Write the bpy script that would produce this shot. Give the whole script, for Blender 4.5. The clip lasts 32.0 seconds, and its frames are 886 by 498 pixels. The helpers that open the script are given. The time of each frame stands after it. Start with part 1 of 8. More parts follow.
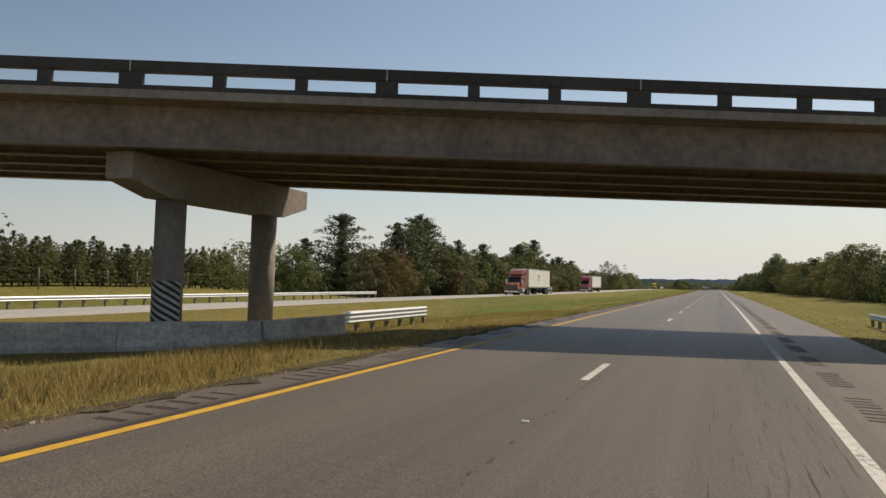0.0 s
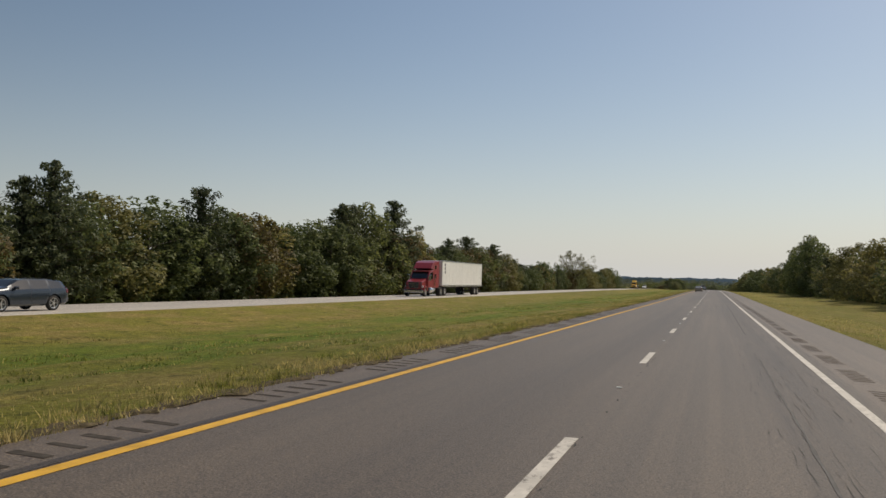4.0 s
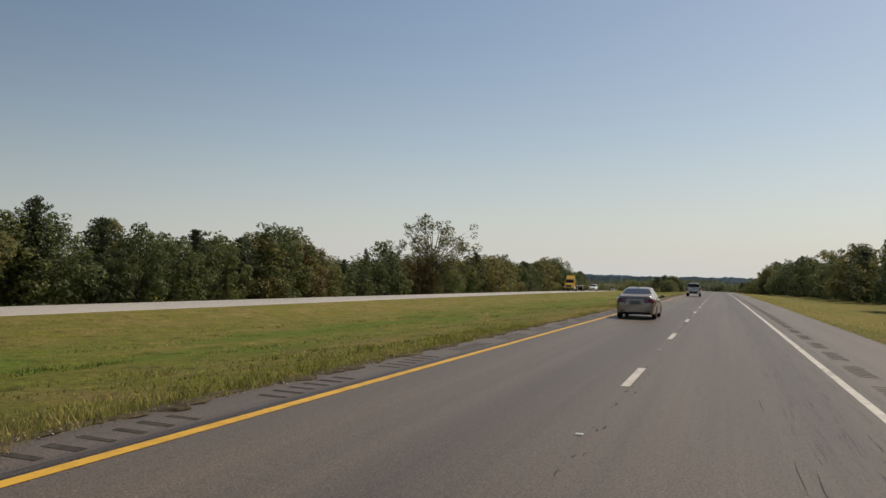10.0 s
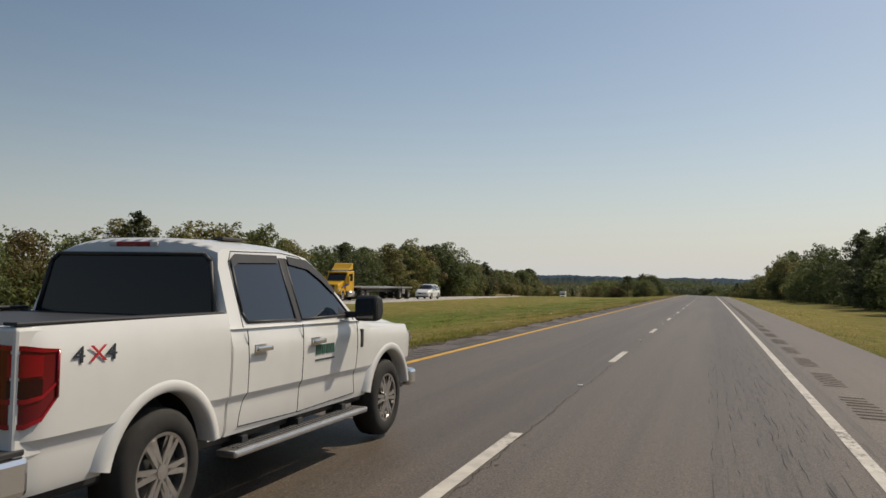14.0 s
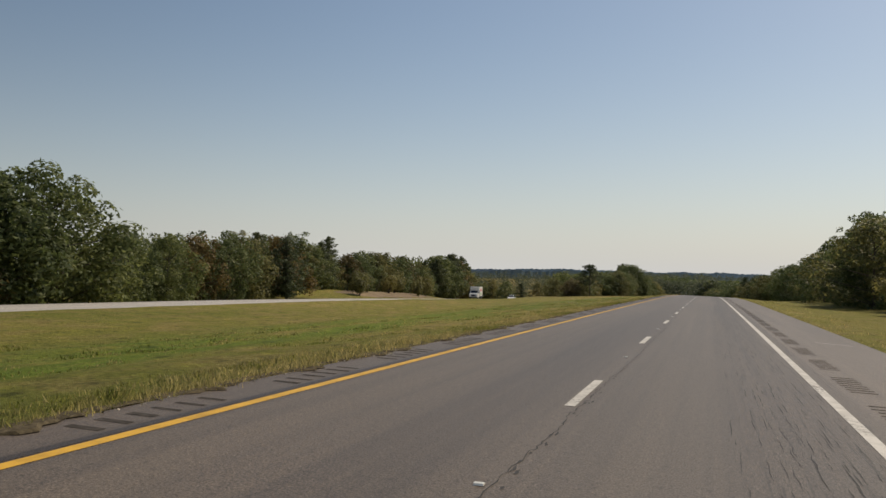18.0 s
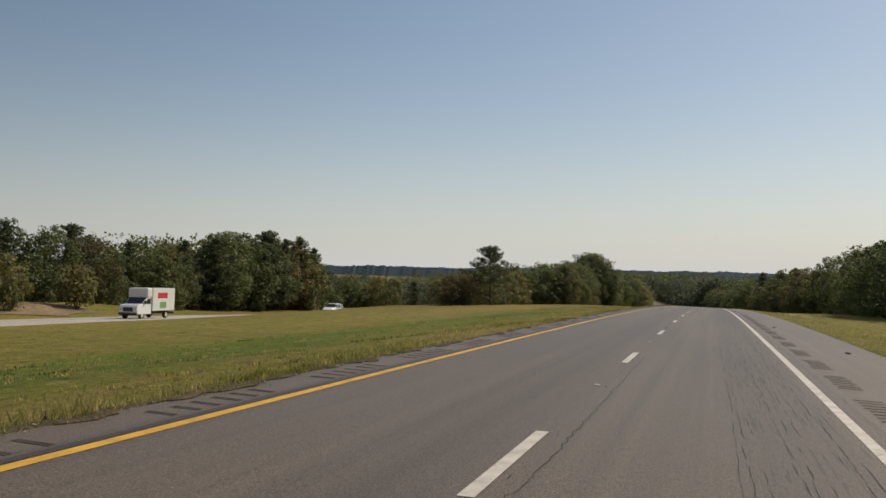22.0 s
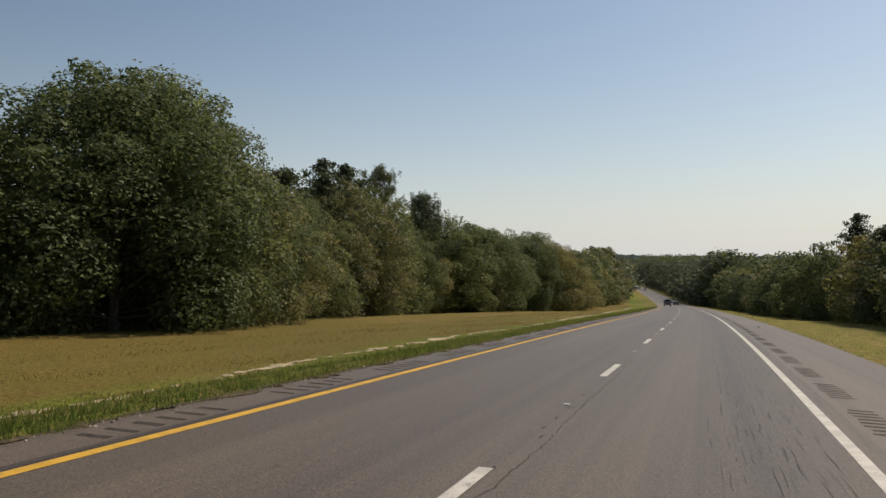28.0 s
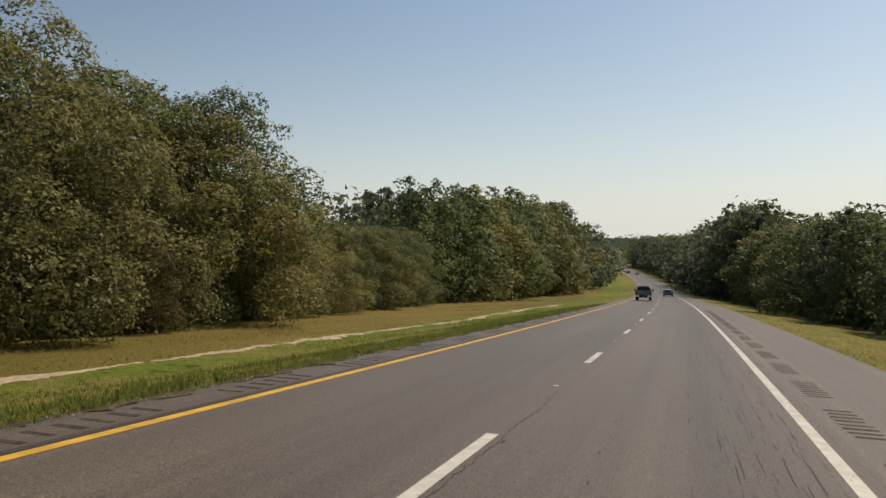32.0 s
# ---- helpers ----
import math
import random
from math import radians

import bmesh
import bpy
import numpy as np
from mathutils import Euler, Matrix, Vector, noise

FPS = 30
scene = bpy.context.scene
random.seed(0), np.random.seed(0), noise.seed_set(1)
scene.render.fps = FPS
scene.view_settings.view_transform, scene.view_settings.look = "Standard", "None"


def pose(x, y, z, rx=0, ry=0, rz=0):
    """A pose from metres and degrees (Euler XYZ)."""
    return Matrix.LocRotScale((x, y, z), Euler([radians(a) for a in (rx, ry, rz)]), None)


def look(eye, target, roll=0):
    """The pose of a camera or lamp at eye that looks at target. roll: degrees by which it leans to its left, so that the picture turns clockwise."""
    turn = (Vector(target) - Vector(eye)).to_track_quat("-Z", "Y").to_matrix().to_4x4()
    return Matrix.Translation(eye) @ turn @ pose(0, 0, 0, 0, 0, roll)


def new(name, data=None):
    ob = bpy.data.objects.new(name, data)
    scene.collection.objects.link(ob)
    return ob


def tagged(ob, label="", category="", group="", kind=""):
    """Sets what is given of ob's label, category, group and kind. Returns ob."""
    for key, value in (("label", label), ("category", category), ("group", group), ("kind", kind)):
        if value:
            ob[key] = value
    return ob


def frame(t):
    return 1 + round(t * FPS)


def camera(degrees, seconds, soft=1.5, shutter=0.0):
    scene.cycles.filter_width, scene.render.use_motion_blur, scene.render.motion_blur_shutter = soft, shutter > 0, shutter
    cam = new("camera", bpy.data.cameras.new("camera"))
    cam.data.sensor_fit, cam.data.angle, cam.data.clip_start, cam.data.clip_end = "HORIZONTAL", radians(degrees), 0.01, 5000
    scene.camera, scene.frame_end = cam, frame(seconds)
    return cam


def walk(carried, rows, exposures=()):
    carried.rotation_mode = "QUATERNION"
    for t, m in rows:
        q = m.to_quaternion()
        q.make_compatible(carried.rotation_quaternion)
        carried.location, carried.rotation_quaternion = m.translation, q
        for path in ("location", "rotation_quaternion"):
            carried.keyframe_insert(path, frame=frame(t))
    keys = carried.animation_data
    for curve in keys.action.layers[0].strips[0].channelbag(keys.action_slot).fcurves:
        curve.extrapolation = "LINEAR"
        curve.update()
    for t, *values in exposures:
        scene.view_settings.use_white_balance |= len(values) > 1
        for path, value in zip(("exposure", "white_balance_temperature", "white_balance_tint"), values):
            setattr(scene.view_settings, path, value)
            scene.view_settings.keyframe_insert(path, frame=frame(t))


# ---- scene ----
# Road alignment: distance along the road, grade (percent) and curvature (1e-4 per metre, left positive).
KNOTS = [-700, 0, 120, 240, 360, 480, 560, 620, 680, 730, 780, 830, 880, 930, 980, 1040, 1120, 1220, 1350, 1500, 1800, 2400, 4200]
GRADE = [0, -.01, -.39, -.07, -.25, -.49, -.63, -.83, -1.52, -2.69, -3.08, -3.78, -4.47, -4.61, -4.36, -4.52, -3.5, -1.3, .83, 2.19, 2.2, .8, .4]
BEND = [0, .11, .15, .03, .14, .12, .09, 0, -.14, .62, 1.93, 2.81, 2.8, 2.29, 2.71, 2.55, 2.33, 3.03, 4.96, 5.0, 0, 0, 0]
CROSS = 0.025          # the carriageways fall away from the median
STEP = 2.5
RS = np.arange(-700, 4200.1, STEP)
RG = np.interp(RS, KNOTS, GRADE) / 100
RT = np.concatenate([[0], np.cumsum((np.interp(RS, KNOTS, BEND)[1:] + np.interp(RS, KNOTS, BEND)[:-1]) / 2 * 1e-4 * STEP)])
RT -= np.interp(0, RS, RT)
RX = np.concatenate([[0], np.cumsum(-np.sin((RT[1:] + RT[:-1]) / 2) * STEP)])
RY = np.concatenate([[0], np.cumsum(np.cos((RT[1:] + RT[:-1]) / 2) * STEP)])
RZ = np.concatenate([[0], np.cumsum((RG[1:] + RG[:-1]) / 2 * STEP)])
RX -= np.interp(0, RS, RX)
RY -= np.interp(0, RS, RY)
RZ -= np.interp(0, RS, RZ)


def rpt(s, x, z=0.0):
    """World points at distance s along the road, x to the right of the lane line and z above the lane line."""
    s, x, z = np.broadcast_arrays(np.asarray(s, float), np.asarray(x, float), np.asarray(z, float))
    t = np.interp(s, RS, RT)
    return np.stack([np.interp(s, RS, RX) + x * np.cos(t), np.interp(s, RS, RY) + x * np.sin(t), np.interp(s, RS, RZ) + z], -1)


def heading(s):
    return math.degrees(float(np.interp(s, RS, RT)))


def slope(s):
    return math.degrees(float(np.interp(s, RS, RG)))


def eye_at(s, x, yaw, pitch, roll, lift=0.0):
    a, p, r = radians(yaw + heading(s)), radians(pitch + slope(s)), radians(roll)
    fw = Vector((-math.sin(a) * math.cos(p), math.cos(a) * math.cos(p), math.sin(p)))
    right = Vector((math.cos(a), math.sin(a), 0))
    down = fw.cross(right)
    r2, d2 = right * math.cos(r) - down * math.sin(r), right * math.sin(r) + down * math.cos(r)
    m = Matrix((r2, -d2, -fw)).transposed().to_4x4()
    m.translation = Vector(rpt(s, x, 1.761 + lift - CROSS * x))
    return m


# ---- camera and walk: seconds, distance along the road, x, yaw, pitch, roll ----
cam = camera(58.8, 32.0)
PATH = [
    (0.0, 0.15, 2.22, 19.32, 2.32, 0.87),
    (1.0, 29.71, 1.97, 19.22, 2.32, 1.10),
    (2.0, 58.57, 1.74, 19.12, 2.24, 1.21),
    (3.0, 88.29, 1.57, 19.06, 2.28, 1.42),
    (6.0, 176.39, 1.52, 19.31, 2.24, 1.01),
    (7.0, 205.43, 1.50, 19.21, 2.19, 1.30),
    (8.0, 235.10, 1.39, 19.70, 2.18, 1.26),
    (9.0, 263.93, 1.37, 19.71, 2.21, 1.37),
    (10.0, 293.28, 1.49, 19.49, 2.20, 1.16),
    (11.0, 322.66, 1.60, 19.25, 2.30, 1.13),
    (12.0, 351.28, 1.72, 18.85, 2.37, 1.08),
    (13.0, 382.38, 2.04, 18.89, 2.39, 0.86),
    (14.0, 410.60, 2.10, 18.83, 2.47, 1.00),
    (15.0, 440.35, 1.94, 18.62, 2.34, 1.04),
    (18.0, 527.49, 1.80, 18.74, 2.15, 1.25),
    (19.0, 556.27, 1.83, 18.79, 2.19, 1.14),
    (20.0, 584.68, 1.91, 18.73, 2.37, 1.08),
    (21.0, 613.50, 1.88, 18.81, 2.43, 1.16),
    (22.0, 642.01, 1.85, 18.89, 2.42, 1.17),
    (23.0, 671.29, 1.92, 18.89, 2.46, 1.06),
    (24.0, 699.96, 1.99, 18.89, 2.55, 1.14),
    (25.0, 727.44, 1.985, 18.69, 2.73, 0.99),
    (28.0, 814.42, 2.05, 18.67, 3.16, 0.11),
    (29.0, 844.34, 1.93, 18.33, 3.02, 0.72),
    (30.0, 873.52, 1.91, 17.69, 2.90, 0.62),
    (31.0, 904.45, 2.12, 17.54, 2.91, 0.54),
    (32.0, 934.90, 2.13, 17.28, 2.77, 0.31),
]
# the car sinks a little on its springs at these seconds
LIFT = {25.0: -0.02, 30.0: -0.04}
walk(cam, [(t, eye_at(s, x, yaw, pitch, roll, LIFT.get(t, 0.0))) for t, s, x, yaw, pitch, roll in PATH],
     [(0, 0.28, 7400, 10), (0.5, 0.43, 7400, 10), (1, 0.52, 7350, 10), (1.5, 0.32, 7350, 10), (2, 0.10, 7350, 10), (25.5, 0.10, 7350, 10), (28, 0.24, 7250, 10), (29, 0.13, 6900, 10), (30, 0.26, 7250, 10), (31, 0.12, 7300, 10), (32, 0.34, 7450, 10)])

# ---- light ----
SUN_EL, SUN_AZ = 51.0, 38.0
world = bpy.data.worlds.new("sky")
scene.world = world
world.use_nodes = True
wn = world.node_tree.nodes
sky = wn.new("ShaderNodeTexSky")
sky.sky_type, sky.sun_disc = "NISHITA", False
sky.sun_elevation, sky.sun_rotation = radians(SUN_EL), radians(SUN_AZ)
sky.air_density, sky.dust_density, sky.ozone_density = 1.0, 1.3, 2.2
# summer haze: the sky pales evenly towards the horizon
way = wn.new("ShaderNodeTexCoord")
split = wn.new("ShaderNodeSeparateXYZ")
world.node_tree.links.new(way.outputs["Generated"], split.inputs[0])
low = wn.new("ShaderNodeMapRange")
low.inputs[1].default_value, low.inputs[2].default_value, low.inputs[3].default_value, low.inputs[4].default_value = 0.0, 1.0, 1.0, 0.0
world.node_tree.links.new(split.outputs[2], low.inputs[0])
power = wn.new("ShaderNodeMath")
power.operation = "POWER"
power.inputs[1].default_value = 8.5
world.node_tree.links.new(low.outputs[0], power.inputs[0])
share = wn.new("ShaderNodeMath")
share.operation = "MULTIPLY"
share.inputs[1].default_value = 0.88
world.node_tree.links.new(power.outputs[0], share.inputs[0])
haze = wn.new("ShaderNodeMix")
haze.data_type = "RGBA"
haze.inputs[7].default_value = (6.1, 6.6, 7.3, 1)
world.node_tree.links.new(share.outputs[0], haze.inputs[0])
deep = wn.new("ShaderNodeHueSaturation")
deep.inputs["Saturation"].default_value = 1.04
deep.inputs["Hue"].default_value = 0.498
world.node_tree.links.new(sky.outputs[0], deep.inputs["Color"])
world.node_tree.links.new(deep.outputs[0], haze.inputs[6])
# and it is brighter on the sun's side than away from it
towards = wn.new("ShaderNodeVectorMath")
towards.operation = "DOT_PRODUCT"
towards.inputs[1].default_value = (math.sin(radians(SUN_AZ)), math.cos(radians(SUN_AZ)), 0)
world.node_tree.links.new(way.outputs["Generated"], towards.inputs[0])
glow = wn.new("ShaderNodeMapRange")
glow.interpolation_type = "SMOOTHSTEP"
glow.inputs[1].default_value, glow.inputs[2].default_value, glow.inputs[3].default_value, glow.inputs[4].default_value = -0.3, 0.55, 0.80, 1.03
world.node_tree.links.new(towards.outputs["Value"], glow.inputs[0])
bright = wn.new("ShaderNodeMix")
bright.data_type, bright.blend_type = "RGBA", "MULTIPLY"
bright.inputs[0].default_value = 1.0
world.node_tree.links.new(haze.outputs[2], bright.inputs[6])
world.node_tree.links.new(glow.outputs[0], bright.inputs[7])
world.node_tree.links.new(bright.outputs[2], wn["Background"].inputs[0])
wn["Background"].inputs[1].default_value = 0.09
sun = new("sun", bpy.data.lights.new("sun", "SUN"))
sun.data.energy, sun.data.angle, sun.data.color = 3.2, radians(0.6), (1.0, 0.93, 0.82)
sun.matrix_world = look((math.sin(radians(SUN_AZ)) * 60, math.cos(radians(SUN_AZ)) * 60, 60 * math.tan(radians(SUN_EL))), (0, 0, 0))


# ---- materials ----
def material(name, colour, rough=0.8, metal=0.0, spots=0.0, scale=8.0, big=0.0, bigscale=0.6, bump=0.0, bumpscale=60.0,
             vary=0.0, coords="Object", spec=0.5):
    """A plain surface with fine grain (spots), broad stains (big), relief (bump) and a change from piece to piece (vary)."""
    mat = bpy.data.materials.new(name)
    mat.use_nodes = True
    nt = mat.node_tree
    n, l = nt.nodes, nt.links
    b = n["Principled BSDF"]
    b.inputs["Roughness"].default_value, b.inputs["Metallic"].default_value = rough, metal
    b.inputs["Specular IOR Level"].default_value = spec
    tc = n.new("ShaderNodeTexCoord")
    val = n.new("ShaderNodeValue")
    val.outputs[0].default_value = 1.0
    out = val.outputs[0]

    def times(a, fac, lo):
        m = n.new("ShaderNodeMapRange")
        l.new(fac, m.inputs[0])
        m.inputs[1].default_value, m.inputs[2].default_value = 0.25, 0.75
        m.inputs[3].default_value, m.inputs[4].default_value = 1 - lo, 1 + lo
        k = n.new("ShaderNodeMath")
        k.operation = "MULTIPLY"
        l.new(a, k.inputs[0])
        l.new(m.outputs[0], k.inputs[1])
        return k.outputs[0]

    for amount, sc in ((spots, scale), (big, bigscale)):
        if amount:
            t = n.new("ShaderNodeTexNoise")
            t.inputs["Scale"].default_value, t.inputs["Detail"].default_value = sc, 5
            l.new(tc.outputs[coords], t.inputs["Vector"])
            out = times(out, t.outputs[0], amount)
    if vary:
        o = n.new("ShaderNodeObjectInfo")
        out = times(out, o.outputs["Random"], vary)
    mix = n.new("ShaderNodeMix")
    mix.data_type, mix.blend_type = "RGBA", "MULTIPLY"
    mix.inputs[0].default_value = 1.0
    mix.inputs[6].default_value = (*colour, 1)
    l.new(out, mix.inputs[7])
    l.new(mix.outputs[2], b.inputs["Base Color"])
    if bump:
        t = n.new("ShaderNodeTexNoise")
        t.inputs["Scale"].default_value, t.inputs["Detail"].default_value = bumpscale, 4
        l.new(tc.outputs[coords], t.inputs["Vector"])
        bp = n.new("ShaderNodeBump")
        bp.inputs["Strength"].default_value, bp.inputs["Distance"].default_value = bump, 0.02
        l.new(t.outputs[0], bp.inputs["Height"])
        l.new(bp.outputs[0], b.inputs["Normal"])
    return mat


def graph(name):
    mat = bpy.data.materials.new(name)
    mat.use_nodes = True
    return mat, mat.node_tree.nodes, mat.node_tree.links, mat.node_tree.nodes["Principled BSDF"]


def noise_node(n, l, vec, scale, detail=4, rough=0.5):
    t = n.new("ShaderNodeTexNoise")
    t.inputs["Scale"].default_value, t.inputs["Detail"].default_value, t.inputs["Roughness"].default_value = scale, detail, rough
    l.new(vec, t.inputs["Vector"])
    return t.outputs[0]


def ramp_node(n, l, fac, stops):
    r = n.new("ShaderNodeValToRGB")
    e = r.color_ramp.elements
    while len(e) < len(stops):
        e.new(0.5)
    for k, (p, c) in zip(e, stops):
        k.position, k.color = p, (*c, 1)
    l.new(fac, r.inputs[0])
    return r.outputs[0]


def mapped(n, l, vec, scale):
    m = n.new("ShaderNodeMapping")
    m.inputs["Scale"].default_value = scale
    l.new(vec, m.inputs[0])
    return m.outputs[0]


def mixed(n, l, mode, fac, a, b):
    m = n.new("ShaderNodeMix")
    m.data_type, m.blend_type = "RGBA", mode
    for sock, v in ((0, fac), (6, a), (7, b)):
        if isinstance(v, (int, float)):
            m.inputs[sock].default_value = v
        elif isinstance(v, tuple):
            m.inputs[sock].default_value = (*v, 1)
        else:
            l.new(v, m.inputs[sock])
    return m.outputs[2]


def asphalt_material(name, base, worn):
    """Sun-bleached asphalt: stone grain, streaks along the wheel tracks, long patches and fine torn grooves in one lane."""
    mat, n, l, b = graph(name)
    uv = n.new("ShaderNodeUVMap").outputs[0]
    grain = noise_node(n, l, mapped(n, l, uv, (1, 0.8, 1)), 48, 3, 0.7)
    broad = noise_node(n, l, mapped(n, l, uv, (0.5, 0.035, 1)), 1.0, 4)
    streak = noise_node(n, l, mapped(n, l, uv, (3.2, 0.02, 1)), 1.0, 5, 0.6)
    c = ramp_node(n, l, grain, [(0.34, tuple(v * 0.45 for v in base)), (0.5, base), (0.66, tuple(v * 1.75 for v in base))])
    pits = noise_node(n, l, mapped(n, l, uv, (1, 0.6, 1)), 13, 5, 0.75)
    c = mixed(n, l, "MULTIPLY", 1.0, c, ramp_node(n, l, pits, [(0.30, (0.55, 0.55, 0.56)), (0.44, (0.95, 0.95, 0.95)), (0.58, (1.04, 1.04, 1.03)), (0.72, (1.4, 1.38, 1.33))]))
    chips = noise_node(n, l, mapped(n, l, uv, (1, 0.7, 1)), 27, 2, 0.5)
    c = mixed(n, l, "MULTIPLY", 1.0, c, ramp_node(n, l, chips, [(0.28, (0.62, 0.61, 0.6)), (0.42, (1, 1, 1)), (0.66, (1, 1, 1)), (0.76, (1.9, 1.8, 1.65))]))
    c = mixed(n, l, "MULTIPLY", 1.0, c, ramp_node(n, l, broad, [(0.3, (0.86, 0.86, 0.87)), (0.7, (1.1, 1.08, 1.05))]))
    c = mixed(n, l, "MULTIPLY", 1.0, c, ramp_node(n, l, streak, [(0.33, (0.84, 0.84, 0.85)), (0.62, (1.06, 1.05, 1.03))]))
    if worn:
        sep = n.new("ShaderNodeSeparateXYZ")
        l.new(uv, sep.inputs[0])
        # oil-darkened lane middles
        w = n.new("ShaderNodeTexWave")
        w.wave_type, w.bands_direction, w.wave_profile = "BANDS", "X", "SIN"
        w.inputs["Scale"].default_value, w.inputs["Distortion"].default_value = 2 * math.pi / 20 / 3.66, 0.25
        w.inputs["Phase Offset"].default_value = -math.pi / 2
        l.new(mapped(n, l, uv, (1, 0.02, 1)), w.inputs[0])
        c = mixed(n, l, "MULTIPLY", 1.0, c, ramp_node(n, l, w.outputs[1], [(0.0, (1.03, 1.03, 1.02)), (0.55, (1, 1, 1)), (1.0, (0.86, 0.86, 0.87))]))
        # torn grooves between the outer wheel track and the edge line
        band = n.new("ShaderNodeMapRange")
        band.interpolation_type = "SMOOTHSTEP"
        l.new(sep.outputs[0], band.inputs[0])
        band.inputs[1].default_value, band.inputs[2].default_value = 1.9, 2.6
        cut = noise_node(n, l, mapped(n, l, uv, (17, 0.42, 1)), 1.0, 4, 0.75)
        f = n.new("ShaderNodeMapRange")
        l.new(cut, f.inputs[0])
        f.inputs[1].default_value, f.inputs[2].default_value = 0.57, 0.61
        m = n.new("ShaderNodeMath")
        m.operation = "MULTIPLY"
        l.new(f.outputs[0], m.inputs[0])
        l.new(band.outputs[0], m.inputs[1])
        k = n.new("ShaderNodeMath")
        k.operation = "MULTIPLY"
        l.new(m.outputs[0], k.inputs[0])
        k.inputs[1].default_value = 0.75
        c = mixed(n, l, "MIX", k.outputs[0], c, tuple(v * 0.35 for v in base))
    l.new(c, b.inputs["Base Color"])
    b.inputs["Roughness"].default_value = 0.52
    b.inputs["Specular IOR Level"].default_value = 0.3
    bp = n.new("ShaderNodeBump")
    bp.inputs["Strength"].default_value, bp.inputs["Distance"].default_value = 0.5, 0.01
    l.new(grain, bp.inputs["Height"])
    l.new(bp.outputs[0], b.inputs["Normal"])
    return mat


def ground_material():
    """Mown grass seen from above: green to straw patches in two sizes, with bare soil showing here and there."""
    mat, n, l, b = graph("ground_grass")
    uv = n.new("ShaderNodeUVMap").outputs[0]
    fine = noise_node(n, l, uv, 7.0, 6, 0.75)
    mid = noise_node(n, l, mapped(n, l, uv, (1, 0.6, 1)), 0.55, 5, 0.66)
    broad = noise_node(n, l, mapped(n, l, uv, (1, 0.3, 1)), 0.055, 3)
    green = ramp_node(n, l, fine, [(0.3, (0.06, 0.054, 0.012)), (0.5, (0.156, 0.152, 0.029)), (0.72, (0.285, 0.265, 0.075))])
    straw = ramp_node(n, l, fine, [(0.3, (0.085, 0.066, 0.024)), (0.5, (0.215, 0.168, 0.058)), (0.72, (0.37, 0.30, 0.13))])
    c = mixed(n, l, "MIX", ramp_node(n, l, mid, [(0.45, (0, 0, 0)), (0.58, (0.9, 0.9, 0.9))]), green, straw)
    # a lush band along the bottom of the swale
    lay = n.new("ShaderNodeSeparateXYZ")
    l.new(uv, lay.inputs[0])
    near_side, far_side = n.new("ShaderNodeMapRange"), n.new("ShaderNodeMapRange")
    for node, a0, a1 in ((near_side, -7.5, -10.5), (far_side, -18.0, -13.5)):
        node.interpolation_type = "SMOOTHSTEP"
        l.new(lay.outputs[0], node.inputs[0])
        node.inputs[1].default_value, node.inputs[2].default_value = a0, a1
    band = n.new("ShaderNodeMath")
    band.operation = "MULTIPLY"
    l.new(near_side.outputs[0], band.inputs[0])
    l.new(far_side.outputs[0], band.inputs[1])
    lushness = n.new("ShaderNodeMath")
    lushness.operation = "MULTIPLY"
    l.new(band.outputs[0], lushness.inputs[0])
    l.new(ramp_node(n, l, noise_node(n, l, mapped(n, l, uv, (0.42, 0.11, 1)), 1.0, 5, 0.66), [(0.40, (0.1, 0.1, 0.1)), (0.55, (0.95, 0.95, 0.95))]), lushness.inputs[1])
    c = mixed(n, l, "MIX", lushness.outputs[0], c, ramp_node(n, l, fine, [(0.3, (0.052, 0.078, 0.010)), (0.52, (0.108, 0.156, 0.020)), (0.75, (0.195, 0.235, 0.044))]))
    clump = noise_node(n, l, mapped(n, l, uv, (1, 0.7, 1)), 1.7, 4, 0.65)
    c = mixed(n, l, "MULTIPLY", 1.0, c, ramp_node(n, l, clump, [(0.32, (0.42, 0.45, 0.42)), (0.44, (0.95, 0.95, 0.95)), (0.56, (1, 1, 1)), (0.7, (1.45, 1.4, 1.3))]))
    # dry stretches: by the bridge and on the bank further on
    sep = n.new("ShaderNodeSeparateXYZ")
    l.new(uv, sep.inputs[0])
    dry = n.new("ShaderNodeMapRange")
    l.new(sep.outputs[1], dry.inputs[0])
    dry.inputs[1].default_value, dry.inputs[2].default_value = 712, 765
    off = n.new("ShaderNodeMapRange")
    lean = n.new("ShaderNodeMath")
    lean.operation = "MULTIPLY_ADD"
    l.new(sep.outputs[1], lean.inputs[0])
    lean.inputs[1].default_value, lean.inputs[2].default_value = 0.0125, -9.25
    off_x = n.new("ShaderNodeMath")
    off_x.operation = "ADD"
    l.new(lean.outputs[0], off_x.inputs[0])
    l.new(sep.outputs[0], off_x.inputs[1])
    l.new(off_x.outputs[0], off.inputs[0])
    off.inputs[1].default_value, off.inputs[2].default_value = -8.6, -9.4
    dm = n.new("ShaderNodeMath")
    dm.operation = "MULTIPLY"
    l.new(dry.outputs[0], dm.inputs[0])
    l.new(off.outputs[0], dm.inputs[1])
    dd = n.new("ShaderNodeMath")
    dd.operation = "MULTIPLY"
    l.new(dm.outputs[0], dd.inputs[0])
    dd.inputs[1].default_value = 0.8
    brown = ramp_node(n, l, fine, [(0.3, (0.068, 0.046, 0.014)), (0.52, (0.165, 0.117, 0.035)), (0.75, (0.275, 0.203, 0.072))])
    c = mixed(n, l, "MIX", dd.outputs[0], c, brown)
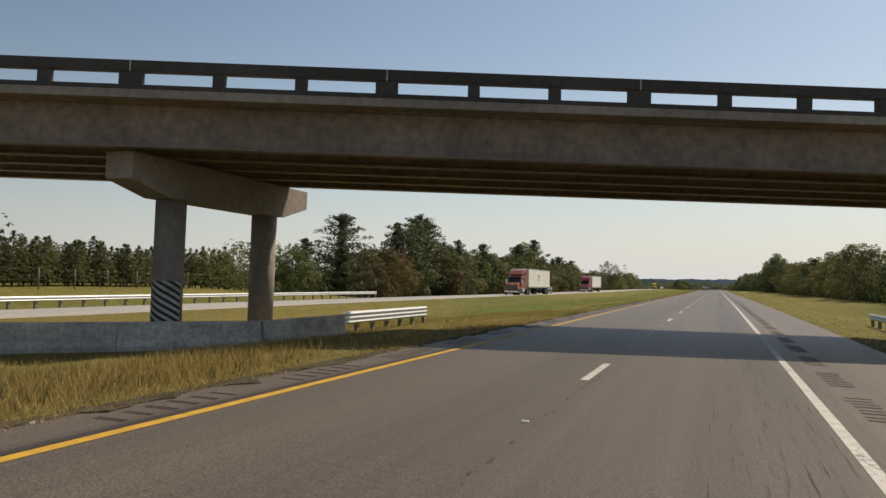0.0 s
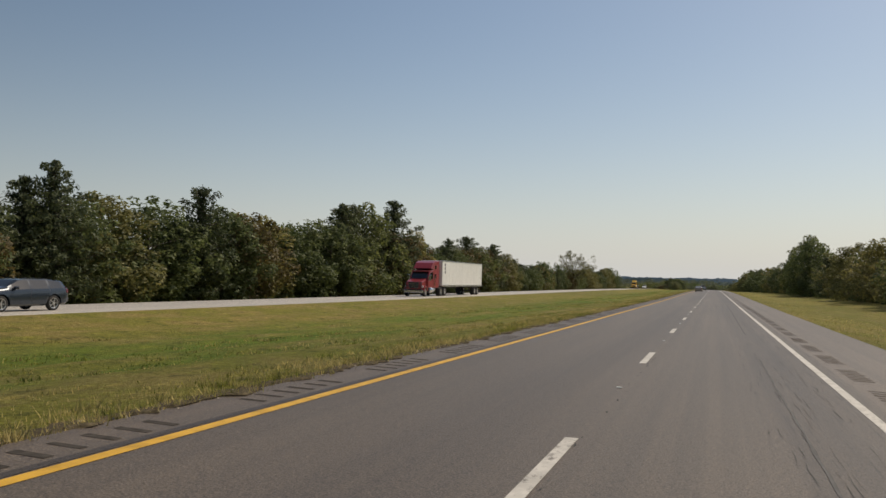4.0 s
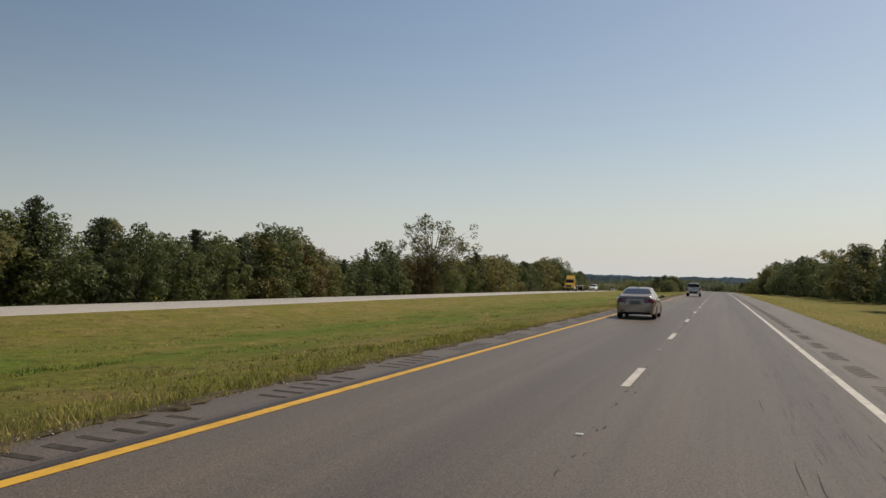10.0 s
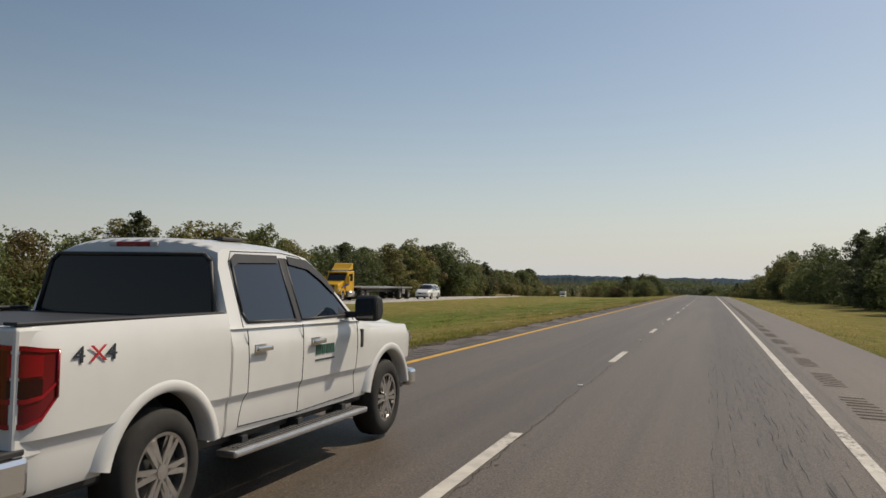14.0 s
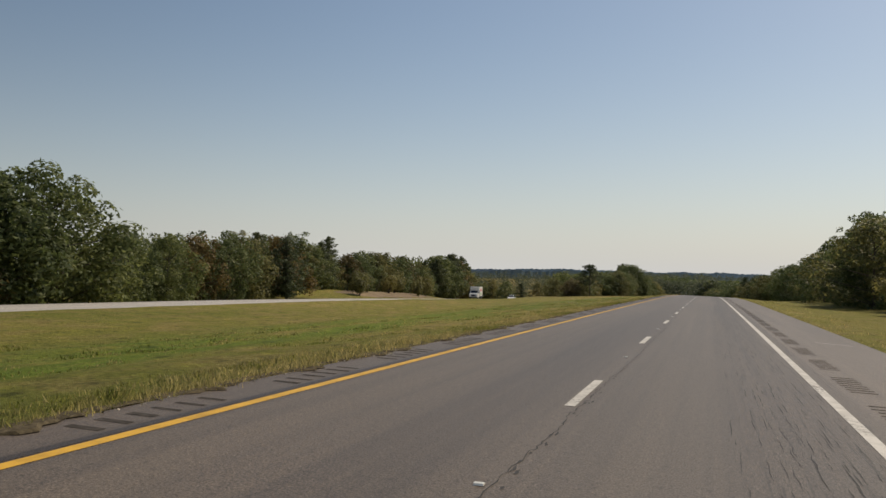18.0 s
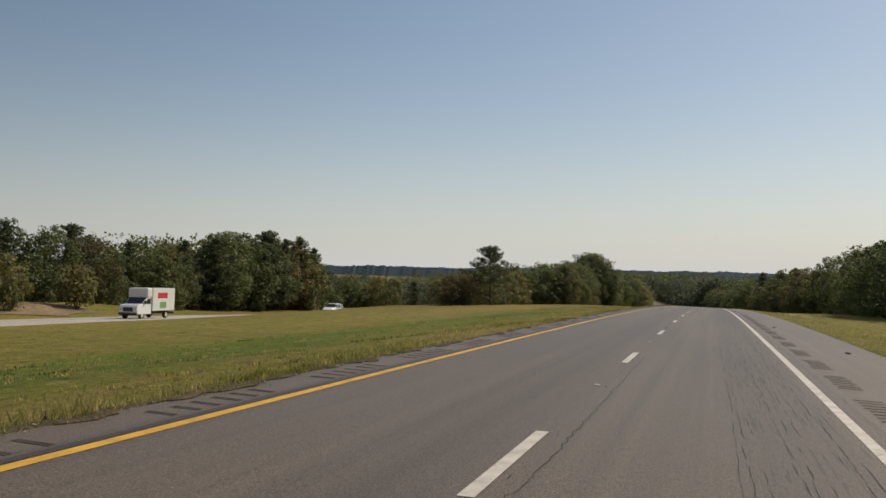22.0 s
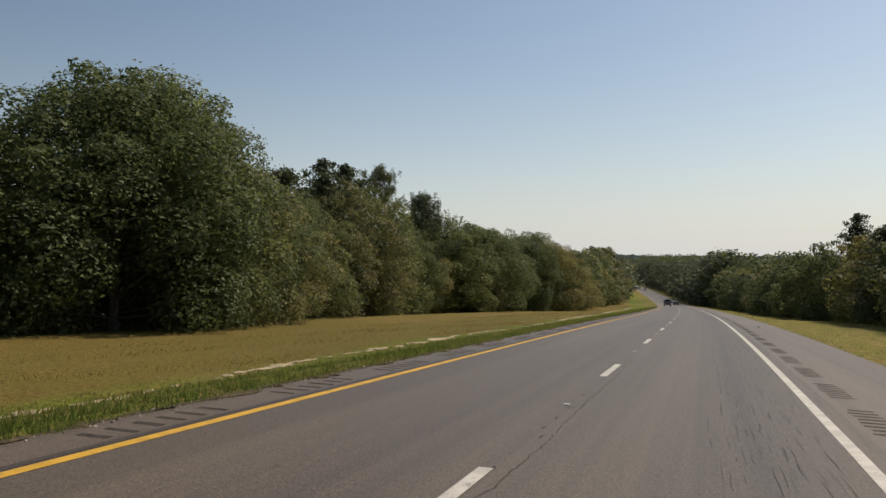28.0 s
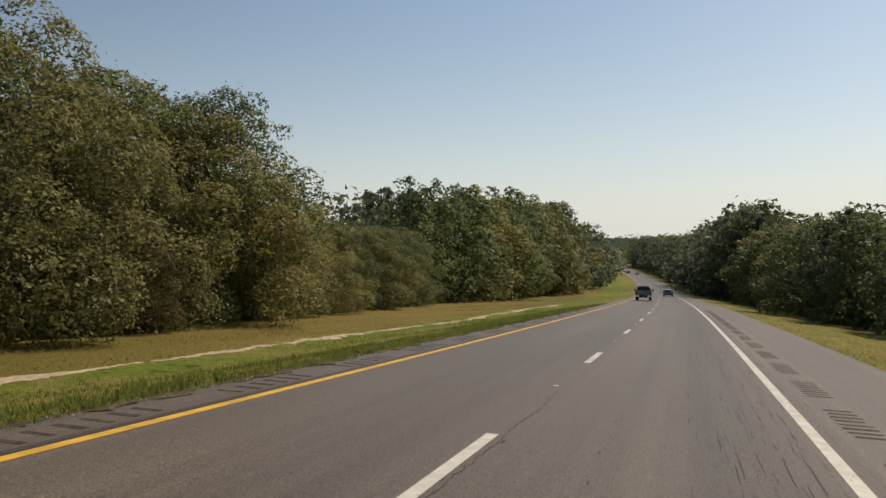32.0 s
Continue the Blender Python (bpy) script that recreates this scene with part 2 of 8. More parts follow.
    parched = n.new("ShaderNodeMapRange")
    l.new(sep.outputs[1], parched.inputs[0])
    parched.inputs[1].default_value, parched.inputs[2].default_value = 46, 26
    parched.inputs[3].default_value, parched.inputs[4].default_value = 0.0, 0.75
    c = mixed(n, l, "MIX", parched.outputs[0], c, straw)
    pits = noise_node(n, l, mapped(n, l, uv, (1, 0.6, 1)), 13, 5, 0.75)
    c = mixed(n, l, "MULTIPLY", 1.0, c, ramp_node(n, l, pits, [(0.30, (0.55, 0.55, 0.56)), (0.44, (0.95, 0.95, 0.95)), (0.58, (1.04, 1.04, 1.03)), (0.72, (1.4, 1.38, 1.33))]))
    c = mixed(n, l, "MULTIPLY", 1.0, c, ramp_node(n, l, broad, [(0.3, (0.72, 0.8, 0.68)), (0.7, (1.2, 1.12, 1.05))]))
    l.new(c, b.inputs["Base Color"])
    b.inputs["Roughness"].default_value = 0.95
    b.inputs["Specular IOR Level"].default_value = 0.15
    bp = n.new("ShaderNodeBump")
    bp.inputs["Strength"].default_value, bp.inputs["Distance"].default_value = 0.9, 0.12
    l.new(fine, bp.inputs["Height"])
    l.new(bp.outputs[0], b.inputs["Normal"])
    return mat


def blade_material(name, fresh, straw, lush, through_amount=0.4):
    """Grass blades that turn from fresh to straw-coloured in drifts and tufts."""
    mat, n, l, b = graph(name)
    geo, tc = n.new("ShaderNodeNewGeometry"), n.new("ShaderNodeTexCoord")
    drift = noise_node(n, l, mapped(n, l, tc.outputs["Object"], (1, 0.5, 0)), 0.22, 3)
    tuft = noise_node(n, l, mapped(n, l, tc.outputs["Object"], (1, 1, 0)), 2.6, 3, 0.6)
    both = mixed(n, l, "MIX", 0.45, drift, tuft)
    c = mixed(n, l, "MIX", ramp_node(n, l, both, [(0.42, (0, 0, 0)), (0.56, (1, 1, 1))]), fresh, straw)
    c = mixed(n, l, "MIX", ramp_node(n, l, tuft, [(0.30, (1, 1, 1)), (0.40, (0, 0, 0))]), c, lush)
    c = mixed(n, l, "MULTIPLY", 1.0, c, ramp_node(n, l, geo.outputs["Random Per Island"], [(0.0, (0.5, 0.55, 0.5)), (0.6, (1.0, 1.0, 1.0)), (1.0, (1.6, 1.5, 1.4))]))
    l.new(c, b.inputs["Base Color"])
    b.inputs["Roughness"].default_value = 0.7
    b.inputs["Specular IOR Level"].default_value = 0.2
    tr = n.new("ShaderNodeBsdfTranslucent")
    l.new(c, tr.inputs[0])
    mx = n.new("ShaderNodeMixShader")
    mx.inputs[0].default_value = through_amount
    l.new(b.outputs[0], mx.inputs[1])
    l.new(tr.outputs[0], mx.inputs[2])
    l.new(mx.outputs[0], n["Material Output"].inputs[0])
    return mat


def leaf_material(name, dark, light, third, through_amount=0.3):
    mat, n, l, b = graph(name)
    geo, info = n.new("ShaderNodeNewGeometry"), n.new("ShaderNodeObjectInfo")
    c = ramp_node(n, l, geo.outputs["Random Per Island"], [(0.0, dark), (0.6, light), (1.0, third)])
    c = mixed(n, l, "MULTIPLY", 1.0, c, ramp_node(n, l, info.outputs["Random"], [(0.0, (0.75, 0.78, 0.75)), (0.5, (1.0, 1.0, 1.0)), (1.0, (1.25, 1.15, 1.0))]))
    l.new(c, b.inputs["Base Color"])
    b.inputs["Roughness"].default_value = 0.62
    b.inputs["Specular IOR Level"].default_value = 0.38
    tr = n.new("ShaderNodeBsdfTranslucent")
    l.new(c, tr.inputs[0])
    mx = n.new("ShaderNodeMixShader")
    mx.inputs[0].default_value = through_amount
    l.new(b.outputs[0], mx.inputs[1])
    l.new(tr.outputs[0], mx.inputs[2])
    l.new(mx.outputs[0], n["Material Output"].inputs[0])
    return mat


M_ASPHALT = asphalt_material("asphalt", (0.112, 0.0905, 0.0715), True)
M_SHOULDER = asphalt_material("shoulder_asphalt", (0.134, 0.108, 0.086), False)
M_SHOULDER_DARK = asphalt_material("dark_shoulder_asphalt", (0.112, 0.090, 0.072), False)
M_SEAM = asphalt_material("sealed_seam", (0.056, 0.045, 0.037), False)
M_CONCRETE_ROAD = asphalt_material("pale_asphalt", (0.40, 0.37, 0.33), False)
M_GROUND = ground_material()


def worn_paint(name, colour, bare, low, high):
    """Road paint with chips, scuffs and thin places through which the asphalt shows."""
    mat, n, l, b = graph(name)
    tc, info = n.new("ShaderNodeTexCoord"), n.new("ShaderNodeObjectInfo")
    shift = n.new("ShaderNodeVectorMath")
    shift.operation = "MULTIPLY_ADD"
    l.new(info.outputs["Random"], shift.inputs[0])
    shift.inputs[1].default_value = (37, 91, 13)
    l.new(tc.outputs["Object"], shift.inputs[2])
    vec = shift.outputs[0]
    chips = noise_node(n, l, mapped(n, l, vec, (1, 0.55, 1)), 11, 6, 0.72)
    broad = noise_node(n, l, mapped(n, l, vec, (1, 0.4, 1)), 1.3, 3)
    both = mixed(n, l, "MIX", 0.4, chips, broad)
    c = mixed(n, l, "MIX", ramp_node(n, l, both, [(low, (1, 1, 1)), (high, (0, 0, 0))]), colour, bare)
    dirt = noise_node(n, l, vec, 3.0, 5, 0.65)
    c = mixed(n, l, "MULTIPLY", 1.0, c, ramp_node(n, l, dirt, [(0.3, (0.72, 0.71, 0.69)), (0.6, (1.06, 1.05, 1.03))]))
    l.new(c, b.inputs["Base Color"])
    b.inputs["Roughness"].default_value = 0.65
    bp = n.new("ShaderNodeBump")
    bp.inputs["Strength"].default_value, bp.inputs["Distance"].default_value = 0.4, 0.01
    l.new(chips, bp.inputs["Height"])
    l.new(bp.outputs[0], b.inputs["Normal"])
    return mat


M_YELLOW = worn_paint("yellow_line_paint", (0.56, 0.315, 0.03), (0.16, 0.115, 0.06), 0.33, 0.40)
M_WHITE_LINE = worn_paint("white_line_paint", (0.50, 0.475, 0.435), (0.13, 0.115, 0.10), 0.35, 0.44)
M_TAR = material("rumble_bar", (0.055, 0.048, 0.042), 0.95, spots=0.5, scale=9, spec=0.1)
M_TAR_PALE = material("worn_rumble_bar", (0.078, 0.067, 0.057), 0.95, spots=0.5, scale=9, spec=0.1)
M_DARK_CONCRETE = material("stained_concrete", (0.27, 0.235, 0.205), 0.9, spots=0.2, scale=5, big=0.3, bigscale=0.35, bump=0.3, bumpscale=20)
M_STEEL = material("rusty_brown_steel", (0.215, 0.17, 0.14), 0.75, spots=0.3, scale=4, big=0.25, bigscale=0.5)
M_GALV = material("galvanised_steel", (0.5, 0.51, 0.51), 0.5, metal=0.6, spots=0.12, scale=10)
M_POST = material("weathered_post", (0.20, 0.17, 0.14), 0.9, spots=0.3, scale=12)
M_BLACK = material("black_plastic", (0.02, 0.02, 0.021), 0.6, spots=0.2, scale=20)
M_BARK = material("bark", (0.085, 0.068, 0.052), 0.95, spots=0.45, scale=6, bump=0.8, bumpscale=14)
M_LEAF = leaf_material("broad_leaves", (0.07, 0.09, 0.033), (0.122, 0.152, 0.056), (0.195, 0.22, 0.09), 0.5)
M_LEAF_OLIVE = leaf_material("olive_leaves", (0.115, 0.112, 0.04), (0.19, 0.182, 0.066), (0.275, 0.25, 0.10), 0.5)
M_LEAF_AUTUMN = leaf_material("turning_leaves", (0.085, 0.068, 0.027), (0.145, 0.108, 0.042), (0.20, 0.15, 0.06), 0.45)
# greyer, bluer leaves: the haze of distance is painted into their colour
M_LEAF_HAZED = leaf_material("hazed_leaves", (0.062, 0.078, 0.046), (0.102, 0.122, 0.072), (0.15, 0.168, 0.105), 0.45)
M_NEEDLE_YOUNG = leaf_material("young_pine_needles", (0.085, 0.098, 0.038), (0.145, 0.155, 0.062), (0.21, 0.20, 0.09), 0.5)
M_NEEDLE = leaf_material("pine_needles", (0.05, 0.064, 0.03), (0.084, 0.104, 0.047), (0.13, 0.15, 0.07), 0.4)


# ---- mesh helpers ----
def mesh_of(name, verts, faces, mat):
    me = bpy.data.meshes.new(name)
    me.from_pydata([tuple(v) for v in verts], [], [tuple(f) for f in faces])
    me.materials.append(mat)
    me.update()
    return me


def quads(name, verts, nq, mat, sides=4):
    """A mesh from an array of loose faces: verts holds nq groups of that many corners."""
    me = bpy.data.meshes.new(name)
    verts = np.asarray(verts, np.float32).reshape(-1, 3)
    me.vertices.add(len(verts))
    me.vertices.foreach_set("co", verts.ravel())
    me.loops.add(nq * sides)
    me.loops.foreach_set("vertex_index", np.arange(nq * sides, dtype=np.int32))
    me.polygons.add(nq)
    me.polygons.foreach_set("loop_start", np.arange(0, nq * sides, sides, dtype=np.int32))
    me.polygons.foreach_set("loop_total", np.full(nq, sides, np.int32))
    me.materials.append(mat)
    me.update(calc_edges=True)
    return me


def ribbon(name, ss, xs, zfun, mat, lift=0.0, uv=True):
    """A sheet over the road's own coordinates, with (x, s) in metres as its UV map."""
    ss, xs = np.asarray(ss, float), np.asarray(xs, float)
    gs, gx = np.meshgrid(ss, xs, indexing="ij")
    pts = rpt(gs, gx, zfun(gs, gx) + lift).reshape(-1, 3)
    ni, nj = len(ss), len(xs)
    i, j = np.meshgrid(np.arange(ni - 1), np.arange(nj - 1), indexing="ij")
    a = (i * nj + j).ravel()
    faces = np.stack([a, a + 1, a + nj + 1, a + nj], 1)
    me = mesh_of(name, pts, faces.tolist(), mat)
    if uv:
        layer = me.uv_layers.new(name="UVMap")
        li = np.empty(len(me.loops), np.int32)
        me.loops.foreach_get("vertex_index", li)
        layer.data.foreach_set("uv", np.stack([gx.ravel()[li], gs.ravel()[li]], 1).astype(np.float32).ravel())
    for p in me.polygons:
        p.use_smooth = True
    return me


def box(bm, x0, x1, y0, y1, z0, z1, bevel=0.0):
    vs = [bm.verts.new(c) for c in ((x0, y0, z0), (x1, y0, z0), (x1, y1, z0), (x0, y1, z0), (x0, y0, z1), (x1, y0, z1), (x1, y1, z1), (x0, y1, z1))]
    fs = [bm.faces.new([vs[i] for i in f]) for f in ((3, 2, 1, 0), (4, 5, 6, 7), (0, 1, 5, 4), (1, 2, 6, 5), (2, 3, 7, 6), (3, 0, 4, 7))]
    if bevel:
        es = list({e for f in fs for e in f.edges})
        bmesh.ops.bevel(bm, geom=es, offset=bevel, segments=2, affect="EDGES", profile=0.5)
    return bm


def prism(bm, outline, a0, a1, axis="x", bevel=0.0):
    """Extrudes an outline of two coordinates along an axis (the outline is y, z for x; x, z for y; x, y for z)."""
    def place(p, a):
        return {"x": (a, p[0], p[1]), "y": (p[0], a, p[1]), "z": (p[0], p[1], a)}[axis]
    lo = [bm.verts.new(place(p, a0)) for p in outline]
    hi = [bm.verts.new(place(p, a1)) for p in outline]
    fs = [bm.faces.new(lo[::-1]), bm.faces.new(hi)]
    k = len(outline)
    for i in range(k):
        fs.append(bm.faces.new((lo[i], lo[(i + 1) % k], hi[(i + 1) % k], hi[i])))
    bmesh.ops.recalc_face_normals(bm, faces=fs)
    if bevel:
        bmesh.ops.bevel(bm, geom=list({e for f in fs for e in f.edges}), offset=bevel, segments=2, affect="EDGES", profile=0.5)
    return bm


def tube(bm, a, b, r0, r1=None, sides=12, cap=True):
    a, b = Vector(a), Vector(b)
    r1 = r0 if r1 is None else r1
    q = (b - a).to_track_quat("Z", "Y")
    rings = []
    for c, r in ((a, r0), (b, r1)):
        rings.append([bm.verts.new(c + q @ Vector((r * math.cos(k * 2 * math.pi / sides), r * math.sin(k * 2 * math.pi / sides), 0))) for k in range(sides)])
    for k in range(sides):
        bm.faces.new((rings[0][k], rings[0][(k + 1) % sides], rings[1][(k + 1) % sides], rings[1][k]))
    if cap:
        bm.faces.new(rings[0][::-1])
        bm.faces.new(rings[1])
    return bm


def part(name, bm, mat, parent, label="", smooth=False):
    me = bpy.data.meshes.new(name)
    bm.to_mesh(me)
    bm.free()
    me.materials.append(mat)
    if smooth:
        for p in me.polygons:
            p.use_smooth = True
    ob = new(name, me)
    ob.parent = parent
    if label:
        ob["label"] = label
    return ob


def empty(name, label, category, group="", kind="", m=None):
    ob = new(name)
    ob.empty_display_size = 0.3
    tagged(ob, label, category, group, kind)
    if m is not None:
        ob.matrix_world = m
    return ob


def road_pose(s, x, z, turn=0.0):
    """A pose on the road: its y axis runs along the road, its x axis to the right."""
    p = rpt(s, x, z)
    return Matrix.Translation(Vector(p)) @ pose(0, 0, 0, 0, 0, heading(s) + turn) @ pose(0, 0, 0, slope(s) * math.cos(radians(turn)), 0, 0)


# ---- ground ----
# Near edge of the opposite carriageway and its height, along the road.
OS = [-700, 480, 540, 600, 660, 710, 760, 850, 940, 1100, 1500, 4200]
OX = [-24.5, -24.5, -28, -34.5, -41, -46.5, -51, -62, -76, -105, -170, -240]
OZ = [0.0, 0.0, -0.15, -0.75, -1.6, -2.2, -2.8, -3.2, -3.6, -4.2, -4, -4]
OWIDTH = 11.4


def opposite(s):
    return np.interp(s, OS, OX), np.interp(s, OS, OZ)


def smooth01(a, b, x):
    t = np.clip((x - a) / (b - a), 0, 1)
    return t * t * (3 - 2 * t)


def terrain(s, x):
    """Ground height above the lane line."""
    s, x = np.broadcast_arrays(np.asarray(s, float), np.asarray(x, float))
    ox, oz = opposite(s)
    late = smooth01(680, 770, s)
    # left: shoulder edge, swale, far verge, opposite road, wood
    d = np.clip((x + 4.68) / (ox + 4.68), 0, 1)          # 0 at our edge, 1 at theirs
    swale = 0.09 + (oz - 0.015 - 0.09) * d - 0.42 * np.sin(np.pi * np.clip(d, 0, 1)) ** 1.3
    bank = np.interp(x, [-60, -34, -24, -16, -9.5, -8.2, -6.4, -4.68], [-1.6, -0.75, -0.35, -0.35, -0.5, -0.36, -0.1, 0.09])
    bank = np.where(x < ox + 3, np.minimum(bank, oz - 0.06 + (x - ox) * 0.3), bank)
    left = swale * (1 - late) + bank * late
    beyond = x - (ox - OWIDTH)
    lowside = oz - CROSS * OWIDTH - 0.03
    far = lowside + np.interp(-beyond, [0, 3, 7, 14, 40, 400], [0, -0.15, -0.45, 0.1, 0.8, 4.0])
    dip = smooth01(92, 125, s) * (1 - smooth01(615, 655, s))
    far = far + dip * np.interp(-beyond, [0, 2, 6, 12, 19, 30, 60], [0, -0.22, -0.6, -1.25, -1.55, -1.3, 0])
    far = far + smooth01(630, 665, s) * (1 - smooth01(715, 750, s)) * np.interp(-beyond, [2, 8, 20, 60], [0, 1.2, 1.1, 0])
    onopp = oz - 0.035 + CROSS * (x - ox)
    left = np.where(x < ox, np.where(x < ox - OWIDTH, far, onopp), left)
    right = np.interp(x, [6.68, 7.0, 8.0, 12, 17, 24, 40, 90, 400], [-0.215, -0.16, -0.24, -0.62, -0.75, -0.35, 0.6, 1.6, 4.0])
    mid = -CROSS * x - 0.05
    z = np.where(x < -4.68, left, np.where(x > 6.68, right, mid))
    return z


g_s = np.concatenate([np.arange(-700, -60, 40), np.arange(-60, 1250, 4), np.arange(1250, 1800, 10), np.arange(1800, 4201, 60)])
g_x = np.concatenate([[-1500, -900, -500, -300, -220], np.arange(-180, -70, 10), np.arange(-70, -36, 2), np.arange(-36, -12, 1.0), np.arange(-12, -4.8, 0.5), [-4.74, -4.66, -3, 0, 4, 6.66, 6.72, 7.0], np.arange(7.5, 14, 0.75), np.arange(14, 45, 2.5), [50, 60, 80, 110, 150, 220, 300, 500, 900, 1500]])


def rough_ground(s, x):
    z = terrain(s, x)
    bumps = 0.05 * np.sin(0.9 * x + 0.11 * s) * np.sin(0.23 * s + 0.4 * x) + 0.04 * np.sin(1.7 * x - 0.31 * s)
    off = np.clip((-x - 5.0) / 2, 0, 1) + np.clip((x - 7.5) / 2, 0, 1)
    ox, _ = opposite(s)
    return z + bumps * off * (1 - ((x < ox + 1) & (x > ox - OWIDTH - 1)))


ground = new("ground", ribbon("ground", g_s, g_x, rough_ground, M_GROUND))
tagged(ground, "mown roadside grass, green with straw-coloured patches", "ground", kind="structure")

# ---- carriageways ----
flat = lambda s, x: -CROSS * x
r_s = np.arange(-160, 1700, 5.0)
road = tagged(new("road", ribbon("road", r_s, [-4.02, -3, -1.8, 0, 1.8, 3, 4.0], flat, M_ASPHALT)), "worn grey-brown asphalt carriageway with two lanes", "road", kind="structure")
shoulder = tagged(new("road_shoulder", ribbon("road_shoulder", r_s, [4.0, 5.4, 6.72], flat, M_SHOULDER, 0.0)), "paved asphalt shoulder beside the white edge line", "road", kind="structure")


def ragged(s, x):
    return -CROSS * x - 0.003


tagged(new("road_shoulder", ribbon("road_shoulder", r_s, [-4.70, -4.02], flat, M_SHOULDER_DARK, 0.0)), "narrow paved shoulder beside the yellow edge line", "road", kind="structure")
o_s = np.arange(-160, 1100, 6.0)
o_x = np.concatenate([[0.5], np.linspace(0, -OWIDTH, 4), [-OWIDTH - 0.5]])
gs, gx = np.meshgrid(o_s, o_x, indexing="ij")
opp = ribbon("opposite_road", o_s, o_x, lambda s, x: 0 * s, M_CONCRETE_ROAD)
ox_, oz_ = opposite(gs)
edge_drop = np.where((gx > 0.1) | (gx < -OWIDTH - 0.1), -0.16, 0.0)
opp.vertices.foreach_set("co", rpt(gs, ox_ + gx, oz_ + CROSS * np.clip(gx, -OWIDTH, 0) + edge_drop).reshape(-1, 3).astype(np.float32).ravel())
opp.update()
tagged(new("opposite_road", opp), "pale sun-lit carriageway of the opposite direction", "road", kind="structure")


def line(name, x, w, mat, label, s0=-160, s1=1700):
    tagged(new(name, ribbon(name, np.arange(s0, s1, 5.0), [x - w / 2, x + w / 2], flat, mat, 0.005)), label, "road marking", kind="structure")


line("edge_line_yellow", -3.66, 0.16, M_YELLOW, "solid yellow edge line on worn asphalt")
line("road_seam", -3.84, 0.13, M_SEAM, "dark sealed seam between the yellow line and the shoulder")
line("edge_line_white", 3.665, 0.16, M_WHITE_LINE, "solid white edge line on worn asphalt")
bar_x = np.linspace(5.15, 6.2, 8)
bar_pts = [tuple(rpt(556.4 - .66 * (x - 5.15) + q, x, -CROSS * x + .006)) for x in bar_x for q in (-.055, .055)]
tagged(new("shoulder_bar", mesh_of("shoulder_bar", bar_pts, [(i * 2, i * 2 + 2, i * 2 + 3, i * 2 + 1) for i in range(7)], M_WHITE_LINE)), "short white painted bar across the outer shoulder", "road marking")
dash_me = mesh_of("lane_dash", [(-0.075, 0, 0), (0.075, 0, 0), (0.075, 3.05, 0), (-0.075, 3.05, 0), (-0.075, 0, -0.004), (0.075, 0, -0.004), (0.075, 3.05, -0.004), (-0.075, 3.05, -0.004)],
                  [(0, 1, 2, 3), (0, 4, 5, 1), (1, 5, 6, 2), (2, 6, 7, 3), (3, 7, 4, 0)], M_WHITE_LINE)
lane_line = empty("lane_line", "broken white lane line on worn asphalt", "road marking", kind="structure")
for k in range(-6, 110):
    d = new("lane_dash", dash_me)
    d.matrix_world = road_pose(1.91 + k * 12.192, 0, 0.007)
    d.parent = lane_line
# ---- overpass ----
# near-black concrete: the shade of the backlit rails is put into the colour
M_RAIL = material("shade_dark_concrete", (0.062, 0.057, 0.055), 0.9, spots=0.2, scale=5, big=0.3, bigscale=0.35, bump=0.3, bumpscale=20)


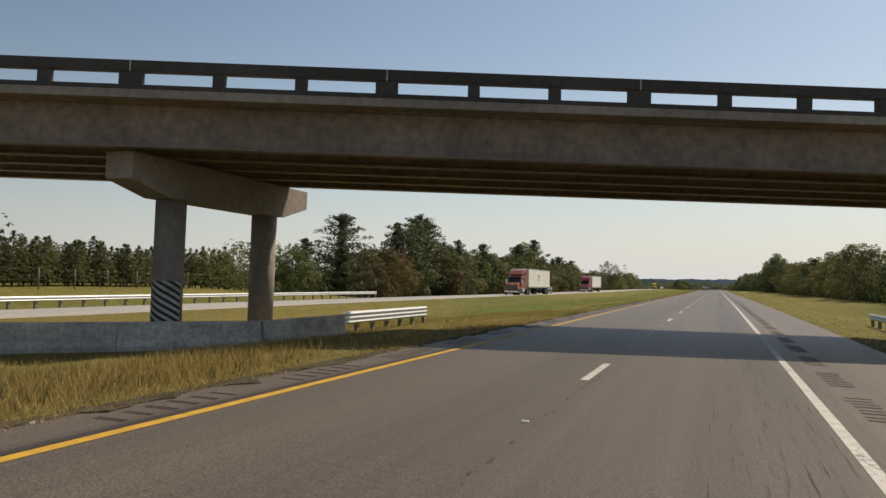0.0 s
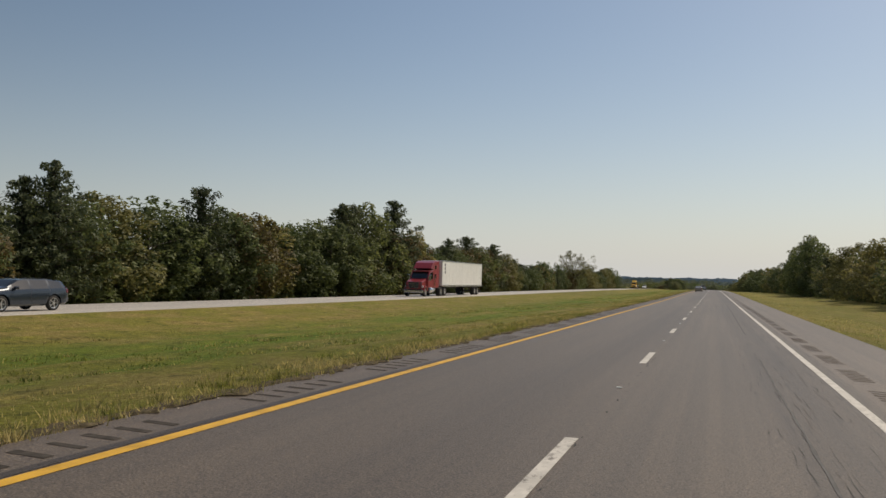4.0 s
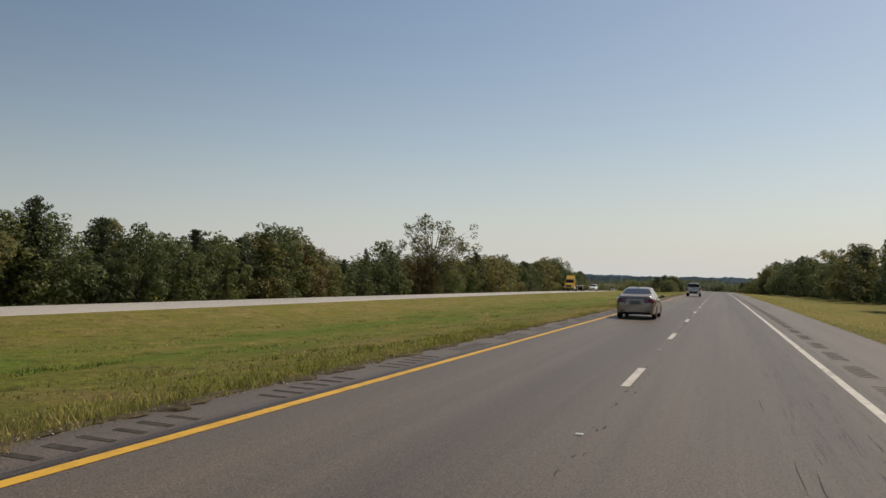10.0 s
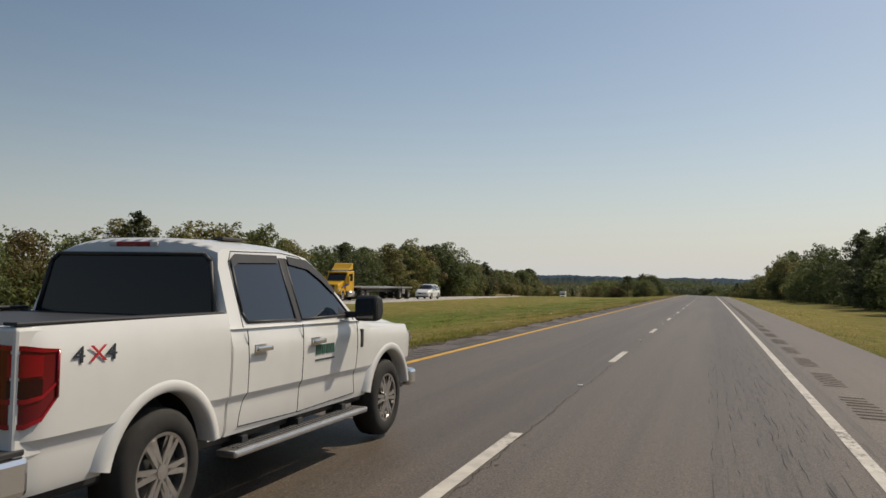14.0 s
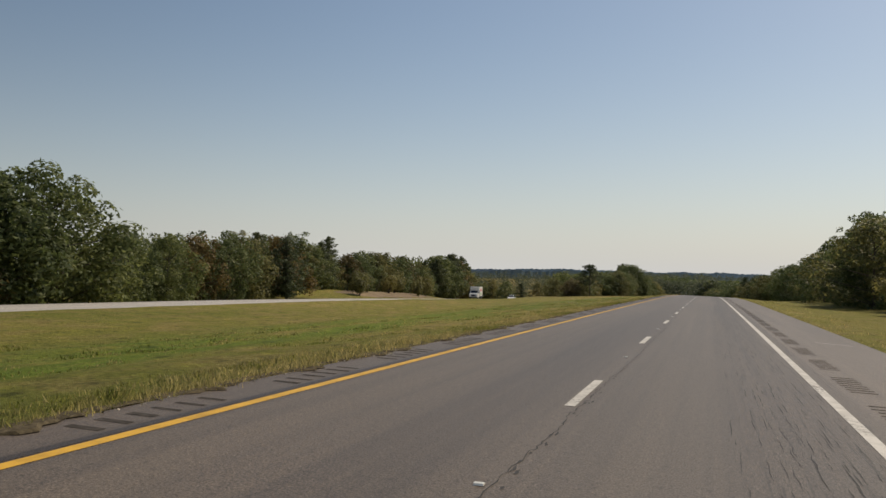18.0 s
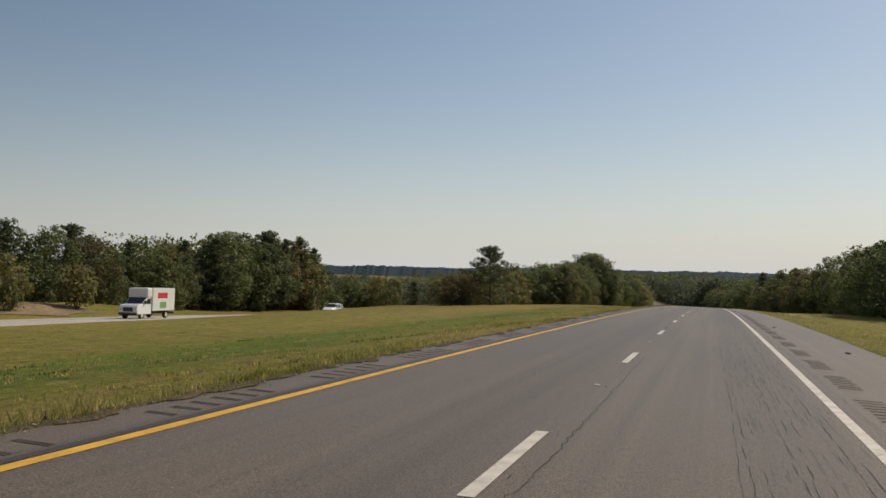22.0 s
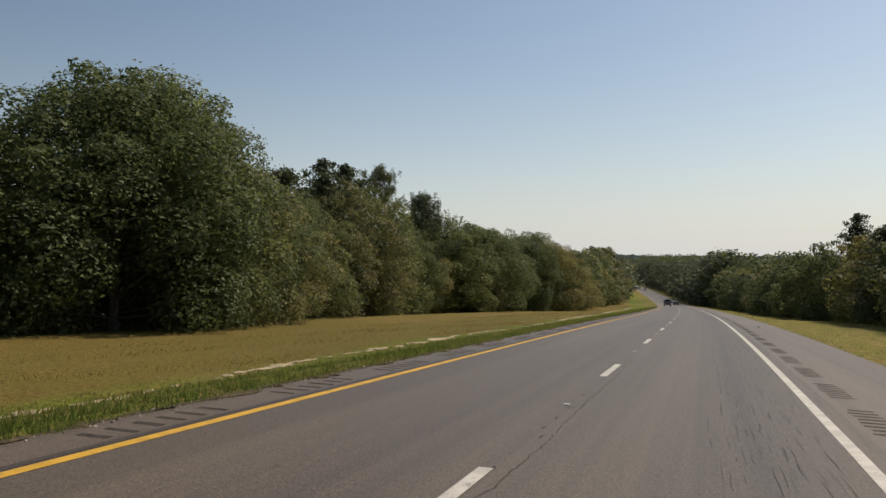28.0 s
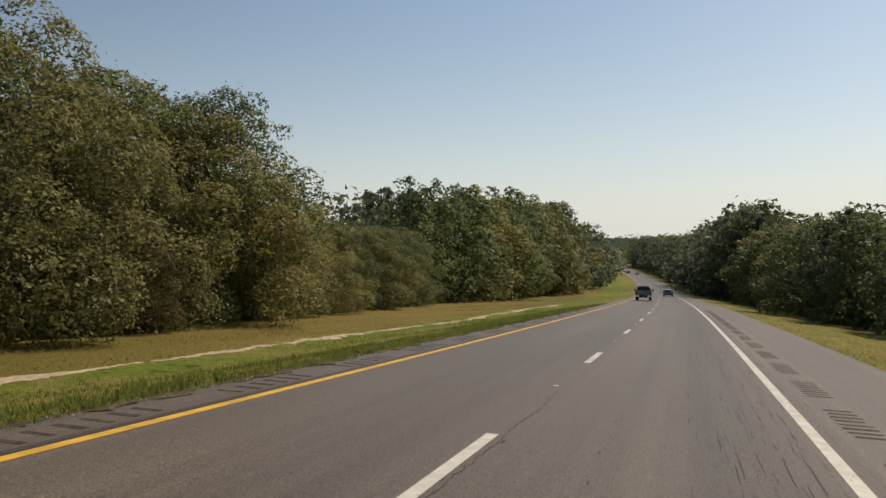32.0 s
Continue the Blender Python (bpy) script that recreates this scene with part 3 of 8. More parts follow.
def overpass():
    """A two-lane bridge across both carriageways: steel girders, slab, open concrete rails, piers with hammer caps."""
    br = empty("overpass", "concrete highway overpass on steel girders with open concrete rails", "bridge", m=road_pose(28.2, 0, -0.12, 20.5) @ pose(0, 0, 0, 0, 1.0, 0))
    half, x0, x1 = 5.05, -80.0, 45.0
    bm = bmesh.new()
    box(bm, x0, x1, -half, half, 6.55, 6.80, 0.02)
    part("deck_slab", bm, M_DARK_CONCRETE, br)
    for y in np.linspace(-half + 0.75, half - 0.75, 5):
        bm = bmesh.new()
        prism(bm, [(y - .2, 5.25), (y + .2, 5.25), (y + .2, 5.30), (y + .025, 5.33), (y + .025, 6.48), (y + .2, 6.51), (y + .2, 6.55), (y - .2, 6.55), (y - .2, 6.51), (y - .025, 6.48), (y - .025, 5.33), (y - .2, 5.30)], x0, x1, "x")
        part("girder", bm, M_STEEL, br)
    for sgn in (-1, 1):
        y = sgn * (half - 0.16)
        bm = bmesh.new()
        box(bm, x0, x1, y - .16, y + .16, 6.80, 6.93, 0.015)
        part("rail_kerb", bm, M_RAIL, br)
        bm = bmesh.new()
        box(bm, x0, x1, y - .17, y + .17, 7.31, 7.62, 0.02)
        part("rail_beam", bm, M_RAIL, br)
        posts = {}
        for name, w in (("narrow", .165), ("wide", .315)):
            bm = bmesh.new()
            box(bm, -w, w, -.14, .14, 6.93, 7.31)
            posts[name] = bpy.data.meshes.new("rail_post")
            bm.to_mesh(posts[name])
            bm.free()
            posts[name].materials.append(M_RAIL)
        for k in range(-11, 7):
            for name, dx in (("wide", 0), ("narrow", 2.47), ("narrow", 4.78)):
                x = -1.87 + 7.2 * k + dx
                if x0 < x < x1:
                    post = new("rail_post", posts[name])
                    post.parent = br
                    post.location = (x, y, 0)
            # open joint in the beam over each wide post
            x = -1.87 + 7.2 * k
            bm = bmesh.new()
            box(bm, x - .014, x + .014, y - .174, y + .174, 7.30, 7.625)
            part("joint_filler", bm, M_GALV, br)
    back = br.matrix_world.inverted()
    for px in (-14.6, -46.0):
        # the piers stand along the roads, aslant under the deck
        feet = [back @ Vector(rpt(s, px, -0.9)) for s in (21.19, 26.73)]
        if px < -20:
            feet = [back @ Vector(rpt(s, px, -0.9)) for s in (13.4, 20.0)]
        way = (feet[1] - feet[0]).normalized()
        mid = (feet[0] + feet[1]) / 2
        cap = bmesh.new()
        prism(cap, [(-5.2, 5.24), (-5.2, 4.42), (-3.5, 4.02), (3.4, 4.02), (5.2, 4.50), (5.2, 5.24)], -.5, .5, "x", 0.03)
        ob = part("pier_cap", cap, M_DARK_CONCRETE, br)
        ob.location, ob.rotation_euler = (mid.x, mid.y, 0), (0, 0, math.atan2(way.y, way.x) - math.pi / 2)
        for k, f in enumerate(feet):
            bm = bmesh.new()
            tube(bm, (0, 0, f.z), (0, 0, 4.2), 0.485, sides=32)
            col = part("column", bm, M_DARK_CONCRETE, br, smooth=True)
            col.location = (f.x, f.y, 0)
            if px > -20 and k == 0:
                stripes(col)
    return br


def stripes(col):
    """Black and white hazard stripes wrapped round the side of a column that faces the traffic."""
    for k in range(10):
        for name, mat, o in (("white_stripe", M_WHITE_LINE, 0.0), ("black_stripe", M_BLACK, 0.11)):
            z0, vs, fs, n = -0.35 + k * 0.22 + o, [], [], 18
            for i in range(n + 1):
                a = math.pi * (1.0 + 0.9 * i / n)
                zz = z0 - 0.76 * (i / n - 0.5)
                for q in (0, 0.11):
                    vs.append((0.491 * math.cos(a), 0.491 * math.sin(a), min(max(zz + q, -0.4), 1.42)))
            for i in range(n):
                fs.append((i * 2, i * 2 + 2, i * 2 + 3, i * 2 + 1))
            ob = new(name, mesh_of(name, vs, fs, mat))
            ob.parent = col


overpass()


# ---- trees ----
def leaves(rng, centres, radii, count, size, flat_=1.0, slim=0.58, loose=0.4, core=0.5):
    """Loose three-cornered leaf clumps over the outside of blobs, turned outwards and up."""
    w = np.array(radii) ** 2
    idx = rng.choice(len(centres), count, p=w / w.sum())
    d = rng.normal(size=(count, 3))
    d[:, 2] += 0.25
    d /= np.linalg.norm(d, axis=1)[:, None]
    r = rng.uniform(core, 1.08, count) ** 0.5
    r = np.where(rng.uniform(0, 1, count) < 0.07, r * rng.uniform(1.05, 1.4, count), r)
    c = np.array(centres)[idx] + d * (np.array(radii)[idx] * r)[:, None] * np.array([1, 1, flat_])
    nrm = d + rng.normal(size=(count, 3)) * loose + np.array([0, 0, 0.35])
    nrm /= np.linalg.norm(nrm, axis=1)[:, None]
    a = np.cross(nrm, rng.normal(size=(count, 3)))
    a /= np.linalg.norm(a, axis=1)[:, None] + 1e-9
    b = np.cross(nrm, a)
    s = size * rng.uniform(0.55, 1.3, count)[:, None]
    bend = nrm * s * 0.25
    v = np.stack([c - a * s - bend, c + b * s * slim + a * s * 0.6, c - b * s * slim + a * s * 0.6], 1)
    return v.reshape(-1, 3)


def limb_tubes(bm, pts, r0, r1, sides=7):
    for k in range(len(pts) - 1):
        ra, rb = r0 + (r1 - r0) * k / (len(pts) - 1), r0 + (r1 - r0) * (k + 1) / (len(pts) - 1)
        tube(bm, pts[k], pts[k + 1], ra, rb, sides, cap=False)


def tree_parts(kind, seed, h):
    """Trunk bmesh and leaf array of one tree of height h."""
    rng = np.random.RandomState(seed)
    bm = bmesh.new()
    cen, rad = [], []
    lean = rng.normal(size=2) * 0.02 * h
    if kind in ("broad", "near"):
        base = h * rng.uniform(0.04, 0.09)
        top = Vector((lean[0], lean[1], h * 0.8))
        limb_tubes(bm, [Vector((0, 0, -0.3)), Vector((lean[0] * .3, lean[1] * .3, base)), Vector((lean[0] * .6, lean[1] * .6, h * .5)), top], 0.016 * h + 0.05, 0.03)
        n = 40 if kind == "broad" else 46
        lobe = rng.uniform(0, 6.28)
        for k in range(n):
            f = (k + 0.5) / n
            z = base + (h * 0.92 - base) * f
            width = h * 0.40 * (0.62 + 0.38 * math.sin(math.pi * min(1, f * 0.9 + 0.15))) * math.sqrt(max(0.05, 1 - max(0, (f - 0.34) / 0.68) ** 2))
            a = k * 2.4 + rng.uniform(-.4, .4)
            width *= 1 + 0.28 * math.cos(2 * a + lobe + 2 * f)
            rr = width * math.sqrt(rng.uniform(0.1 if kind == "broad" else 0.4, 1.0))
            c = Vector((lean[0] * f + rr * math.cos(a), lean[1] * f + rr * math.sin(a), z + rng.uniform(-.04, .05) * h))
            cen.append(tuple(c))
            rad.append(h * rng.uniform(0.085, 0.15) * (1 - 0.3 * f))
            if k % 2 == 0:
                limb_tubes(bm, [Vector((lean[0] * f * .6, lean[1] * f * .6, max(base * .8, z - h * .14))), c], 0.04 + 0.003 * h, 0.012, 5)
        # sprigs that break the outline
        for k in range(n // 2):
            f = rng.uniform(0.35, 1.0)
            a = rng.uniform(0, 6.28)
            rr = h * 0.38 * math.sqrt(max(0.03, 1 - max(0, (f - 0.34) / 0.68) ** 2)) * rng.uniform(0.85, 1.12)
            c = Vector((lean[0] * f + rr * math.cos(a), lean[1] * f + rr * math.sin(a), base + (h * 0.97 - base) * f + h * rng.uniform(0, .05)))
            cen.append(tuple(c))
            rad.append(h * rng.uniform(0.03, 0.055))
        if kind == "near":
            return bm, leaves(rng, cen, rad, 30000, 0.0088 * h, loose=0.5, core=0.62), 30000
        return bm, leaves(rng, cen, rad, 5400, 0.0205 * h), 5400
    if kind == "airy":
        base = h * 0.2
        limb_tubes(bm, [Vector((0, 0, -0.3)), Vector((0.1, 0, base)), Vector((0.2, 0.1, h * .45))], 0.3, 0.16)
        for k in range(34):
            a, f = k * 2.4, (k + .5) / 34
            z = h * (0.28 + 0.66 * f)
            rr = h * 0.46 * math.sin(math.pi * (0.3 + 0.58 * f)) * rng.uniform(.35, 1)
            c = Vector((rr * math.cos(a), rr * math.sin(a), z))
            m = Vector((rr * .35 * math.cos(a + .2), rr * .35 * math.sin(a + .2), h * (.3 + .3 * f)))
            limb_tubes(bm, [Vector((0.1, 0, base + h * .2 * f)), m, m.lerp(c, .6) + Vector((0, 0, .3)), c], 0.10, 0.018, 5)
            for q in range(4):
                e = c + Vector(rng.normal(size=3)) * h * 0.06
                limb_tubes(bm, [m.lerp(c, .7), e], 0.025, 0.008, 4)
                cen.append(tuple(e))
                rad.append(h * rng.uniform(0.035, 0.075))
        return bm, leaves(rng, cen, rad, 6500, 0.0135 * h), 6500
    if kind == "pine":
        # broad old pine: tiers of upswept boughs that end in flat needle fans, with gaps between them
        limb_tubes(bm, [Vector((0, 0, -0.3)), Vector((lean[0] * .5, lean[1] * .5, h * .5)), Vector((lean[0], lean[1], h * .98))], 0.016 * h + 0.07, 0.03)
        for k in range(66):
            f = min(max((k + rng.uniform(-1.2, 1.2)) / 65, 0.0), 1.0)
            z = h * (0.07 + 0.88 * f)
            a = k * 2.4 + rng.uniform(-.5, .5)
            ln = h * (0.27 * (1 - f ** 3.2) ** 0.6 * (0.74 + 0.26 * math.sin(math.pi * min(1, f + .15))) + 0.03) * rng.uniform(0.66, 1.12)
            c0 = Vector((lean[0] * f, lean[1] * f, z - 0.03 * h))
            e = c0 + Vector((ln * math.cos(a), ln * math.sin(a), h * rng.uniform(-0.01, 0.03) + ln * .2))
            limb_tubes(bm, [c0, c0.lerp(e, .55) + Vector((0, 0, -.02 * h)), e], 0.05, 0.012, 4)
            for w in (0.35, 0.6, 0.82, 1.0):
                o = ln * w * rng.uniform(-.25, .25)
                cen.append(tuple(c0.lerp(e, w) + Vector((-math.sin(a) * o, math.cos(a) * o, rng.uniform(-.005, .015) * h))))
                rad.append(h * (0.062 - 0.012 * w) * (1 - f * .3) * rng.uniform(.7, 1.25))
            cen.append((lean[0] * f, lean[1] * f, z))
            rad.append(h * 0.075 * (1 - f * .5))
        return bm, leaves(rng, cen, rad, 7600, 0.0195 * h, 0.62, 0.36, 0.6, 0.25), 7600
    if kind == "loblolly":
        # open crown of rising boughs that fork and end in round needle clumps
        limb_tubes(bm, [Vector((0, 0, -0.3)), Vector((0.12, 0, h * .3)), Vector((0.05, 0.1, h * .6)), Vector((0.3, 0.1, h * .95))], 0.19, 0.05)
        for k in range(30):
            f = k / 29
            z = h * (0.30 + 0.58 * f)
            a = k * 2.4 + rng.uniform(-.35, .35)
            ln = h * (0.50 * (1 - f) ** .55 * (0.72 + 0.28 * math.sin(math.pi * min(1, f * 1.3 + .2))) + .07) * rng.uniform(.7, 1.08)
            c0 = Vector((0.1 + .2 * f, .1 * f, z))
            e = c0 + Vector((ln * math.cos(a), ln * math.sin(a), ln * rng.uniform(.22, .42) + h * .05 * f))
            m = c0.lerp(e, .5) + Vector((0, 0, -.05 * ln))
            limb_tubes(bm, [c0, m, e], 0.06, 0.02, 5)
            for w in (0.38, 0.52, 0.66, 0.8, 0.9, 1.0):
                root = m.lerp(e, (w - .5) * 2) if w > .5 else c0.lerp(m, w * 2)
                for q in range(3):
                    o = Vector((rng.normal(), rng.normal(), rng.uniform(.1, 1.1))) * h * .042
                    limb_tubes(bm, [root, root + o], 0.018, 0.008, 4)
                    cen.append(tuple(root + o))
                    rad.append(h * rng.uniform(.026, .043))
        for k in range(10):
            cen.append((.3 + rng.normal() * .04 * h, rng.normal() * .04 * h, h * rng.uniform(.88, .98)))
            rad.append(h * rng.uniform(.026, .04))
        return bm, leaves(rng, cen, rad, 26000, 0.0135 * h, 0.85, 0.2, 0.9, 0.1), 26000
    if kind == "spire":
        # narrow young conifer
        limb_tubes(bm, [Vector((0, 0, -0.3)), Vector((0, 0, h * .98))], 0.012 * h + 0.04, 0.015)
        tiers = 17
        for k in range(tiers):
            for q in range(6):
                f = min(1.0, max(0.0, (k + rng.uniform(-.6, .6)) / (tiers - 1)))
                a = q * 1.05 + k * 0.7 + rng.uniform(-.3, .3)
                ln = h * 0.25 * (1 - f ** 1.5) * rng.uniform(.7, 1.15) + 0.1
                z = h * (0.08 + 0.9 * f)
                for w in (0.5, 1.0):
                    cen.append((ln * w * math.cos(a), ln * w * math.sin(a), z + w * ln * .12))
                    rad.append(h * (.022 + .03 * (1 - f)))
        return bm, leaves(rng, cen, rad, 1700, 0.030 * h, 0.8, 0.36, 0.6, 0.25), 1700
    # bush
    for k in range(12):
        a = k * 2.4
        rr = h * .5 * rng.uniform(.1, 1)
        cen.append((rr * math.cos(a), rr * math.sin(a), h * rng.uniform(.25, .75)))
        rad.append(h * rng.uniform(.18, .3))
        limb_tubes(bm, [Vector((0, 0, -.1)), Vector(cen[-1])], 0.03, 0.01, 4)
    return bm, leaves(rng, cen, rad, 1400, 0.06 * h), 1400


TREES = {}
LABELS = {"near": "tall leafy broadleaf tree at the edge of the wood", "broad": "full dark-green broadleaf tree at the edge of the wood", "airy": "open broadleaf tree with thin foliage and bare limbs showing",
          "pine": "dark full-crowned pine standing before the wood", "loblolly": "tall lone pine with clumped needles on rising boughs",
          "spire": "young narrow conifer at the edge of the wood", "bush": "dense green shrub at the foot of the trees"}
LEAF = {"near": M_LEAF, "broad": M_LEAF, "airy": M_LEAF_OLIVE, "pine": M_NEEDLE, "loblolly": M_NEEDLE, "spire": M_NEEDLE, "bush": M_LEAF_OLIVE}


def prototype(kind, number, leaf=None):
    key = (kind, number, leaf.name if leaf else "")
    if key not in TREES:
        h = {"near": 14.0, "broad": 12.0, "airy": 12.0, "pine": 13.0, "loblolly": 11.0, "spire": 9.0, "bush": 2.6}[kind]
        bm, lv, count = tree_parts(kind, 11 + number * 7 + len(kind), h)
        trunk = bpy.data.meshes.new("trunk")
        bm.to_mesh(trunk)
        bm.free()
        trunk.materials.append(M_BARK)
        TREES[key] = (h, trunk, quads("crown", lv, count, leaf or LEAF[kind], 3))
    return TREES[key]


def tree(kind, number, s, x, height, leaf=None, label="", turn=None, wide=1.0):
    h, trunk, crown = prototype(kind, number, leaf)
    name = {"bush": "shrub", "pine": "pine_tree", "loblolly": "pine_tree", "spire": "conifer"}.get(kind, "tree")
    k = (height - (float(terrain(s, x)) if x < -40 and s < 800 else 0.0)) / h
    wide = wide * height / (k * h)
    ob = empty(name, label or LABELS[kind], "shrub" if kind == "bush" else "tree", "trees along the road" if kind != "bush" else "shrubs along the wood")
    a = turn if turn is not None else random.uniform(0, 360)
    ob.matrix_world = Matrix.Translation(Vector(rpt(s, x, float(terrain(s, x))))) @ pose(0, 0, 0, 0, 0, a) @ Matrix.Diagonal((k * wide, k * wide, k, 1))
    for nm, me in (("trunk", trunk), ("crown", crown)):
        p = new(nm, me)
        p.parent = ob
    return ob


def wood(kinds, s0, s1, edge, gap, hmin, hmax, seed=1, side=-1, wide=(1.0, 1.35)):
    """One row of trees along the edge of a wood; edge gives its x, side -1 to the left."""
    rng = random.Random(seed)
    s = s0 + rng.uniform(0, gap)
    while s < s1:
        kind, number, leaf = rng.choice(kinds)
        x = edge(s) + side * rng.uniform(-1.5, 3.0)
        tree(kind, number, s, x, rng.uniform(hmin(s), hmax(s)) * (1.12 if kind in ("pine", "spire") else 1.0), leaf, turn=rng.uniform(0, 360), wide=rng.uniform(*wide))
        s += gap * rng.uniform(0.7, 1.3)


def along(*pairs):
    a, b = [p[0] for p in pairs], [p[1] for p in pairs]
    return lambda s: float(np.interp(s, a, b))


SAMPLES = {}


def sample(kind, number, count, big):
    """A sparse leaf cloud of a tree one metre tall, for the depth of the woods."""
    if (kind, number, count) not in SAMPLES:
        bm, lv, n = tree_parts(kind, 500 + number, 12.0)
        bm.free()
        lv = lv.reshape(-1, 3, 3)[np.random.RandomState(number).choice(n, count, replace=False)]
        mid = lv.mean(1, keepdims=True)
        SAMPLES[kind, number, count] = (mid + (lv - mid) * big) / 12.0
    return SAMPLES[kind, number, count]


def woods(spots, mat, label, count=230, seed=1, needle=0.1, big=2.1, leafy="broad"):
    """One mesh of many background trees: spots are arrays of s, x and height."""
    rng = np.random.RandomState(seed)
    out = []
    for s, x, h in zip(*spots):
        lv = sample("pine" if rng.rand() < needle else leafy, rng.randint(4), count, big)
        a, w = rng.uniform(0, 6.28), h * rng.uniform(0.95, 1.35)
        r = np.array([[math.cos(a), -math.sin(a), 0], [math.sin(a), math.cos(a), 0], [0, 0, 1]])
        if x < -40 and s < 800:
            h = h - float(terrain(s, x))
        out.append((lv @ r.T) * [w, w, h] + rpt(s, x, float(terrain(s, x)) - 0.2))
    v = np.concatenate(out).reshape(-1, 3)
    return tagged(new("woods", quads("woods", v, len(v) // 3, mat, 3)), label, "woods", kind="stuff")


def strip(rng, s0, s1, edge, depth, per, hmin, hmax, side=-1, start=5.0):
    """Random spots in a band behind a wood's edge; per is the length of road to a tree."""
    n = int((s1 - s0) / per)
    s = rng.uniform(s0, s1, n)
    x = np.array([edge(v) for v in s]) + side * (start + rng.uniform(0, 1, n) * depth)
    h = np.array([rng.uniform(hmin(v), hmax(v)) for v in s])
    return s, x, h


def joined(*spots):
    return tuple(np.concatenate(p) for p in zip(*spots))


def undergrowth(s0, s1, edge, height, per_m, label, mat, seed, side=-1, size=0.2, depth=3.0):
    """Low leafy growth along the foot of a wood, in clumps of uneven height."""
    rng = np.random.RandomState(seed)
    n = int((s1 - s0) * per_m)
    s = rng.uniform(s0, s1, n)
    top = height * (0.5 + 0.5 * np.sin(s * 0.9 + 2 * np.sin(s * 0.23)) ** 2) * (0.75 + 0.25 * np.sin(s * 0.31 + 1))
    f = rng.uniform(0, 1, n)
    x = np.array([edge(v) for v in s]) - side * 1.0 + side * rng.uniform(0, 1, n) * depth * (0.4 + 0.6 * f) + 0.5 * np.sin(s * 1.3)
    c = rpt(s, x, terrain(s, x) + f * top)
    a = rng.normal(size=(n, 3))
    a /= np.linalg.norm(a, axis=1)[:, None]
    b = np.cross(a, rng.normal(size=(n, 3)))
    b /= np.linalg.norm(b, axis=1)[:, None]
    z = size * rng.uniform(.6, 1.5, n)[:, None]
    v = np.stack([c - a * z, c + b * z * .5, c + a * z, c - b * z * .5], 1).reshape(-1, 3)
    return tagged(new("undergrowth", quads("undergrowth", v, n, mat)), label, "shrubs", kind="stuff")


MIXED = [("broad", 0, None), ("broad", 1, None), ("broad", 2, None), ("broad", 3, M_LEAF_OLIVE), ("broad", 5, M_LEAF_OLIVE), ("pine", 0, None), ("broad", 1, None), ("pine", 3, None), ("broad", 4, M_LEAF_AUTUMN)]
DECID = [("broad", 0, None), ("broad", 1, None), ("broad", 2, None), ("broad", 3, M_LEAF_OLIVE), ("broad", 5, M_LEAF_OLIVE)]
NEAR = [("near", 0, None), ("near", 1, None), ("near", 2, M_LEAF_OLIVE), ("near", 3, None), ("near", 4, M_LEAF_OLIVE)]
left_edge = along((0, -55), (540, -55), (600, -58), (640, -66), (660, -70), (710, -75), (760, -79), (830, -83))
near_edge = along((795, -34), (815, -27), (845, -26), (865, -27), (880, -34), (905, -32), (935, -25), (952, -19), (967, -19.5), (980, -21.5), (1020, -23.5), (1070, -26), (1135, -23), (1300, -18), (1400, -20))
right_edge = along((0, 28), (130, 26), (400, 25), (640, 21), (700, 24), (800, 23), (900, 20), (960, 15), (1000, 13.5), (1070, 17), (1160, 16), (1400, 18))
RUST = "small broadleaf tree with rust-brown leaves"
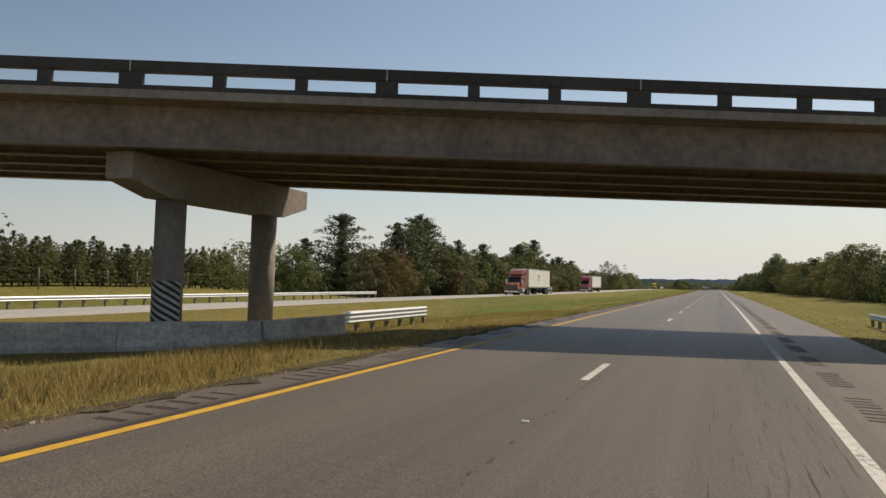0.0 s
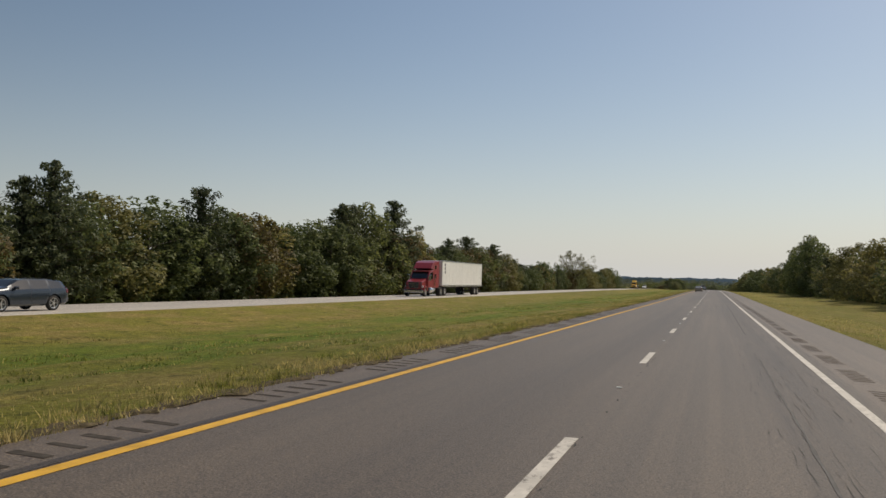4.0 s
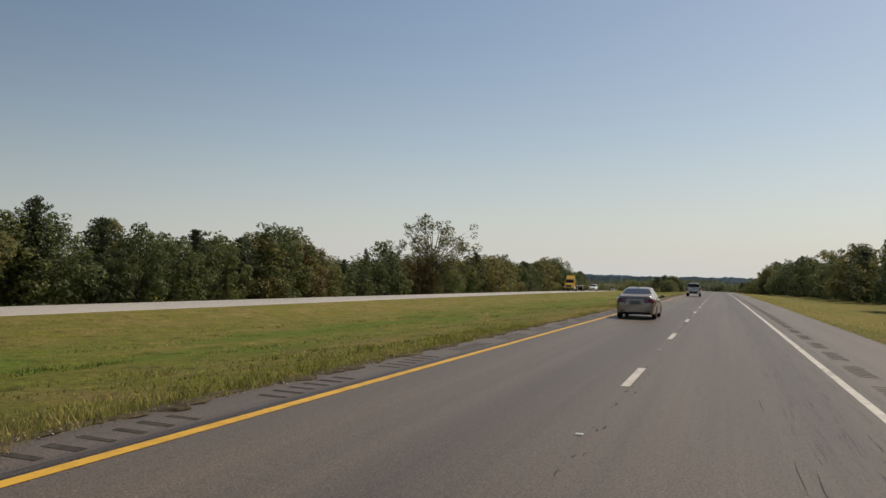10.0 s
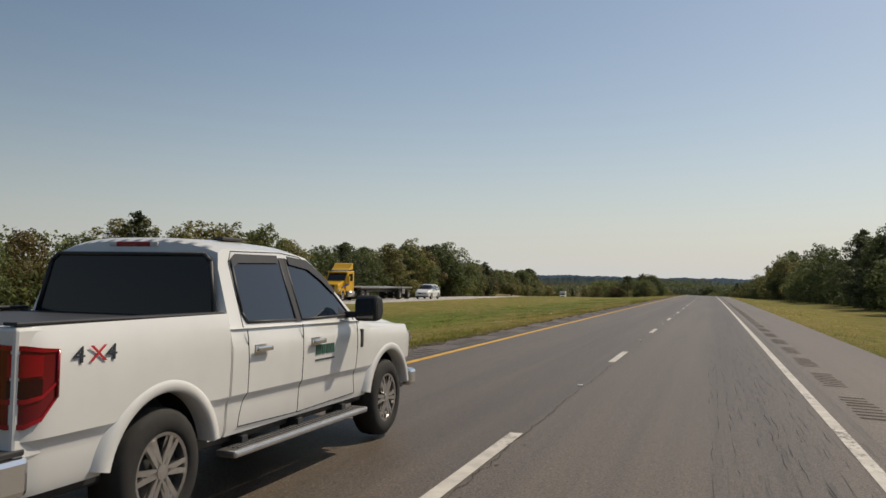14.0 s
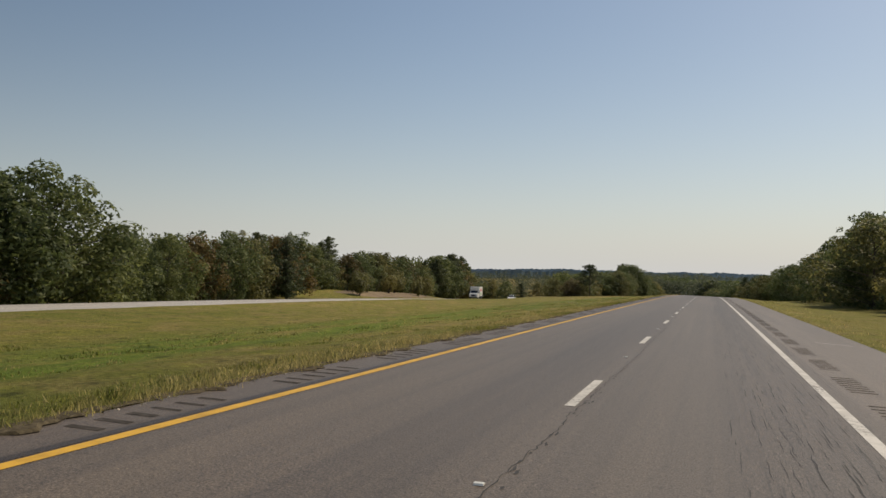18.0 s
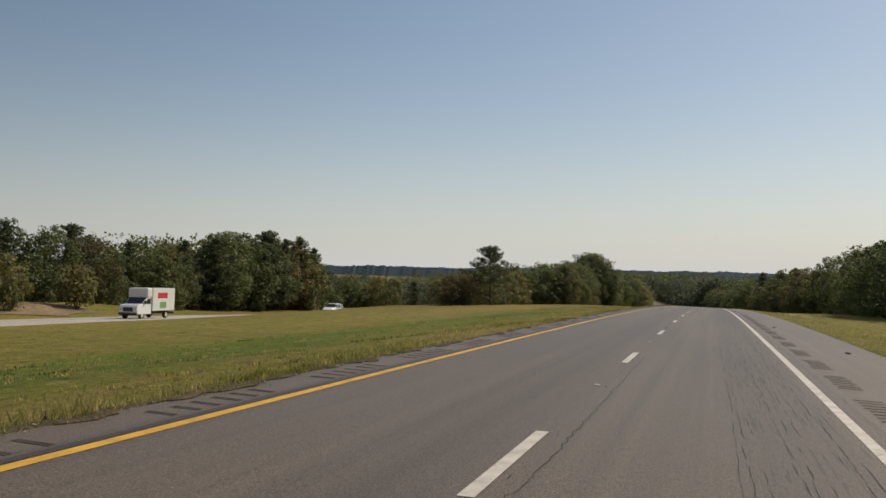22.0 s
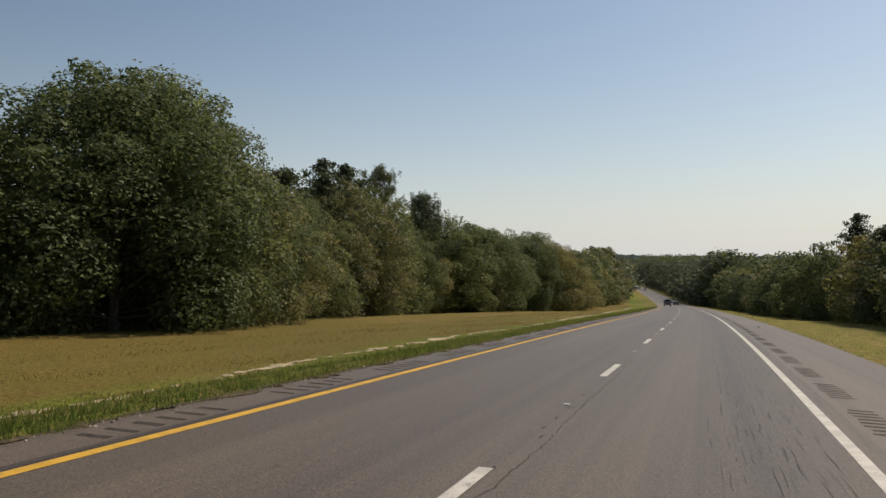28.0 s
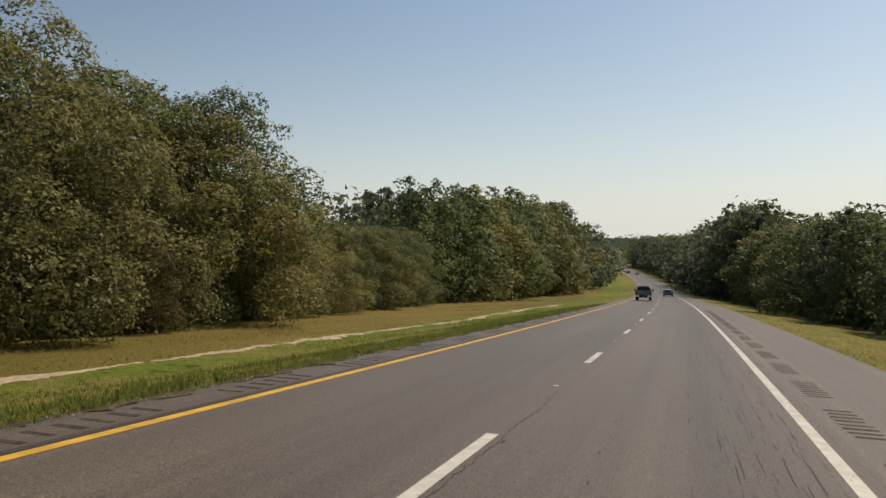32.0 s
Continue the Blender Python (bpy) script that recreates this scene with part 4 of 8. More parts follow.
# left of the opposite carriageway: trees that stand out from the wood
for kind, number, s, x, h, wide in (
        ("broad", 1, 98, -54, 6.8, 1.1), ("pine", 1, 103, -55, 8.2, 1.1), ("pine", 0, 112.5, -54, 12.9, 1.45), ("pine", 3, 138.5, -55, 13.4, 1.3),
        ("broad", 1, 144, -55, 13.2, 1.1), ("pine", 2, 149.5, -55, 16.0, 1.4), ("pine", 0, 156, -56, 15.3, 1.35), ("broad", 2, 161, -54, 10.6, 1.1),
        ("pine", 3, 173, -54, 12.0, 1.1), ("pine", 0, 195, -55, 12.5, 1.1), ("broad", 1, 202, -55, 9.5, 1.1), ("pine", 1, 229, -54, 13.8, 1.2),
        ("pine", 2, 236, -55, 14.3, 1.2), ("broad", 0, 241, -55, 14.8, 1.0), ("pine", 3, 251, -54, 16.5, 1.25), ("broad", 3, 263, -54, 10.9, 1.1),
        ("pine", 2, 282, -54, 11.2, .95), ("pine", 0, 299, -55, 12.8, 1.4), ("broad", 4, 303, -54, 9.8, 1.4), ("broad", 4, 294, -54, 8.8, 1.5), ("pine", 1, 317, -54, 11.7, 1.35), ("pine", 3, 325, -55, 10.5, 1.25),
        ("broad", 5, 338, -55, 9.4, 1.1), ("pine", 2, 346, -55, 8.6, 1.0), ("broad", 0, 358, -54, 6.9, 1.2), ("broad", 1, 383, -54, 8.6, 1.2), ("broad", 2, 389, -55, 8.8, 1.2), ("spire", 0, 412, -54, 6.7, 1.0),
        ("broad", 2, 424, -56, 8.8, 1.1), ("pine", 1, 479, -55, 9.1, 1.0), ("broad", 1, 503, -55, 9.2, 1.1), ("broad", 3, 558, -55, 10.3, 1.25), ("broad", 0, 577, -56, 10.6, 1.3), ("broad", 2, 583, -56, 11.6, 1.35),
        ("pine", 3, 635, -60, 7.9, 1.5), ("pine", 2, 651, -69, 9.1, .75), ("broad", 1, 657.5, -71, 10.0, 1.2), ("pine", 1, 669.5, -71, 10.3, 1.1), ("pine", 0, 700, -75, 8.4, .8), ("pine", 3, 712, -76, 8.2, .8),
        ("pine", 2, 735, -78, 7.6, .9), ("broad", 5, 742, -77, 6.8, 1.2), ("broad", 2, 758, -78, 10.8, 1.2), ("pine", 1, 749, -79, 8.8, 1.0), ("pine", 0, 774, -78, 12.8, 1.1), ("pine", 3, 781, -79, 11.4, 1.1), ("pine", 2, 788, -79, 12.6, 1.1), ("pine", 1, 794, -79, 10.6, 1.1)):
    tree(kind, number, s, x, h, ({3: M_LEAF_OLIVE, 5: M_LEAF_OLIVE, 4: M_LEAF_AUTUMN}.get(number) if kind == "broad" else None), wide=wide)
tree("broad", 4, 120.5, -53, 7.2, M_LEAF_AUTUMN, RUST, wide=1.3)
tree("broad", 4, 125.5, -52, 7.8, M_LEAF_AUTUMN, RUST, wide=1.3)
tree("broad", 4, 131, -52, 6.8, M_LEAF_AUTUMN, RUST, wide=1.3)
tree("broad", 4, 725, -76, 7.4, M_LEAF_AUTUMN, RUST, wide=1.2)
tree("airy", 0, 444, -54, 14.0, wide=1.3)
tree("loblolly", 0, 764.6, -31.8, 9.6, wide=0.98)
left_top = along((150, 9), (158, 9), (240, 11), (284, 9.4), (290, 8.2), (304, 9.8), (311, 8.6), (327, 9.6), (341, 8.2), (355, 7.6), (364, 6.4), (372, 6.4), (384, 8.4), (396, 6.8), (408, 4.2), (425, 6.5), (470, 6.2), (480, 8.2),
                 (503, 8.8), (521, 8.0), (545, 8.6), (558, 9.6), (570, 9), (581, 10.8), (588, 10.2), (594, 7), (610, 7.2), (625, 8.2), (640, 9.0), (656, 9.2), (665, 8.6), (672, 7.4), (684, 8.0), (703, 8.4), (718, 8.2), (733, 6.4),
                 (743, 6.6), (750, 8.2), (757, 10.6), (775, 11.6), (786, 11.6), (794, 9.2), (810, 8.2), (850, 8.6))


def share(k):
    return lambda s: k * left_top(s)


wood(MIXED, 158, 850, left_edge, 5.0, share(.84), share(1.02), seed=3, wide=(1.25, 1.75))
# the low, mixed edge where the wood comes forward to the bank
for k, (kind, number, s, x, h, wide) in enumerate((
        ("broad", 4, 760, -37, 3.9, 1.6), ("broad", 3, 763, -36, 3.8, 1.7), ("broad", 5, 766, -37.5, 4.2, 1.6), ("broad", 4, 770.5, -38, 4.9, 1.4), ("broad", 3, 775, -36.5, 5.0, 1.5), ("broad", 1, 779, -35.5, 5.6, 1.4),
        ("broad", 0, 784, -38, 5.6, 1.5), ("broad", 5, 788, -36, 5.8, 1.5), ("broad", 0, 794, -37, 6.3, 1.4), ("broad", 3, 800, -36, 6.1, 1.5), ("broad", 2, 806, -35, 6.6, 1.3))):
    tree(kind, number, s, x, h + .75, {3: M_LEAF_OLIVE, 4: M_LEAF_AUTUMN, 5: M_LEAF_OLIVE}.get(number) if kind == "broad" else None, wide=wide,
         label="low scrubby tree at the edge of the bank" if kind == "broad" else "")
# young pine plantation beyond the fence by the bridge
for k in range(190):
    rp = random.Random(k)
    tree("spire", k % 3, -30 + k * .76 + rp.uniform(-.35, .35), -73 - rp.uniform(0, 3.5), rp.uniform(5.5, 6.4) * (1.1 if k % 9 == 4 else 1), M_NEEDLE_YOUNG, label="young plantation pine in a dense even row", turn=rp.uniform(0, 360), wide=1.25)
# left, the wood that comes up to the bank
wood(NEAR, 812, 1010, near_edge, 5.4,
     along((812, 8), (830, 9.8), (840, 10), (846, 11.8), (853, 12.6), (857, 11.6), (861, 9.2), (871, 9.4), (877, 10.6), (886, 11.8), (893, 12.5), (897, 8.6), (905, 9.4), (911, 11.4), (915, 12), (930, 11.4), (940, 10.2), (950, 10.2), (968, 10.2), (974, 7.5), (981, 5.6), (1010, 6.4)),
     along((812, 9.2), (830, 10.8), (840, 11), (846, 12.8), (853, 13.8), (857, 12.8), (861, 10.2), (871, 10.6), (877, 11.8), (886, 13.2), (893, 14.2), (897, 9.6), (905, 10.4), (911, 12.6), (915, 13.6), (930, 12.8), (940, 11.6), (950, 11.6), (968, 11.4), (974, 8.5), (981, 6.8), (1010, 7.6)), seed=5, wide=(1.1, 1.4))
for number, s, x, h, wide in ((1, 846, -27, 13.0, 1.3), (3, 850.5, -27, 13.8, 1.3), (0, 854.5, -27.5, 13.9, 1.1), (0, 922, -28, 12.0, 1.1), (3, 929, -25.5, 11.4, 1.1), (1, 932, -29, 13.0, 1.0), (3, 936.5, -28.5, 12.4, 1.0), (1, 938, -24, 11.2, 1.1), (3, 951, -25, 13.6, 1.15), (0, 957, -26, 13.8, 1.1), (1, 964.5, -23, 11.6, 1.3), (3, 969, -21, 11.6, 1.1), (0, 946, -27, 12.2, 1.2)):
    tree("near", number, s, x, h, wide=wide)
for number, s, x, h, wide in ((2, 955, -18.8, 6.2, 1.3), (4, 961, -19.6, 7.6, 1.2), (2, 983, -22, 6.0, 1.5), (4, 988, -23.5, 6.8, 1.5), (2, 994, -23, 6.3, 1.6), (4, 1001, -24, 7.0, 1.5), (2, 1008, -24.5, 7.2, 1.5)):
    tree("near", number, s, x, h, M_LEAF_OLIVE, "low olive-green tree at the sunny edge of the wood", wide=wide)
for s, x, h, wide in ((959.5, -18.2, 5.0, 1.0), (921, -27, 6.6, 1.2), (850, -24.6, 5.4, 1.2), (888, -30.5, 6.0, 1.2)):
    tree("near", 0, s, x, h, M_LEAF_AUTUMN, RUST, wide=wide)
for number, s, x, h in ((0, 1046, -42, 17.2), (2, 1053, -38, 18.4), (3, 1060, -44, 19.6), (1, 1067, -39, 18.0), (2, 1075, -45, 20.4), (0, 1084, -38, 19.0), (3, 1094, -42, 21.5)):
    tree("pine", number, s, x, h, wide=.9)
wood(DECID, 1010, 1130, near_edge, 5.5, along((1010, 9.5), (1070, 14), (1120, 17), (1420, 18)), along((1010, 13), (1070, 19), (1120, 22), (1420, 22)), seed=15)
for number, s, x, h, wide in ((0, 876, -33, 14.0, 1.1), (3, 883.5, -33, 16.0, 1.05), (1, 889.5, -33, 16.5, 1.0), (2, 902, -38, 11.6, 1.1)):
    tree("pine", number, s, x, h, wide=wide)
tree("loblolly", 2, 899.5, -33, 17.4, label="tall narrow conifer rising above the near wood", wide=.5)
tree("loblolly", 1, 911, -32, 15.6, label="tall open conifer rising above the near wood", wide=.62)
tree("airy", 1, 915.5, -32, 14.4, M_LEAF, wide=.9)
tree("airy", 2, 908.5, -33, 13.2, M_LEAF, wide=.7)
# the corner of that wood, turning away from the road
for k, (s, x, h) in enumerate(((803, -40, 6.2), (806, -43, 6.4), (809, -31, 8.0), (811, -50, 6.6), (813, -57, 7.2), (817, -64, 7.6), (816, -35, 8.6), (820, -43, 7.6), (822, -71, 8.4), (825, -54, 7.8), (828, -78, 9.0), (812, -28, 8.8))):
    tree(*((DECID + [("pine", 0, None)])[k % 6][:2]), s, x, h, (DECID + [("pine", 0, None)])[k % 6][2], wide=1.3)
# right
wood(DECID + [("pine", 0, None)], 60, 800, right_edge, 9.5, along((60, 7), (800, 7)), along((60, 10.5), (800, 11)), seed=6, side=1)
for kind, number, s, x, h, wide in (("broad", 2, 331, 24, 14.5, .9), ("broad", 0, 341, 25, 15.8, .9), ("pine", 3, 348, 25, 14.6, 1.0), ("broad", 1, 356, 25, 13.8, .9), ("broad", 1, 520, 24, 10.8, 1.0), ("pine", 1, 545, 24, 12.0, 1.0), ("broad", 3, 604, 25, 12.2, 1.0), ("broad", 0, 640, 21, 11.5, 1.1), ("broad", 2, 647, 23, 12.5, 1.1),
                                    ("broad", 1, 655, 25, 13.2, 1.0), ("pine", 2, 662, 25, 14.5, 1.0), ("broad", 5, 714, 26, 12.0, 1.0), ("broad", 0, 812, 24, 11.0, 1.0), ("pine", 2, 870, 25, 12.2, 1.0), ("broad", 3, 894, 24, 12.4, 1.0), ("pine", 3, 928, 22, 14.2, 1.0)):
    tree(kind, number, s, x, h, wide=wide)
wood(DECID + [("pine", 2, None)], 800, 1110, right_edge, 5.6, along((800, 8), (940, 8), (955, 7), (1000, 6.6), (1030, 8.4), (1080, 12), (1110, 17), (1500, 18)), along((800, 11), (940, 10), (955, 9.2), (1000, 8.4), (1030, 10.2), (1080, 14), (1110, 21), (1500, 22)), seed=7, side=1)
# the depth of the woods
wr = np.random.RandomState(12)
woods((wr.uniform(-40, 112, 340), wr.uniform(-112, -78, 340), wr.uniform(5.0, 6.2, 340)), M_NEEDLE_YOUNG, "dense block of young plantation pines", count=260, seed=41, needle=0.85, big=1.9)
woods(joined(strip(wr, 1120, 1450, near_edge, 8, 2.2, along((1120, 17), (1450, 18)), along((1120, 22), (1450, 22)), start=0),
             strip(wr, 1100, 1520, right_edge, 8, 2.2, along((1100, 17), (1520, 18)), along((1100, 21), (1520, 22)), side=1, start=0)), M_LEAF_HAZED, "tall green wood where the road climbs", count=360, big=1.8, seed=31)
woods(joined(strip(wr, 95, 150, left_edge, 12, 2.0, along((95, 5.5), (150, 8)), along((95, 7.5), (150, 10))), strip(wr, 150, 850, left_edge, 20, 1.0, share(.76), share(.98))), M_LEAF, "dark green mixed wood behind the opposite carriageway", count=360, big=1.6, seed=2)
woods(strip(wr, 826, 1010, near_edge, 24, 1.3, along((826, 8.6), (850, 11), (857, 10.5), (863, 9), (874, 9.4), (890, 11.5), (898, 8.6), (906, 9.6), (914, 11.5), (950, 10.2), (966, 9.5), (974, 7), (980, 6.4), (1010, 7.5)), along((826, 10), (850, 12.6), (857, 12), (863, 10.4), (874, 10.8), (890, 14), (898, 10), (906, 11), (914, 13.6), (950, 12), (966, 11), (974, 8.4), (980, 7.8), (1010, 9.5)), start=4), M_LEAF, "dense green wood climbing beside the road", count=900, big=1.35, seed=3, needle=0.05)
woods(strip(wr, 1010, 1420, near_edge, 30, 2.0, along((1010, 11.5), (1100, 16), (1420, 18)), along((1010, 14.5), (1100, 21), (1420, 22)), start=5), M_LEAF_HAZED, "dense green wood further up the road", count=170, big=1.9, seed=33)
woods(joined(strip(wr, 60, 850, right_edge, 30, 2.6, along((60, 6.5), (850, 7)), along((60, 10), (850, 11)), side=1),
             strip(wr, 850, 1600, right_edge, 40, 1.7, along((850, 8.5), (960, 7.5), (1000, 7), (1050, 9.5), (1110, 16), (1600, 18)), along((850, 11), (960, 9.6), (1000, 9), (1050, 11.5), (1110, 20), (1600, 23)), side=1)), M_LEAF, "dense green wood along the right of way", seed=4)
far_s = wr.uniform(1450, 2050, 520)
far_x = wr.uniform(-260, 260, 520)
woods((far_s, far_x + np.where(np.abs(far_x) < 12, 40, 0), wr.uniform(14, 20, 520)), M_LEAF_HAZED, "distant wooded slope on the horizon", count=110, seed=5, big=2.6)


def ridge(s, height, colour, seed, label):
    """A far treeline as an uneven band across the horizon, its haze painted into the colour."""
    rng = np.random.RandomState(seed)
    xs = np.arange(-2200, 2200, 6.0)
    top = height + 3.5 * np.sin(xs * .0031 + seed) + 2.0 * np.sin(xs * .011) + 1.2 * np.sin(xs * .047) + rng.uniform(-1.6, 1.6, len(xs))
    c = rpt(s, 0, 0)
    t = heading(s) - 6
    ux, uy = math.cos(radians(t)), math.sin(radians(t))
    v = []
    for x, z in zip(xs, top):
        for q, d in ((-60, -40), (z, 0), (z - 4, 60)):
            v.append((c[0] + ux * x - uy * d, c[1] + uy * x + ux * d, q))
    f = []
    for i in range(len(xs) - 1):
        f += [(i * 3, i * 3 + 3, i * 3 + 4, i * 3 + 1), (i * 3 + 1, i * 3 + 4, i * 3 + 5, i * 3 + 2)]
    mat = material("painted_haze", colour, 1.0, spots=0.12, scale=0.02, big=0.1, bigscale=0.004, spec=0.0)
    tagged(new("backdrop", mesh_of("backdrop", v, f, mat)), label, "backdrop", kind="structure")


# the farther ridge is paler and bluer by base colour alone, as haze
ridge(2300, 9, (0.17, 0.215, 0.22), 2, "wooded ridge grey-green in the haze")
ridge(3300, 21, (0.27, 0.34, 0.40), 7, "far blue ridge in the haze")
lf_s, lf_x = wr.uniform(80, 1300, 420), wr.uniform(-330, -115, 420)
woods((lf_s, lf_x, wr.uniform(8, 13, 420)), M_LEAF_HAZED, "distant wood far beyond the opposite carriageway", count=110, seed=6)
woods(joined(strip(wr, 800, 1150, along((800, -95), (900, -100), (1150, -120)), 60, 1.6, along((800, 9), (1150, 12)), along((800, 12), (1150, 15)), start=0)), M_LEAF_HAZED, "wood beyond the opposite carriageway", seed=9)
woods(strip(wr, 835, 1000, along((835, -86), (1000, -112)), 40, 1.0, along((835, 8), (1000, 11)), along((835, 9.5), (1000, 14)), start=0), M_LEAF_HAZED, "wood filling the valley beyond the bank", count=200, seed=51)
undergrowth(90, 850, left_edge, 5.2, 75, "shrubs and saplings along the foot of the wood", M_LEAF, 21, size=0.28, depth=5.0)
undergrowth(805, 1060, near_edge, 2.4, 110, "shrubs and vines along the foot of the wood", M_LEAF_OLIVE, 22, size=0.16)
undergrowth(60, 1100, right_edge, 3.6, 44, "shrubs along the foot of the wood", M_LEAF, 23, side=1, size=0.34, depth=5.0)

# ---- roadside ----
M_BLADE = blade_material("grass_blades", (0.192, 0.2, 0.043), (0.44, 0.36, 0.16), (0.10, 0.128, 0.026), 0.6)
M_BLADE_LUSH = blade_material("lush_grass_blades", (0.112, 0.155, 0.032), (0.195, 0.205, 0.058), (0.062, 0.098, 0.02), 0.6)
M_BLADE_DRY = blade_material("dry_grass_blades", (0.30, 0.22, 0.075), (0.40, 0.295, 0.115), (0.19, 0.15, 0.042), 0.55)
M_BLADE_BROWN = blade_material("brown_grass_blades", (0.20, 0.146, 0.045), (0.285, 0.21, 0.075), (0.132, 0.106, 0.03), 0.55)
M_SOIL = material("sandy_soil", (0.34, 0.265, 0.17), 0.95, spots=0.4, scale=6, big=0.2, bigscale=1.0, bump=0.6, bumpscale=18)
M_SIGN_WHITE = material("white_marker", (0.6, 0.6, 0.56), 0.5, spots=0.2)
M_CRACK = material("crack_filler", (0.035, 0.033, 0.032), 0.8, spots=0.3, scale=15)
M_SKID = material("tyre_mark", (0.085, 0.08, 0.077), 0.85, spots=0.35, scale=5)
M_WOOD = material("weathered_timber", (0.30, 0.25, 0.19), 0.9, spots=0.3, scale=10, bump=0.4, bumpscale=30)


def blades(s, x, h, width, mat, label, seed):
    """Grass: one narrow bent triangle a blade."""
    rng = np.random.RandomState(seed)
    n = len(s)
    c = rpt(s, x, terrain(s, x) - 0.03)
    a = rng.uniform(0, 6.28, n)
    side = np.stack([np.cos(a), np.sin(a), np.zeros(n)], 1) * (width * rng.uniform(.6, 1.4, n))[:, None]
    lean = rng.normal(size=(n, 2)) * (h * 0.38)[:, None]
    tip = c + np.stack([lean[:, 0], lean[:, 1], h], 1)
    v = np.stack([c - side, c + side, tip], 1).reshape(-1, 3)
    return tagged(new("grass", quads("grass", v, n, mat, 3)), label, "grass", kind="stuff")


gr = np.random.RandomState(31)


soil_x = along((700, -8.4), (740, -8.4), (900, -10.2), (940, -11.0), (1030, -11.3))


def below_soil(s, x):
    return x < np.interp(s, [700, 740, 900, 940, 1030], [-8.4, -8.4, -10.2, -11.0, -11.3]) + 0.2


def patchy(n, s0, s1, x0, x1, power=1.0):
    s = gr.uniform(s0, s1, n)
    x = x0 + (x1 - x0) * gr.uniform(0, 1, n) ** power
    keep = (np.sin(s * 0.7 + 1.3 * np.sin(x * 1.1)) + np.sin(s * 0.21 + x * 0.9) + gr.normal(size=n) * 0.9) > -0.9
    return s[keep], x[keep]


# uneven fringe at the pavement's edge, then the mown slope
def tufts(n, per, s0, s1, x0, x1, spread):
    """Blade places in clumps: n clumps of about per blades."""
    cs, cx = gr.uniform(s0, s1, n), x0 + (x1 - x0) * gr.uniform(0, 1, n) ** 1.4
    cx = cx + .10 * np.sin(cs * 1.9 + 1.5 * np.sin(cs * .63)) + .07 * np.sin(cs * 4.3)
    k = gr.poisson(per, n)
    return np.repeat(cs, k) + gr.normal(size=k.sum()) * spread, np.repeat(cx, k) + gr.normal(size=k.sum()) * spread * .7, np.repeat(gr.uniform(.45, 1.25, n), k)


s_, x_ = patchy(200000, 34, 740, -4.66, -6.6, 1.5)
blades(s_, x_, gr.uniform(.04, .14, len(s_)), 0.016, M_BLADE, "dense short green and straw-coloured grass fringing the pavement", 41)
s_, x_, k_ = tufts(7600, 38, 34, 742, -4.70, -5.6, .12)
blades(s_, x_, gr.uniform(.05, .19, len(s_)) * k_, 0.012, M_BLADE, "uneven tall grass tufts overhanging the edge of the pavement", 48)
s_, x_ = patchy(130000, 735, 1015, -4.6, -8.6, 1.3)
k_ = ~below_soil(s_, x_)
blades(s_[k_], x_[k_], gr.uniform(.04, .15, k_.sum()), 0.013, M_BLADE_LUSH, "lush green grass on the verge below the bank", 47)
s_, x_ = gr.uniform(726, 1012, 95000), gr.uniform(-10.6, -4.62, 95000)
k_ = ~below_soil(s_, x_)
blades(s_[k_], x_[k_], gr.uniform(.05, .15, k_.sum()), 0.012, M_BLADE_LUSH, "dense green grass on the verge below the bank", 50)
s_, x_, k_ = tufts(3000, 36, 738, 1010, -4.68, -7.4, .11)
blades(s_, x_, gr.uniform(.06, .22, len(s_)) * k_, 0.009, M_BLADE_LUSH, "taller green tufts along the shoulder below the bank", 46)
s_, x_ = patchy(120000, 40, 735, -5.6, -15, 1.5)
blades(s_, x_, gr.uniform(.025, .075, len(s_)), 0.013, M_BLADE, "short mown green grass on the median slope", 42)
s_, x_, k_ = tufts(5200, 24, 40, 738, -5.8, -17.0, .20)
blades(s_, x_, gr.uniform(.04, .11, len(s_)) * k_, 0.018, M_BLADE, "coarse tufts scattered over the mown median", 52)
s_, x_, k_ = tufts(2200, 26, 40, 738, -6.5, -16.0, .24)
blades(s_, x_, gr.uniform(.03, .10, len(s_)) * k_, 0.018, M_BLADE_LUSH, "dark green tufts scattered over the mown median", 53)
s_, x_ = patchy(105000, 722, 1020, -8.2, -18, 1.4)
k_ = below_soil(s_, x_)
s_, x_ = s_[k_], x_[k_]
blades(s_, x_, gr.uniform(.03, .11, len(s_)), 0.013, M_BLADE_BROWN, "dry brown grass on the bank below the wood", 43)
s_, x_ = patchy(85000, -5, 50, -4.62, -14, 1.3)
tall_ = 1 + 1.3 * smooth01(-5.4, -6.6, x_) * (1 - smooth01(-9.6, -10.6, x_)) * (1 - smooth01(19, 23, s_))
blades(s_, x_, gr.uniform(.05, .17, len(s_)) * tall_, 0.011, M_BLADE_DRY, "tall straw-coloured grass beside the bridge pier", 44)
s_, x_ = patchy(40000, 10, 1060, 6.75, 12, 1.6)
blades(s_, x_, gr.uniform(.04, .14, len(s_)), 0.022, M_BLADE, "short green grass beside the outer shoulder", 45)
t_s = np.concatenate([[40.0, 40.2, 117, 117.3], gr.uniform(20, 1000, 60)])
s_ = np.repeat(t_s, 110) + gr.normal(size=len(t_s) * 110) * .14
x_ = np.repeat(gr.uniform(-4.85, -4.66, len(t_s)), 110) + gr.normal(size=len(t_s) * 110) * .10
blades(s_, x_, gr.uniform(.07, .25, len(s_)), 0.009, M_BLADE_LUSH, "dark green weed tufts scattered along the pavement's edge", 49)

